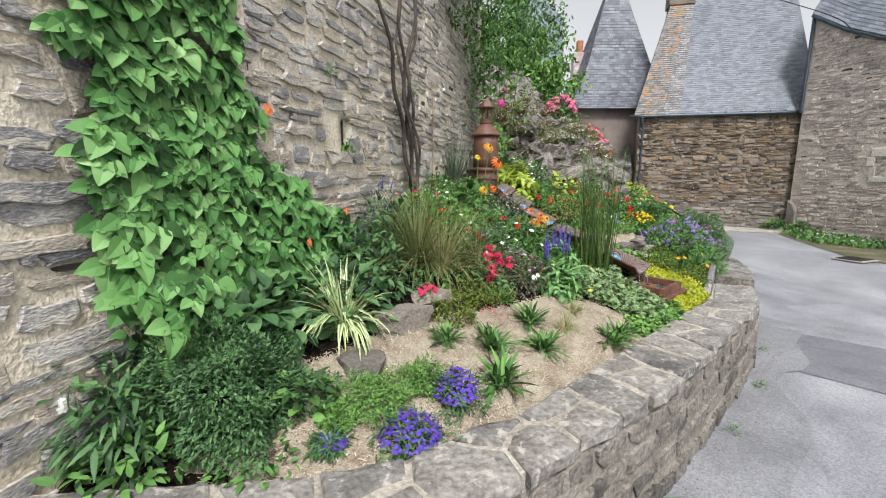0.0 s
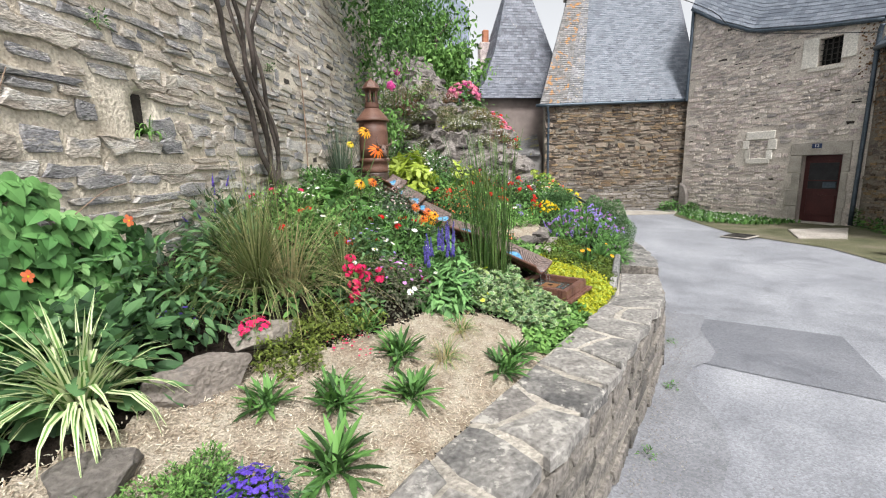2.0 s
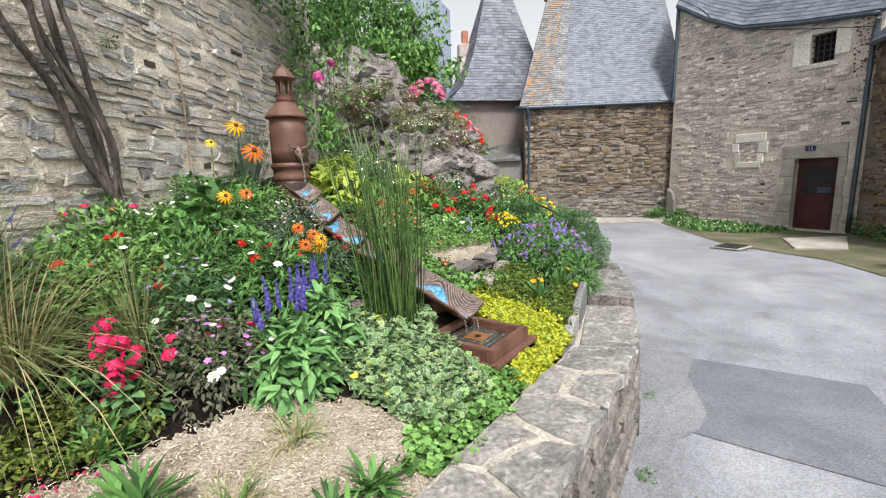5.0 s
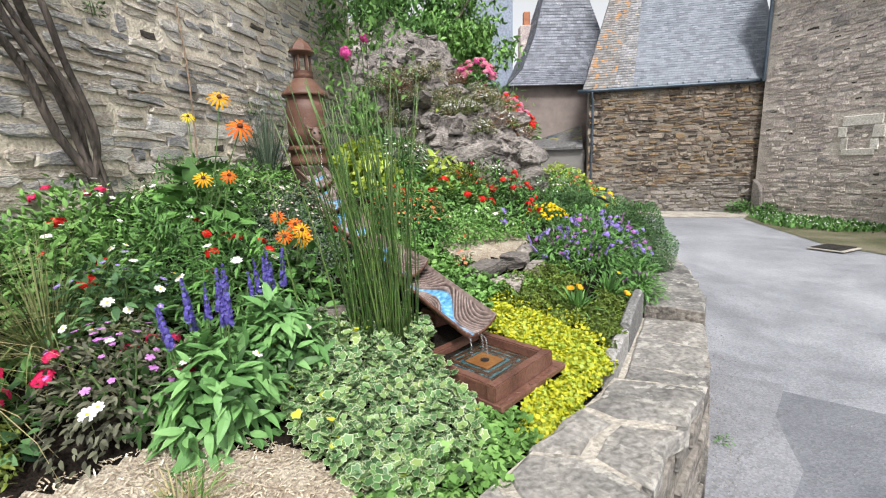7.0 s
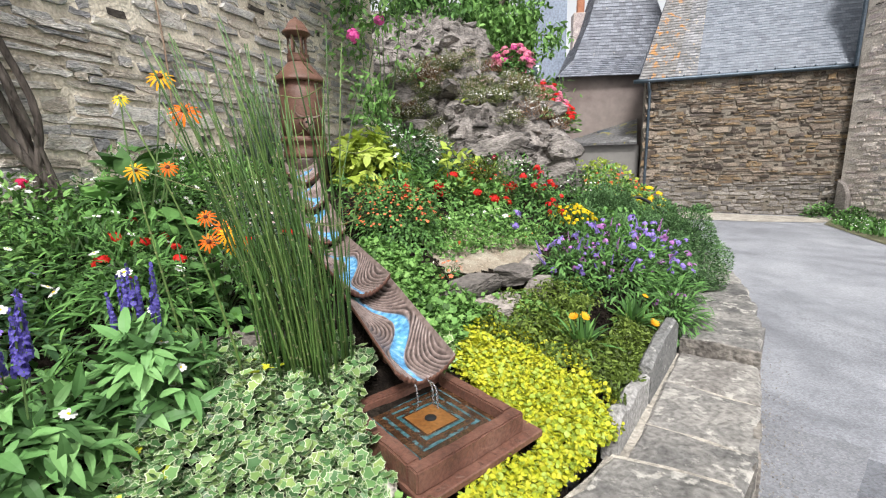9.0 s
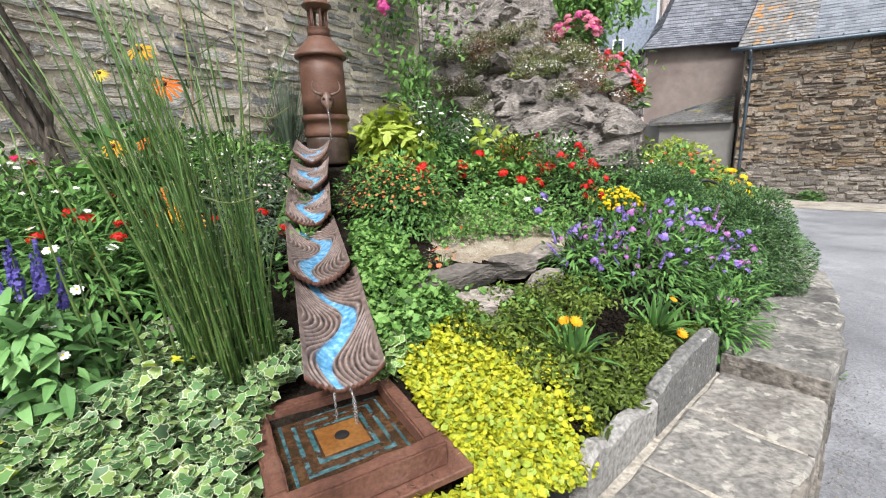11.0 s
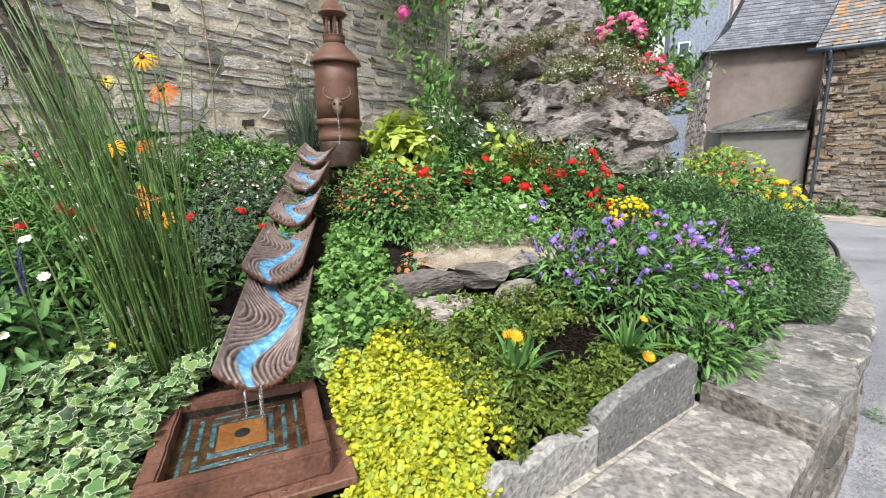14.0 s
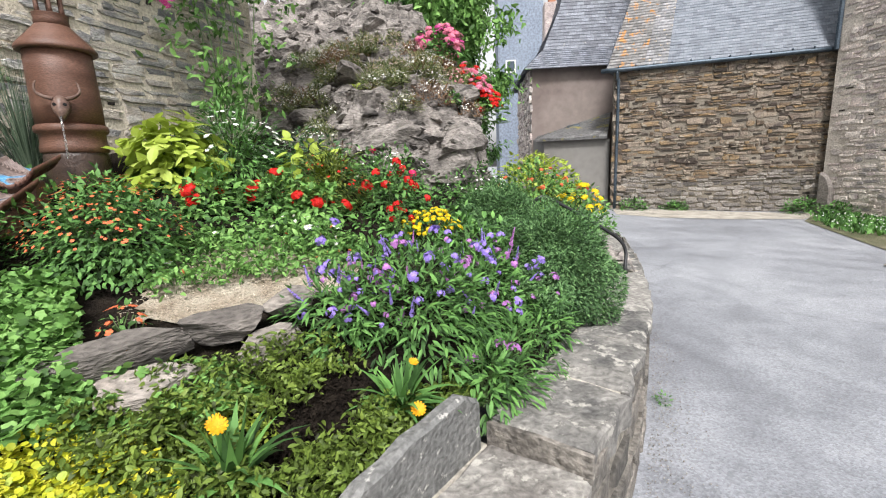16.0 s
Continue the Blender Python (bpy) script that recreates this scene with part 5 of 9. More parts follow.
# gutter with its brackets, and the downpipe
gv, gf = tube_arrays(np.array([on_house(u, 3.75 - 0.01 * u / 5, 0.12) for u in np.linspace(-0.12, H_LEN - 0.05, 12)]), 0.055, 10)
put("gutter", mesh_of("gutter", gv, gf, M["zinc"], smooth=True), house, "dark zinc gutter")
bv, bf = tube_arrays(np.array([on_house(0, 0, 0), on_house(0, 0.05, 0.0), on_house(0, 0.08, 0.05)]) - on_house(0, 0, 0), 0.018, 5)
bracket = mesh_of("bracket", bv, bf, M["zinc"])
for u in np.arange(0.3, H_LEN, 0.42):
    put("bracket", bracket, house, at=Matrix.Translation(on_house(u, 3.75, 0.13)))
pv, pf = tube_arrays(smooth_path([on_house(0.28, 3.72, 0.12), on_house(0.30, 3.5, 0.08), on_house(0.33, 3.2, 0.05), on_house(0.33, 0.05, 0.05)], 4), 0.04, 8)
put("downpipe", mesh_of("downpipe", pv, pf, M["zinc"], smooth=True), house, "dark zinc downpipe")
# dormer-like stone stack near the ridge
c0 = rise(hip * ridge + 0.1, ridge - 0.25)
st = part("chimney", moved(box_bm(0.9, 0.7, 1.5, 0.02), Matrix.Translation(c0 - Vector((0, 0, 0.5))) @ Matrix.Rotation(math.atan2(h_al[1], h_al[0]), 4, "Z")), M["brown_mortar"], house, "squat stone chimney stack")

# ---- neighbouring house with the door ----
TA, TB = np.array([11.29, 13.96]), np.array([12.76, 9.36])
t_al = (TB - TA) / np.linalg.norm(TB - TA)
t_out = np.array([t_al[1], -t_al[0]])
if t_out @ (np.array([3, 3]) - TA) < 0:
    t_out = -t_out
T_LEN = float(np.linalg.norm(TB - TA))
tower = thing("stone_cottage", "tall grey stone cottage with a low maroon door", "house")


def on_tower(u, z, off=0.0):
    p = TA + t_al * u + t_out * off
    return np.array([p[0], p[1], z])


def eave_z(u):
    return float(np.interp(u, [0, 0.95, 1.95, 3.4, 5.2], [6.62, 5.95, 5.43, 5.13, 4.86]))


def u_on_tower(x, y):
    return float((np.array([x - 0.19, y + 0.04]) - TA) @ t_al)


DU0, DU1, DZ = u_on_tower(12.53, 10.6), u_on_tower(12.80, 9.755), 1.76
WU0, WU1, WZ0, WZ1 = u_on_tower(12.556, 10.523), u_on_tower(12.703, 10.06), 4.06, 4.74
NU0, NU1, NZ0, NZ1 = u_on_tower(12.06, 12.08), u_on_tower(12.32, 11.26), 1.58, 2.50
cells_u = sorted({0, 0.5, 0.95, 1.5, 1.95, 2.6, DU0, DU1, WU0, WU1, T_LEN})
cells_z = [-0.4, -0.08, DZ, WZ0, WZ1]
bm = bmesh.new()
for ua, ub in zip(cells_u, cells_u[1:]):
    for za, zb in list(zip(cells_z, cells_z[1:])) + [(WZ1, None)]:
        mid = (ua + ub) / 2
        if DU0 <= mid <= DU1 and zb is not None and -0.2 < za and zb <= DZ:
            continue
        if WU0 <= mid <= WU1 and za == WZ0:
            continue
        quad = [on_tower(ua, za), on_tower(ub, za), on_tower(ub, eave_z(ub) if zb is None else zb), on_tower(ua, eave_z(ua) if zb is None else zb)]
        ins = [q - np.array([*t_out, 0]) * 0.45 for q in quad]
        vs = [bm.verts.new(q) for q in quad + ins]
        for idx in ((0, 1, 2, 3), (7, 6, 5, 4), (0, 4, 5, 1), (1, 5, 6, 2), (2, 6, 7, 3), (3, 7, 4, 0)):
            bm.faces.new([vs[i] for i in idx])
part("wall", bm, M["grey_mortar"], tower, "grey lime-mortared wall")


def tower_skip(u, z, w, h):
    if z + h / 2 > eave_z(u) - 0.05 or u + w / 2 > T_LEN or u - w / 2 < 0.02:
        return True
    for a, b, c, d in ((DU0 - 0.32, DU1 + 0.2, -1, DZ + 0.38), (WU0 - 0.42, WU1 + 0.36, WZ0 - 0.14, WZ1 + 0.08), (NU0 - 0.02, NU1 + 0.02, NZ0, NZ1)):
        if u + w / 2 > a and u - w / 2 < b and z + h / 2 > c and z - h / 2 < d:
            return True
    return False


ts = courses(0, T_LEN, -0.1, 6.6, (0.05, 0.135), (0.11, 0.40), 41, 0.016, tower_skip)
# a few near-black stones give the shade of open joints by colour
joined_stones("dark_joint", [(u, z, w * 0.6, h * 0.5) for u, z, w, h in ts[5::29]], TA, t_al, t_out, 0.012, M["recess_shade"], tower, "near-black stones standing for shade in open joints", 13)
joined_stones("rubble", [q for i, q in enumerate(ts) if i % 29 != 5], TA, t_al, t_out, 0.022, M["grey_stone"], tower, "grey schist rubble")


def dressed(name, u0, u1, z0, z1, material, parent, depth=0.03, label="", back=0.06, bevel=0.012):
    bmx = box_bm(u1 - u0, depth + back, z1 - z0, bevel)
    p = on_tower((u0 + u1) / 2, z0, (depth - back) / 2)
    rot = Matrix.Rotation(math.atan2(t_al[1], t_al[0]), 4, "Z")
    return part(name, moved(bmx, Matrix.Translation(p) @ rot), material, parent, label)


# door: granite surround, maroon leaf with a glazed upper light
dressed("lintel", DU0 - 0.28, DU1 + 0.16, DZ, DZ + 0.34, M["granite"], tower, 0.035, "granite door lintel")
for i in range(4):
    z0 = -0.1 + i * (DZ + 0.1) / 4
    dressed("jamb_stone", DU0 - (0.30 if i % 2 else 0.2), DU0, z0 + 0.006, z0 + (DZ + 0.1) / 4 - 0.006, M["granite"], tower, 0.03, "granite jamb block")
    dressed("jamb_stone", DU1, DU1 + (0.17 if i % 2 else 0.14), z0 + 0.006, z0 + (DZ + 0.1) / 4 - 0.006, M["granite"], tower, 0.03, "granite jamb block")
door = dressed("door", DU0 + 0.005, DU1 - 0.005, -0.06, DZ - 0.005, M["maroon"], tower, -0.18, "low maroon painted door with a glazed upper light", 0.24)
dm = (DU0 + DU1) / 2
dressed("door_glass", DU0 + 0.12, DU1 - 0.12, 0.85, 1.55, M["black"], door, -0.170, "dark glazed light", 0.19, 0.003)
for za, zb in ((0.80, 0.85), (1.55, 1.60), (1.06, 1.09)):
    dressed("glazing_bar", DU0 + 0.10, DU1 - 0.10, za, zb, M["maroon"], door, -0.160, "", 0.19, 0.004)
dressed("letter_plate", DU0 + 0.46, DU1 - 0.14, 0.88, 1.03, M["zinc"], door, -0.158, "pale metal frame", 0.17, 0.004)
dressed("door_panel", DU0 + 0.12, DU1 - 0.12, 0.12, 0.68, M["maroon"], door, -0.168, "", 0.19, 0.012)
dressed("threshold", DU0 - 0.06, DU1 + 0.06, -0.16, -0.055, M["granite"], tower, 0.14, "worn granite doorstep", 0.3)
plate = dressed("number_plate", dm - 0.24, dm - 0.02, DZ + 0.18, DZ + 0.30, M["blue_enamel"], tower, 0.045, "blue enamel house number plate", 0.02, 0.003)
fc = bpy.data.curves.new("number", "FONT")
fc.body, fc.size, fc.extrude, fc.align_x, fc.align_y = "12", 0.11, 0.002, "CENTER", "CENTER"
fc.materials.append(M["white_paint"])
num = new("house_number", fc)
num.parent = tower
nx = Vector((t_al[0], t_al[1], 0))
num.matrix_basis = Matrix.Translation(on_tower(dm - 0.13, DZ + 0.24, 0.048)) @ Matrix((nx, Vector((0, 0, 1)), Vector((t_out[0], t_out[1], 0)))).transposed().to_4x4()
tagged(num, "white number 12")

# blocked opening with a pale stone surround
dressed("surround_stone", NU0 + 0.06, NU1 - 0.03, NZ1 - 0.24, NZ1, M["white_stone"], tower, 0.04, "pale limestone lintel")
dressed("surround_stone", NU0 - 0.02, NU0 + 0.16, NZ0 + 0.42, NZ1 - 0.25, M["white_stone"], tower, 0.04, "pale limestone block")
dressed("surround_stone", NU0 + 0.05, NU0 + 0.20, NZ0 + 0.10, NZ0 + 0.41, M["white_stone"], tower, 0.035, "pale limestone block")
dressed("surround_stone", NU1 - 0.20, NU1 + 0.03, NZ0 + 0.38, NZ1 - 0.25, M["white_stone"], tower, 0.04, "pale limestone block")
dressed("surround_stone", NU1 - 0.22, NU1 - 0.06, NZ0 + 0.10, NZ0 + 0.37, M["white_stone"], tower, 0.035, "pale limestone block")
dressed("surround_stone", NU0 + 0.1, NU1 - 0.12, NZ0 - 0.02, NZ0 + 0.14, M["white_stone"], tower, 0.04, "pale limestone sill")
joined_stones("blocking", courses(NU0 + 0.2, NU1 - 0.2, NZ0 + 0.14, NZ1 - 0.26, (0.06, 0.10), (0.12, 0.25), 44, 0.02, lambda u, z, w, h: u + w / 2 > NU1 - 0.17), TA, t_al, t_out, 0.02, M["grey_stone"], tower, "rubble blocking of the old opening")

# small barred window with pale surround
win = dressed("window", WU0, WU1, WZ0, WZ1, M["hole"], tower, -0.22, "small dark barred window", 0.26, 0.003)
for i in range(3):
    q = WU0 + (WU1 - WU0) * (i + 1) / 4
    dressed("bar", q - 0.012, q + 0.012, WZ0, WZ1, M["iron"], win, -0.08, "", 0.11, 0.003)
for i in range(4):
    q = WZ0 + (WZ1 - WZ0) * (i + 1) / 5
    dressed("bar", WU0, WU1, q - 0.01, q + 0.01, M["iron"], win, -0.092, "", 0.115, 0.003)
dressed("surround_stone", WU0 - 0.36, WU0 - 0.005, WZ0 - 0.02, WZ1 + 0.05, M["white_stone"], tower, 0.035, "pale limestone jamb")
dressed("surround_stone", WU1 + 0.005, WU1 + 0.30, WZ0 + 0.1, WZ1 + 0.02, M["white_stone"], tower, 0.03, "pale limestone jamb")
dressed("surround_stone", WU0 - 0.2, WU1 + 0.1, WZ0 - 0.13, WZ0 - 0.025, M["white_stone"], tower, 0.035, "pale limestone sill")

# little stone buttress where the two houses meet
bt = [on_tower(0.02, -0.2, 0.03), on_tower(0.34, -0.2, 0.03), on_tower(0.30, 0.62, 0.03), on_tower(0.20, 0.86, 0.03), on_tower(0.02, 0.98, 0.03)]
solid("corner_guard", bt, Vector((t_out[0] * 0.14, t_out[1] * 0.14, 0)), M["foot_stone"], tower, "worn corner guard stone", bevel=0.03)

# its roof, the eave board and the slates
for (ua, ub), sd in zip(((0, 0.95), (0.95, 1.95), (1.95, 3.4), (3.4, T_LEN + 0.3)), (5, 6, 7, 8)):
    up = np.array([-t_out[0] * 2.2, -t_out[1] * 2.2, 3.4])
    ea, eb = on_tower(ua, eave_z(ua), 0.14), on_tower(ub, eave_z(ub), 0.14)
    slates("slating", ea, eb, eb + up, ea + up, 0.12, 0.2, M["slate"], tower, "grey slates", sd)
    solid("roof_deck", [ea - np.array([0, 0, 0.01]), eb - np.array([0, 0, 0.01]), eb + up, ea + up], Vector((-t_out[0] * 0.08, -t_out[1] * 0.08, -0.04)), M["slate_old"], tower)
ev, ef = tube_arrays(smooth_path([on_tower(u, eave_z(u) - 0.06, 0.1) for u in (0, 0.5, 0.95, 1.5, 1.95, 2.7, 3.4, 4.2, T_LEN)], 4), 0.06, 8)
put("gutter", mesh_of("gutter", ev, ef, M["zinc"], smooth=True), tower, "dark curved eave gutter")
# lead flashing between the two roofs
fv, ff = tube_arrays(np.array([on_tower(0.0, 3.7, 0.06), on_tower(0.02, 6.6, 0.06)]), 0.05, 6)
put("flashing", mesh_of("flashing", fv, ff, M["zinc"]), tower, "dark lead flashing")

# ---- third house, closing the corner ----
CA, CB = np.array([12.76, 9.36]), np.array([11.0, 5.44])
c_al = (CB - CA) / np.linalg.norm(CB - CA)
c_out = np.array([c_al[1], -c_al[0]])
if c_out @ (np.array([3, 3]) - CA) < 0:
    c_out = -c_out
C_LEN = float(np.linalg.norm(CB - CA))
corner = thing("corner_house", "brown stone house wall with dry reddish creeper", "house")
on_c = lambda u, z, off=0.0: np.array([*(CA + c_al * u + c_out * off), z])
solid("wall", [on_c(0, -0.4), on_c(C_LEN, -0.4), on_c(C_LEN, 4.3), on_c(0, 4.3)], Vector((-c_out[0] * 0.4, -c_out[1] * 0.4, 0)), M["brown_mortar"], corner)
joined_stones("rubble", [q for q in courses(0.05, C_LEN - 0.1, -0.1, 4.2, (0.06, 0.12), (0.14, 0.36), 51, 0.02) if q[0] - q[2] / 2 > 0], CA, c_al, c_out, 0.03, M["brown_stone"], corner, "brown schist rubble")
cup = np.array([-c_out[0] * 2.0, -c_out[1] * 2.0, 2.6])
slates("slating", on_c(0.1, 4.25, 0.2), on_c(C_LEN, 4.25, 0.2), on_c(C_LEN, 4.25, 0.2) + cup, on_c(0.1, 4.25, 0.2) + cup, 0.12, 0.2, M["slate"], corner, "grey slates", 9)
solid("roof_deck", [on_c(0.1, 4.23, 0.2), on_c(C_LEN, 4.23, 0.2), on_c(C_LEN, 4.23, 0.2) + cup, on_c(0.1, 4.23, 0.2) + cup], Vector((-c_out[0] * 0.05, -c_out[1] * 0.05, -0.05)), M["slate_old"], corner)
cv, cf = tube_arrays(np.array([on_c(0.1, 4.2, 0.2), on_c(C_LEN, 4.2, 0.2)]), 0.055, 8)
put("gutter", mesh_of("gutter", cv, cf, M["zinc"], smooth=True), corner, "dark zinc gutter")
dv, df = tube_arrays(smooth_path([on_tower(T_LEN - 0.02, 4.75, 0.12), on_tower(T_LEN - 0.06, 4.4, 0.10), on_tower(T_LEN - 0.08, 2.2, 0.09), on_tower(T_LEN - 0.1, -0.05, 0.09)], 4), 0.05, 8)
put("downpipe", mesh_of("downpipe", dv, df, M["zinc"], smooth=True), corner, "grey zinc downpipe in the corner")
n = 900
uu, zz = rng.uniform(0.0, 1.6, n), rng.uniform(2.0, 4.3, n)
keep = rng.random(n) < np.clip((zz - 1.2) / 2.4, 0, 1)
uu, zz = uu[keep], zz[keep]
pos = np.array([on_c(u, z, 0.06 * rng.random()) for u, z in zip(uu, zz)])
v, f, m = merge_shape(ROUND, pos, facing(np.tile([[c_out[0], c_out[1], 0.3]], (len(pos), 1)) + 0.5 * rand_unit(len(pos)), rng.uniform(0, 6, len(pos))), 0.055 * rng.uniform(0.5, 1.2, len(pos)))
put("creeper", mesh_of("creeper", v, f, M["dead"]), corner, "dry russet creeper leaves", "stuff")
uu, zz = rng.uniform(T_LEN - 1.5, T_LEN, 500), rng.uniform(3.6, 4.95, 500)
pos = np.array([on_tower(u, z, 0.05 * rng.random()) for u, z in zip(uu, zz) if rng.random() < (u - T_LEN + 1.6) / 1.6 and not (WU0 - 0.4 < u < WU1 + 0.35)])
v, f, m = merge_shape(ROUND, pos, facing(np.tile([[t_out[0], t_out[1], 0.3]], (len(pos), 1)) + 0.5 * rand_unit(len(pos)), rng.uniform(0, 6, len(pos))), 0.055 * rng.uniform(0.5, 1.2, len(pos)))
put("creeper", mesh_of("creeper", v, f, M["dead"]), corner, "dry russet creeper leaves", "stuff")

# ---- turret house with the flared pointed roof, and its lean-to ----
turret = thing("turret_house", "plastered house with a tall pointed slate roof", "house")
X0, X1, Y0, Y1, EZ = 4.95, 9.6, 17.9, 22.0, 4.45
tx, ty = 7.4, 20.0
bmt = box_bm(X1 - X0, Y1 - Y0, EZ + 0.4, 0.0)
part("wall", moved(bmt, Matrix.Translation(((X0 + X1) / 2, (Y0 + Y1) / 2, -0.4))), M["plaster"], turret, "stained pinkish plaster wall")
joined_stones("side_rubble", courses(0.35, 4.0, 0.0, 4.35, (0.1, 0.2), (0.2, 0.5), 61, 0.02), (X0, Y0), (0, 1), (-1, 0), 0.03, M["grey_stone"], turret, "rubble side wall", 9)
quo = [(0.1 if i % 2 else 0.15, 0.2 + i * 0.3, 0.2 if i % 2 else 0.3, 0.26) for i in range(14)]
joined_stones("quoin", quo, (X0 - 0.01, Y0), (0, 1), (-1, 0), 0.05, M["grey_stone"], turret, "rough corner stones")
lev = [(-0.28, EZ - 0.08), (0.42, EZ + 0.62), (1.05, EZ + 2.0), (1.95, EZ + 5.1)]
for (i0, z0), (i1, z1), sd in zip(lev, lev[1:], (1, 2, 3)):
    q = lambda i, z: [np.array(p) for p in ((X0 + i, Y0 + i, z), (X1 - i, Y0 + i, z), (X1 - i, Y1 - i, z), (X0 + i, Y1 - i, z))]
    lo, hi = q(i0, z0), q(i1, z1)
    for k in (0, 1, 3):
        j = (k + 1) % 4
        slates("slating", lo[k], lo[j], hi[j], hi[k], 0.13, 0.22, M["slate_old"], turret, "weathered grey slates", sd * 4 + k, 0.02)
    bmr = bmesh.new()
    vs = [bmr.verts.new(p) for p in lo + hi]
    for k in range(4):
        j = (k + 1) % 4
        bmr.faces.new((vs[k], vs[j], vs[4 + j], vs[4 + k]))
    part("roof_deck", bmr, M["slate_old"], turret)
chim = part("chimney", moved(box_bm(0.5, 0.5, 1.4, 0.02), Matrix.Translation((6.0, 20.6, 5.8))), M["grey_stone"], turret, "stone chimney with a red brick pot")
part("chimney_pot", moved(box_bm(0.26, 0.26, 0.6, 0.02), Matrix.Translation((6.05, 20.6, 7.15))), M["brick_red"], chim, "red brick chimney pot")

shed = thing("lean_to_shed", "low plastered lean-to with a mossy slate roof", "shed")
sx0, sx1, sy0 = 5.0, 6.62, 15.7
solid("wall", [np.array(p) for p in ((sx0, sy0, -0.2), (sx1 + 0.2, sy0, -0.2), (sx1 + 0.2, sy0, 2.02), (sx0, sy0, 2.02))], Vector((0, 0.25, 0)), M["pale_plaster"], shed, "pale grey plaster wall")
solid("side_wall", [np.array(p) for p in ((sx0, sy0 + 0.25, -0.2), (sx0, Y0, -0.2), (sx0, Y0, 2.2), (sx0, sy0 + 0.25, 2.02))], Vector((0.2, 0, 0)), M["pale_plaster"], shed)
ra, rb, rc, rd = (np.array(p) for p in ((sx0 - 0.28, sy0 - 0.15, 2.09), (sx1 + 0.08, sy0 - 0.15, 2.10), (7.5, Y0, 2.98), (5.15, Y0, 2.30)))
slates("slating", ra, rb, rc, rd, 0.17, 0.2, M["slate_moss"], shed, "mossy slates", 14)
solid("roof_deck", [ra - (0, 0, 0.015), rb - (0, 0, 0.015), rc - (0, 0, 0.015), rd - (0, 0, 0.015)], Vector((0, 0.0, -0.05)), M["slate_moss"], shed)
part("skylight", moved(box_bm(0.34, 0.26, 0.05, 0.01), Matrix.Translation((6.05, 16.75, 2.47)) @ Euler((0.28, -0.18, 0)).to_matrix().to_4x4()), M["zinc"], shed, "small metal roof light")

# ---- blue-grey house far behind ----
far_house = thing("far_house", "blue-grey slate-clad house behind the trees", "house")
solid("wall", [np.array(p) for p in ((4.4, 26, 0), (6.6, 26, 0), (6.6, 26, 10.5), (4.4, 26, 12.5))], Vector((0, 3, 0)), M["grey_facade"], far_house)
solid("roof", [np.array(p) for p in ((4.3, 25.9, 5.4), (6.75, 25.9, 5.4), (6.75, 25.9, 5.55), (4.3, 25.9, 5.55))], Vector((0, 0.2, 0)), M["zinc"], far_house)
fw = solid("window", [np.array(p) for p in ((4.75, 25.93, 5.9), (5.25, 25.93, 5.9), (5.25, 25.93, 6.5), (4.75, 25.93, 6.5))], Vector((0, 0.1, 0)), M["white_paint"], far_house, "white window frame")
solid("pane", [np.array(p) for p in ((4.82, 25.91, 5.97), (5.18, 25.91, 5.97), (5.18, 25.91, 6.43), (4.82, 25.91, 6.43))], Vector((0, 0.05, 0)), M["zinc"], fw)

# cable across the fronts
cab = smooth_path([(9.4, 13.4, 6.9), (10.8, 12.6, 6.05), tuple(on_tower(1.6, 5.45, 0.35)), tuple(on_tower(3.2, 4.95, 0.3)), tuple(on_tower(T_LEN, 4.55, 0.2))], 6)
cv, cf = tube_arrays(cab, 0.012, 5)
tagged(put("cable", mesh_of("cable", cv, cf, M["black"])), "thin black overhead cable strung along the houses", "cable")

# drain grate and doorstep slab in the verge
grate = thing("drain_grate", "square cast-iron drain grate set in the road", "grate", (8.45, 8.45, float(lay(8.45, 8.45)) + 0.02))
part("frame", moved(box_bm(0.62, 0.52, 0.02, 0.004), Matrix.Rotation(0.4, 4, "Z")), M["granite"], grate)
for i in range(7):
    part("bar", moved(box_bm(0.045, 0.42, 0.016, 0.003), Matrix.Rotation(0.4, 4, "Z") @ Matrix.Translation((-0.24 + i * 0.08, 0, 0.02))), M["iron"], grate)
slab_stone("flagstone", [(10.2, 7.6), (9.35, 7.9), (10.3, 9.0), (11.7, 8.75)], 0.03, 0.08, M["granite"], None, 77)
tagged(bpy.data.objects["flagstone"], "worn granite flagstone before the door", "paving stone")

# ---- the fountain: lantern tower, troughs and basin ----
def turned(axis_xy, deg):
    return Matrix.Translation((axis_xy[0], axis_xy[1], 0)) @ Matrix.Rotation(radians(deg), 4, "Z")


LX, LY = 0.565, 5.46
lantern = thing("fountain_tower", "brown stoneware lantern tower with a bull skull spout", "fountain", (LX, LY, bz(LX, LY)))
zb = bz(LX, LY)
low = lambda z: z if z < 2.2 else 2.2 + (z - 2.2) * 0.82
lp = lambda prof: lathe_bm([(r * 0.96, low(z) - zb) for r, z in prof], 40)
part("plinth", lp([(0.165, zb - 0.02), (0.17, zb), (0.165, 1.60), (0.160, 1.63)]), M["terracotta_dark"], lantern, "dark wet stoneware plinth", True)
part("collar", lp([(0.16, 1.62), (0.172, 1.63), (0.172, 1.66), (0.165, 1.68), (0.165, 1.73), (0.182, 1.74), (0.186, 1.755), (0.182, 1.775), (0.168, 1.785)]), M["terracotta_lamp"], lantern, "", True)
part("drum", lp([(0.170, 1.78), (0.171, 1.90), (0.168, 2.05), (0.165, 2.20)]), M["terracotta_lamp"], lantern, "turned drum with throwing rings", True)
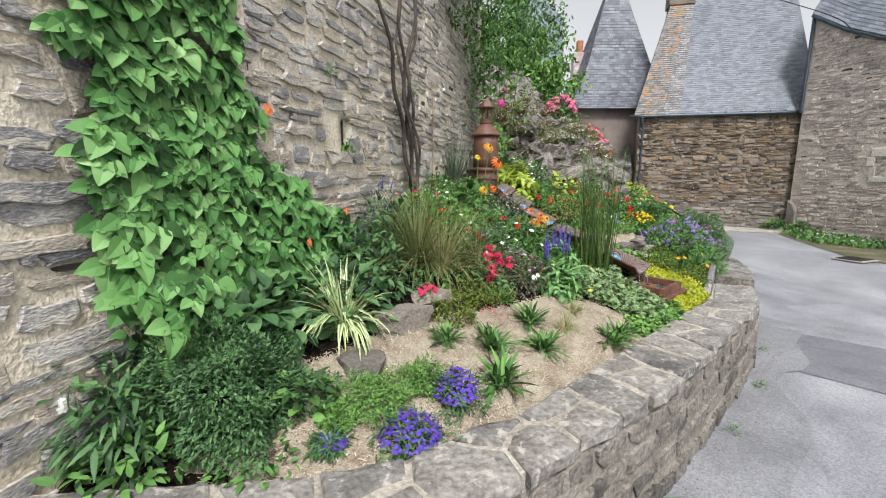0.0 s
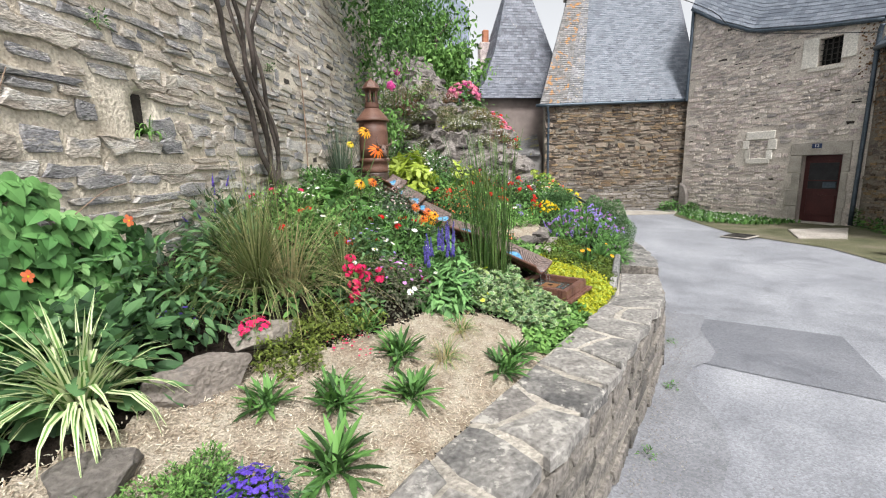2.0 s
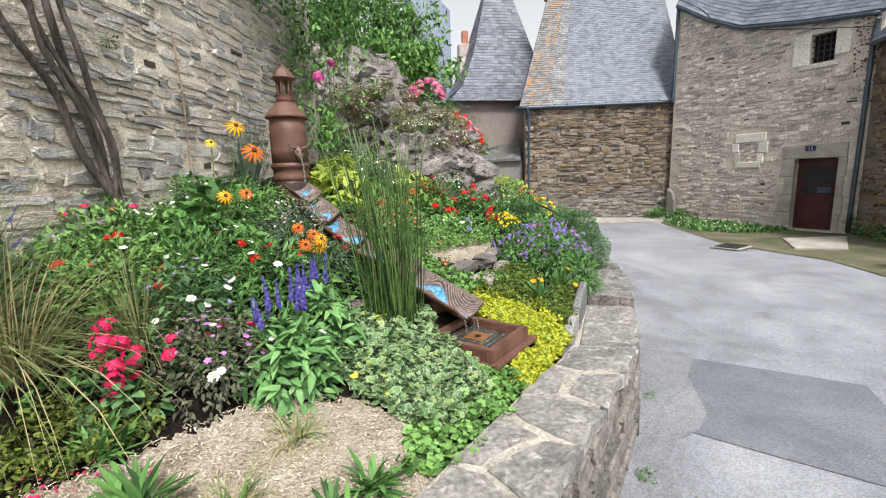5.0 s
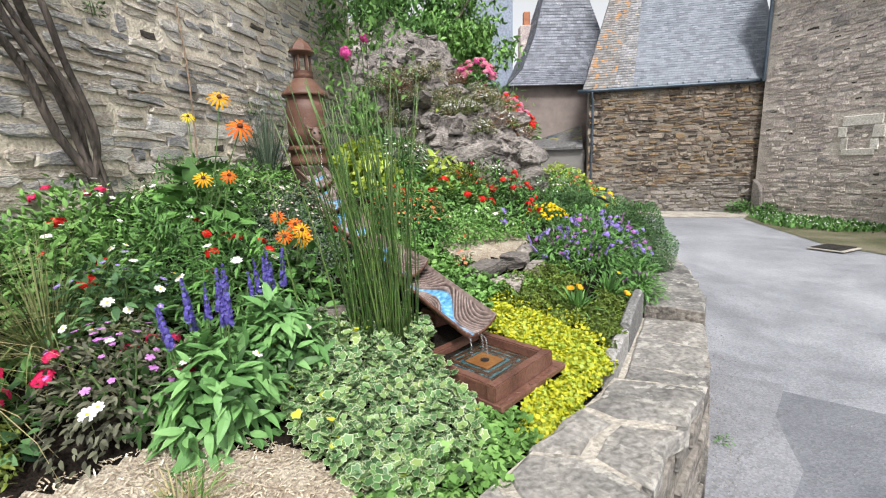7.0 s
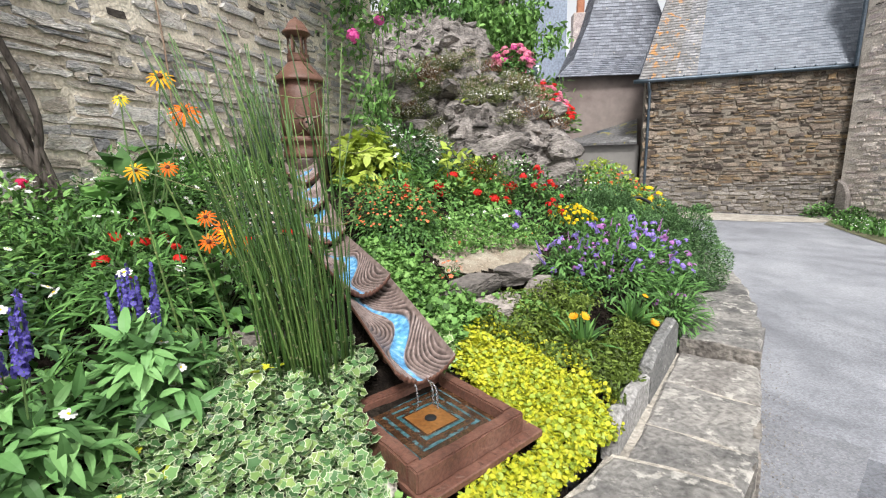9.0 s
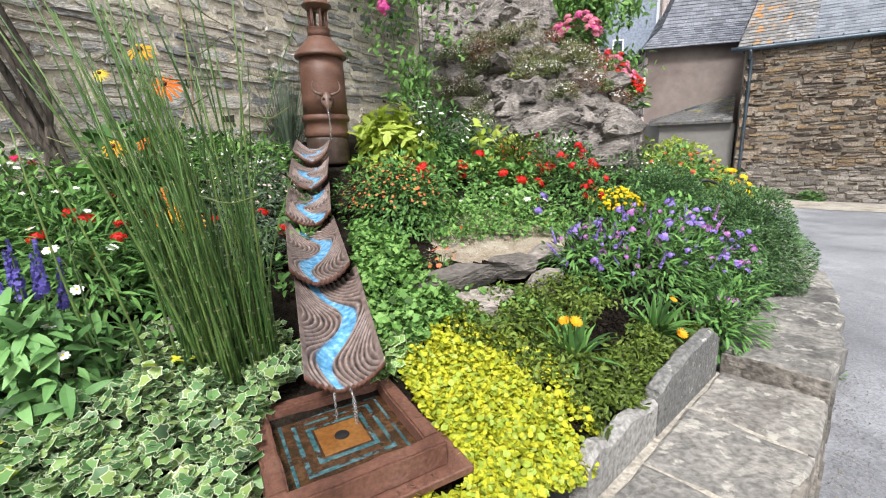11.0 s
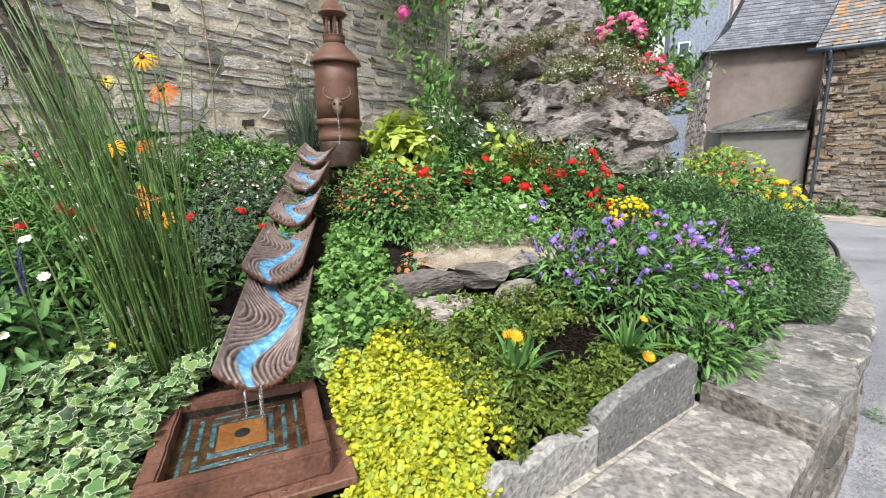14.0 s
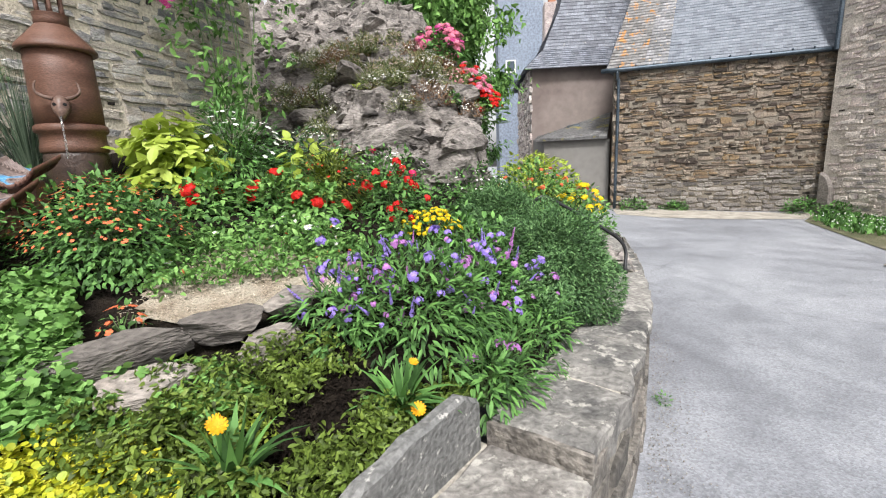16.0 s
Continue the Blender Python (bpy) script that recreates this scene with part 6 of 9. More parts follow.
part("shoulder", lp([(0.185, 2.185), (0.196, 2.19), (0.197, 2.205), (0.18, 2.235), (0.13, 2.30), (0.095, 2.35), (0.088, 2.36)]), M["terracotta_lamp"], lantern, "sloping conical shoulder", True)
part("neck", lp([(0.086, 2.35), (0.083, 2.40), (0.085, 2.43), (0.088, 2.435)]), M["terracotta_lamp"], lantern, "", True)
for i in range(6):
    a = i * math.pi / 3 + 0.3
    part("column", moved(lathe_bm([(0.012, 0), (0.010, 0.04), (0.010, 0.10), (0.013, 0.14)], 8), Matrix.Translation((0.062 * math.cos(a), 0.062 * math.sin(a), low(2.43) - zb))), M["terracotta_lamp"], lantern, smooth=True)
part("lintel_ring", lp([(0.085, 2.59), (0.088, 2.61), (0.108, 2.615), (0.110, 2.625), (0.098, 2.64)]), M["terracotta_lamp"], lantern, "", True)
part("cap", lathe_bm([(0.10, low(2.625) - zb), (0.08, low(2.675) - zb), (0.052, low(2.72) - zb), (0.02, low(2.745) - zb), (0.008, low(2.765) - zb)], 6), M["terracotta_lamp"], lantern, "faceted domed cap")
# bull skull on the drum
to_tray = Vector((0.54, -0.84, 0)).normalized()
sk = Matrix.Translation((to_tray.x * 0.163, to_tray.y * 0.152, 1.86 - zb)) @ Matrix.Rotation(math.atan2(to_tray.y, to_tray.x), 4, "Z") @ Matrix.Scale(0.84, 4)
bm = bmesh.new()
bmesh.ops.create_icosphere(bm, subdivisions=3, radius=1)
for v in bm.verts:
    x, y, z = v.co
    w = 0.052 if z > 0.1 else 0.052 * (0.45 + 0.55 * (z + 1) / 1.1)
    hollow = 0.014 * math.exp(-((abs(y) - 0.55) ** 2 + (z - 0.25) ** 2) / 0.06) * (x > 0)
    v.co = (0.045 * x + 0.02 + 0.03 * (1 - z) * 0.5 - hollow, w * y, 0.085 * z)
skull = part("skull", moved(bm, sk), M["skull"], lantern, "pale glazed bull skull spout", True)
for side in (-1, 1):
    hv, hf = tube_arrays(smooth_path([(0.03, side * 0.035, 0.06), (0.045, side * 0.085, 0.075), (0.05, side * 0.115, 0.105), (0.045, side * 0.112, 0.15), (0.045, side * 0.10, 0.17)], 5), np.linspace(0.014, 0.003, 21), 8)
    ho = put("horn", mesh_of("horn", hv, hf, M["skull"], smooth=True), skull)
    ho.data.transform(sk)
    ev, ef = tube_arrays(np.array([(0.055, side * 0.026, 0.022), (0.066, side * 0.028, 0.022)]), 0.011, 8)
    ho = put("eye_socket", mesh_of("eye_socket", ev, ef, M["hole"]), skull)
    ho.data.transform(sk)
wv, wf = tube_arrays(smooth_path([(0.07, 0, -0.05), (0.10, 0, -0.08), (0.115, 0.004, -0.2), (0.12, 0, -0.33)], 4), 0.006, 6)
jet = put("water_jet", mesh_of("water_jet", wv, wf, M["water"], smooth=True), lantern, "thin jet of water")
jet.data.transform(sk)


def trough(top, end, width, seed):
    """A curved stoneware channel with carved ridges and a blue glazed stream."""
    top, end = np.array(top), np.array(end)
    r = random.Random(seed)
    ph, amp = r.uniform(0, 6), 0.17
    al = end - top
    L = np.linalg.norm(al)
    al /= L
    side = np.cross(al, (0, 0, 1))
    side /= np.linalg.norm(side)
    up = np.cross(side, al)
    nu, nv = 130, 84
    pts, carve, stream = [], [], []
    for i in range(nu + 1):
        u = i / nu
        w = width * (0.95 + 0.08 * (1 - u))
        row = []
        for j in range(nv + 1):
            c = 2 * j / nv - 1
            mid = 0.46 * math.sin(7.6 * u + ph)
            d = abs(c - mid)
            half = 0.20 + 0.09 * math.sin(8 * u + 2 * ph)
            warp = 5.0 * noise.noise(Vector((u * 2.6, c * 1.6, seed * 3.1)))
            wave = math.sin(warp + 42 * (d - 0.10 * math.sin(7.6 * u + ph) * (1 if c > mid else -1)))
            st = min(1.0, max(0.0, (half - d) / 0.05 + 0.5))
            rim_k = min(1.0, max(0.0, (0.90 - abs(c)) / 0.04))
            z = 0.075 * c * c * (1 - 0.1 * u) + 0.0042 * wave * (1 - st) * rim_k - 0.005 * st
            row.append(top + al * L * u + side * c * w / 2 + up * z)
            carve.append(0.42 * (0.5 + 0.5 * wave) * rim_k + 0.26 * (1 - rim_k))
            stream.append(st)
        pts.append(row)
    pts = np.array(pts)
    v = np.concatenate([pts.reshape(-1, 3), (pts - up * 0.02).reshape(-1, 3)])
    c1, o = nv + 1, (nu + 1) * (nv + 1)
    f = [(i * c1 + j, (i + 1) * c1 + j, (i + 1) * c1 + j + 1, i * c1 + j + 1) for i in range(nu) for j in range(nv)]
    fm = [0] * (nu * nv)
    f += [(o + q[3], o + q[2], o + q[1], o + q[0]) for q in f[:nu * nv]]
    fm += [1] * (nu * nv)
    rim = [i * c1 for i in range(nu + 1)] + [nu * c1 + j for j in range(1, c1)] + [i * c1 + nv for i in range(nu - 1, -1, -1)] + [j for j in range(nv - 1, 0, -1)]
    for a2, b in zip(rim, rim[1:] + rim[:1]):
        f.append((a2, o + a2, o + b, b))
        fm.append(1)
    base = (top + end) / 2
    ch = thing("trough", "curved stoneware water trough with carved ridges and blue glaze", "trough", tuple(base - up * 0.02), "cascade of troughs")
    me = mesh_of("channel", v - (base - up * 0.02), f, [M["carved"], M["terracotta"]], fm, smooth=True)
    for key, vals in (("carve", carve), ("stream", stream)):
        me.attributes.new(key, "FLOAT", "POINT").data.foreach_set("value", np.array(vals + vals, dtype=np.float32))
    put("channel", me, ch, "wavy ridged channel with a blue stream")
    ground_z = bz(base[0], base[1])
    hgt = max(0.03, base[2] - 0.03 - ground_z)
    part("support", moved(box_bm(0.13, 0.11, hgt + 0.008, 0.008), Matrix.Translation((0, 0, -hgt - 0.015)) @ Matrix.Rotation(math.atan2(al[1], al[0]), 4, "Z")), M["terracotta"], ch, "clay block under the channel")
    return ch


for seed, (a, b, w) in enumerate((
    ((1.43, 3.785, 0.99), (1.742, 3.312, 0.860), 0.225), ((1.10, 4.24, 1.115), (1.46, 3.70, 1.035), 0.225), ((0.91, 4.575, 1.265), (1.13, 4.19, 1.165), 0.22),
    ((0.76, 4.87, 1.41), (0.93, 4.54, 1.315), 0.22), ((0.64, 5.13, 1.53), (0.78, 4.84, 1.46), 0.22),
)):
    trough(a, b, w, seed + 3)

ftray = Vector((1.766, 3.224, 0))
fang = math.atan2(0.697, 0.717)
basin = thing("fountain_basin", "square brown stoneware basin with glazed rings and a drain hole", "basin", (ftray.x, ftray.y, 0.712))
T = Matrix.Rotation(fang, 4, "Z")
part("base_plate", moved(box_bm(0.455, 0.445, 0.022, 0.003), T @ Matrix.Translation((0.025, -0.010, 0.006))), M["terracotta"], basin, "flat stoneware plate with stamped marks")
part("bedding_slab", moved(box_bm(0.38, 0.38, 0.09, 0.004), T @ Matrix.Translation((0.0, 0.02, -0.085))), M["terracotta_dark"], basin, "dark slab under the plate")
rb_ = random.Random(4)
for i in range(26):
    edge = rb_.choice((0, 1))
    p = Vector((rb_.uniform(-0.15, 0.2), -0.216, 0.027)) if edge else Vector((0.228 + rb_.uniform(-0.01, 0.01), rb_.uniform(-0.2, 0.2), 0.027))
    part("stamp_mark", moved(box_bm(rb_.uniform(0.012, 0.024), 0.005, 0.003, 0.001), T @ Matrix.Translation(p) @ Matrix.Rotation(rb_.uniform(0, 3), 4, "Z")), M["terracotta_lamp"], basin)
S, R_, HT = 0.40, 0.042, 0.066


def worn_bar(w, d, h, seed):
    """A hand-cut clay bar with uneven faces and soft, chipped edges."""
    bm = box_bm(w, d, h, 0.005, segs=2)
    bmesh.ops.subdivide_edges(bm, edges=[e for e in bm.edges if e.calc_length() > 0.1], cuts=14, use_grid_fill=True)
    for v in bm.verts:
        q = v.co * 22 + Vector((seed * 7, 0, 0))
        v.co += Vector((0.4 * noise.noise(q + Vector((9, 0, 0))), noise.noise(q), 0.7 * noise.noise(q + Vector((0, 5, 0))))) * 0.0032
    return bm


for k in range(4):
    m = T @ Matrix.Rotation(k * math.pi / 2, 4, "Z") @ Matrix.Translation((0, -(S - R_) / 2, 0.027))
    part("rim", moved(worn_bar(S - R_ + (R_ if k % 2 == 0 else -R_), R_, HT, k), m), M["terracotta"], basin, "thick stoneware rim")
FZ = 0.056
part("floor", moved(box_bm(S - 2 * R_, S - 2 * R_, FZ - 0.027, 0.0), T @ Matrix.Translation((0, 0, 0.027))), M["wet_brown"], basin, "wet dark basin floor")
for k, (half, mat_k) in enumerate(((0.138, "ring_glaze"), (0.130, "wet_brown"), (0.108, "ring_glaze"), (0.097, "wet_brown"), (0.076, "ring_glaze"), (0.064, "wet_brown"), (0.058, "ochre"))):
    part("glazed_ring", moved(box_bm(half * 2, half * 2, 0.003 + 0.0011 * k, 0.0005), T @ Matrix.Translation((0, 0, FZ - 0.001))), M[mat_k], basin)
part("drain_hole", moved(lathe_bm([(0.019, 0), (0.0185, 0.0015)], 20), T @ Matrix.Translation((0, 0, FZ + 0.009))), M["hole"], basin, "round drain hole", True)
for dx, dy in ((-0.02, 0.0), (0.03, 0.01), (0.045, -0.01)):
    wv, wf = tube_arrays(smooth_path([(1.715 + dx, 3.31 + dy, 0.86), (1.735 + dx, 3.29 + dy, 0.84), (1.74 + dx, 3.285 + dy, 0.765)], 4), np.linspace(0.0025, 0.004, 9), 6)
    tagged(put("water_trickle", mesh_of("water_trickle", wv, wf, M["water"], smooth=True)), "thin trickle of water falling into the basin", "water", "trickles")


# ---- loose stones of the bed ----
def boulder(label, x, y, size, turn=0.0, sink=0.35, seed=1, material="boulder", flat=0.0, lift=0.0, category="stone"):
    bm = bmesh.new()
    bmesh.ops.create_icosphere(bm, subdivisions=5, radius=1)
    r = random.Random(seed)
    cuts = [(Vector((r.gauss(0, 1), r.gauss(0, 1), r.gauss(0, 0.8))).normalized(), r.uniform(0.5, 0.8)) for _ in range(13)]
    cuts.append((Vector((0.05, -0.05, 1)).normalized(), 0.6 - flat))
    for v in bm.verts:
        p = v.co.copy()
        for n_, d in cuts:
            q = p.dot(n_)
            if q > d:
                p -= n_ * (q - d)
        n3 = noise.noise(p * 2.3 + Vector((seed, 0, 0))) * 0.06 + (noise.noise(Vector((p.x * 2, p.y * 2, p.z * 11 + seed))) * 0.05 if material == "ledge" else 0) + noise.noise(p * 8 + Vector((seed, 3, 0))) * 0.025
        p += p.normalized() * n3
        v.co = (p.x * size[0] / 2, p.y * size[1] / 2, p.z * size[2] / 2)
    z = bz(x, y) + size[2] * (0.5 - sink) + lift
    bmesh.ops.transform(bm, matrix=Matrix.Rotation(radians(turn), 4, "Z"), verts=bm.verts)
    ob = part("boulder", bm, M[material], None, "")
    ob.location = (x, y, z)
    return tagged(ob, label, category)


boulder("large grey fieldstone lying at the edge of the mulch", -0.17, 1.92, (0.42, 0.24, 0.27), 42, 0.38, 3)
boulder("flat grey fieldstone lying at the edge of the mulch", -0.31, 1.53, (0.34, 0.22, 0.2), 48, 0.45, 5, flat=0.05)
boulder("buff fieldstone half hidden by bronze groundcover", -0.02, 2.26, (0.34, 0.22, 0.2), 45, 0.35, 8, flat=0.1)
boulder("small fieldstone under the climbing vine", -0.62, 1.42, (0.2, 0.15, 0.13), 30, 0.35, 12)
def ledge_stone(label, x, y, size, turn, k, lift=0.0, tip=0.0):
    v, f = CRAGS[k]
    m = np.array(Euler((tip, 0.0, radians(turn))).to_matrix() @ Matrix.Diagonal((size[0] / 1.35, size[1] / 1.6, size[2] / 1.5)))
    ob = put("ledge_stone", mesh_of("ledge_stone", v @ m.T, f, M["ledge"]))
    ob.location = (x, y, bz(x, y) + 0.22 * size[2] + lift)
    return tagged(ob, label, "stone", "low bed edging")


ledge_stone("long flat schist stone of the low bed edging", 1.90, 4.09, (0.36, 0.22, 0.17), 48, 1, 0.02, 0.08)
ledge_stone("grey flat schist stone of the low bed edging", 2.10, 4.30, (0.30, 0.20, 0.16), 54, 2, 0.03, 0.05)
ledge_stone("brown schist stone of the low bed edging", 2.22, 4.46, (0.25, 0.17, 0.13), 38, 4, 0.05)
ledge_stone("broad schist stone under the low bed edging", 2.04, 4.02, (0.38, 0.18, 0.17), 50, 5, -0.01)
ledge_stone("dark schist stone of the low bed edging", 2.24, 4.28, (0.28, 0.16, 0.15), 46, 7, 0.0)
boulder("pale flat stone beside the ivy", 1.655, 2.945, (0.15, 0.10, 0.10), 60, 0.2, 29, "white_stone", flat=0.2, lift=0.01)
boulder("grey stone at the foot of the reeds", 1.08, 3.42, (0.34, 0.12, 0.12), 15, 0.3, 30)

# ---- plants ----
HEADS = {}


def head(shape_name, shape, petal, eye):
    key = (shape_name, petal, eye)
    if key not in HEADS:
        HEADS[key] = mesh_of("flower", shape[0], shape[1], [M[petal], M[eye]], shape[2])
    return HEADS[key]


def cluster(n, r, shape=FLORET, size=0.35, flat=0.6):
    """A flower head of many florets, radius 1."""
    d = rand_unit(n)
    d[:, 2] = np.abs(d[:, 2])
    p = d * np.array([1, 1, flat]) * (1 - 0.3 * rng.random(n)[:, None])
    return merge_shape(shape, p, facing(d + 0.25 * rand_unit(n), rng.uniform(0, 6, n)), np.full(n, size))


CLUSTER = cluster(22, 1)
CLUSTER_LOOSE = cluster(11, 1, size=0.42, flat=1.0)


def spike_shape(n=66, taper=0.75):
    """An upright flower spike, height 1."""
    rows = n // 6
    lev = np.repeat(np.linspace(0.0, 0.95, rows), 6)
    t = np.clip(lev + 0.018 * rng.normal(size=len(lev)), 0, 1)
    a = rng.uniform(0, 2 * math.pi, len(t))
    r = 0.075 * (1 - taper * t) * rng.uniform(0.6, 1.25, len(t))
    p = np.stack([r * np.cos(a), r * np.sin(a), t], -1)
    d = np.stack([np.cos(a), np.sin(a), rng.uniform(-0.3, 0.8, len(t))], -1)
    v, f, m = merge_shape(FLORET, p, facing(d, rng.uniform(0, 6, len(t))), 0.06 * (1.2 - 0.65 * t))
    sv, sf = tube_arrays(np.array([(0, 0, -0.7), (0, 0, 0.5), (0, 0, 0.95)]), [0.016, 0.016, 0.006], 5)
    o = len(v)
    return np.concatenate([v, sv]), f + [tuple(i + o for i in q) for q in sf], m + [1] * len(sf)


SPIKE = spike_shape()


def flower_parts(plant, heads, positions, normals, size, jitter=0.25):
    for p, nrm in zip(positions, normals):
        me = heads[rng.integers(len(heads))]
        q = Vector((0, 0, 1)).rotation_difference(Vector(nrm).normalized()).to_matrix().to_4x4()
        put("flower", me, plant, at=Matrix.Translation(Vector(p)) @ q @ Matrix.Rotation(rng.uniform(0, 6.3), 4, "Z") @ Matrix.Scale(size * (1 + jitter * rng.uniform(-1, 1)), 4))


def flower_mass(plant, shape, mats, positions, normals, size, name="blossom", label=""):
    n = len(positions)
    v, f, m = merge_shape(shape, np.asarray(positions), facing(np.asarray(normals), rng.uniform(0, 6, n)), size * rng.uniform(0.6, 1.2, n))
    put(name, mesh_of(name, v, f, [M[k] for k in mats], m), plant, label, "stuff")


def dome_points(n, rx, ry, h, lo=0.35, over=1.05):
    d = rand_unit(n)
    d[:, 2] = lo + (1 - lo) * rng.random(n)
    k = np.sqrt(np.maximum(0.0, 1 - d[:, 2] ** 2))
    a = rng.uniform(0, 2 * math.pi, n)
    d = np.stack([k * np.cos(a), k * np.sin(a), d[:, 2]], -1)
    return d * np.array([rx, ry, h]) * over * rng.uniform(0.9, 1.08, (n, 1)), d + np.array([0, 0, 0.5])


def shrub(name, label, category, x, y, r, h, n, shape, size, material, ry=None, flowers=(), lift=0.0, stems=14, z=None, group="", **kw):
    """A leafy plant; flowers: tuples of (shape name, shape, petal, eye, size, count, separate)."""
    ry = ry or r
    z0 = (bz(x, y) if z is None else z) + lift
    pl = thing(name, label, category, (x, y, z0), group)
    v, f, m = dome(n, r, ry, h, shape, size, **kw)
    v[:, 2] = np.maximum(v[:, 2], -0.02 + (0 if z is not None else 0.29 * (-0.699 * v[:, 0] + 0.715 * v[:, 1])) * 0.9)
    put("foliage", mesh_of("foliage", v, f, [M[k] for k in (material if isinstance(material, tuple) else (material,))], m if isinstance(material, tuple) else None), pl)
    if stems:
        p, _ = dome_points(stems, r, ry, h, 0.2, 0.9)
        sv, sf = stalks(np.zeros((stems, 3)) + rng.normal(size=(stems, 3)) * np.array([0.15 * r, 0.15 * r, 0]) - np.array([0, 0, 0.02]), p, 0.003 + 0.006 * r)
        put("branching", mesh_of("branching", sv, sf, M["stem"]), pl, "", "stuff")
    for sname, fshape, petal, eye, fsize, count, apart in flowers:
        p, nrm = dome_points(count, r, ry, h, 0.3)
        if apart:
            flower_parts(pl, [head(sname, fshape, petal, eye)], p, nrm, fsize)
        else:
            flower_mass(pl, fshape, (petal, eye), p, nrm, fsize, "blossom")
    return pl


def carpet(name, label, category, poly, n, shape, size, mats, height, tilt=0.5, flowers=(), single=()):
    p = np.array(poly)
    x, y = rng.uniform(p[:, 0].min(), p[:, 0].max(), n * 4), rng.uniform(p[:, 1].min(), p[:, 1].max(), n * 4)
    wob = np.array([noise.noise(Vector((a * 6, b * 6, 3))) for a, b in zip(x, y)])
    ok = inside(x + 0.06 * wob, y - 0.06 * wob, poly)
    along = np.clip(((x - 1.725) * -1.125 + (y - 3.30) * 2.1) / 5.676, 0, 0.9)
    ok &= np.hypot(x - 1.725 + 1.125 * along, y - 3.30 - 2.1 * along) > 0.085
    x, y, wob = x[ok][:n], y[ok][:n], wob[ok][:n]
    n = len(x)
    hill = height * (0.75 + 0.6 * np.array([noise.noise(Vector((a * 11, b * 11, 8))) for a, b in zip(x, y)]))
    z = bed_z(x, y) + np.maximum(0.004, hill * rng.random(n) ** 0.5)
    cx, cy = p[:, 0].mean(), p[:, 1].mean()
    z0 = bz(cx, cy)
    pos = np.stack([x - cx, y - cy, z - z0], -1)
    nrm = np.tile([[0, 0, 1.0]], (n, 1)) + tilt * rand_unit(n)
    turns, sizes = facing(nrm, rng.uniform(0, 6.3, n)), size * rng.uniform(0.55, 1.25, n)
    pl = thing(name, label, category, (cx, cy, z0))
    rest = np.arange(n)
    if single:
        tops = np.argsort(-(z - bed_z(x, y)) / hill - 0.4 * rng.random(n))
        rest = tops[300:]
        one = mesh_of("leaf", shape[0], shape[1], [M[k] for k in single], shape[2])
        for k in tops[:300]:
            put("leaf", one, pl, at=Matrix.Translation(Vector(pos[k])) @ Matrix(turns[k].tolist()).to_4x4() @ Matrix.Scale(float(sizes[k]), 4))
    v, f, m = merge_shape(shape, pos[rest], turns[rest], sizes[rest])
    put("foliage", mesh_of("foliage", v, f, [M[k] for k in mats], m if len(mats) > 1 else None), pl, "", "stuff")
    for fshape, petal, eye, fsize, count in flowers:
        i = rng.integers(0, n, count)
        flower_mass(pl, fshape, (petal, eye), pos[i] + np.array([0, 0, fsize * 0.8]), nrm[i], fsize)
    return pl


def tuft(name, label, category, x, y, n, length, spread, width, material, base_r=0.02, arch=1.0, stiff=0.5, lean=(0, 0), group="", z=None, margin=None):
    pl = thing(name, label, category, (x, y, bz(x, y) if z is None else z), group)
    v, f, m = blades(n, length, spread, width, base_r, arch, lean=lean, stiff=stiff)
    if margin:
        for k in range(n):
            q = v[k * 12:(k + 1) * 12]
            put("leaf", mesh_of("leaf", q, [(2 * i, 2 * i + 1, 2 * i + 3, 2 * i + 2) for i in range(5)], M[material]), pl)
    else:
        own = 300 if n >= 600 else 0
        for k in range(own):
            put("blade", mesh_of("blade", v[k * 12:(k + 1) * 12], [(2 * i, 2 * i + 1, 2 * i + 3, 2 * i + 2) for i in range(5)], M[material]), pl)
        put("foliage", mesh_of("foliage", v[own * 12:], f[:len(f) - own * 5], M[material]), pl, "", "stuff" if own else "")
    if margin:
        k = v.reshape(n, 6, 2, 3)
        mid = k.mean(axis=2)
        face = np.cross(k[:, :, 1] - k[:, :, 0], np.gradient(mid, axis=1))
        face /= np.maximum(np.linalg.norm(face, axis=2, keepdims=True), 1e-9)
        stripe = mid[:, :, None] + (k - mid[:, :, None]) * 0.32
        for side in (0.0015, -0.0015):
            put("blade_stripe", mesh_of("blade_stripe", (stripe + face[:, :, None] * side).reshape(-1, 3), f, M[margin]), pl, "green stripe along each blade")
    return pl


# climbing vine on the wall
VINE_POLY = [(2.62, 2.9), (3.05, 3.0), (3.27, 2.5), (3.34, 2.14), (3.39, 1.85), (3.76, 1.60), (4.30, 1.33), (4.05, 1.15), (3.6, 0.85), (3.3, 0.62), (2.7, 0.75), (2.62, 1.0), (2.56, 1.25), (2.64, 1.4), (2.60, 1.75)]
n = 1650
su, sv_ = rng.uniform(2.35, 4.35, n * 4), rng.uniform(0.6, 3.1, n * 4)
jag = np.array([noise.noise(Vector((a * 4, b * 4, 0))) for a, b in zip(su, sv_)]) * 0.12
ok = inside(su + jag, sv_ + jag, VINE_POLY)
su, sv_ = su[ok][:n], sv_[ok][:n]
thick = 0.08 + 0.27 * np.clip((2.0 - sv_) / 1.0, 0.1, 1.0) * (0.7 + 0.6 * np.array([noise.noise(Vector((a * 3, b * 3, 5))) for a, b in zip(su, sv_)]))
off = thick * rng.random(len(su)) ** 0.45
pos = np.array([on_wall(a, b, c) for a, b, c in zip(su, sv_, off)])
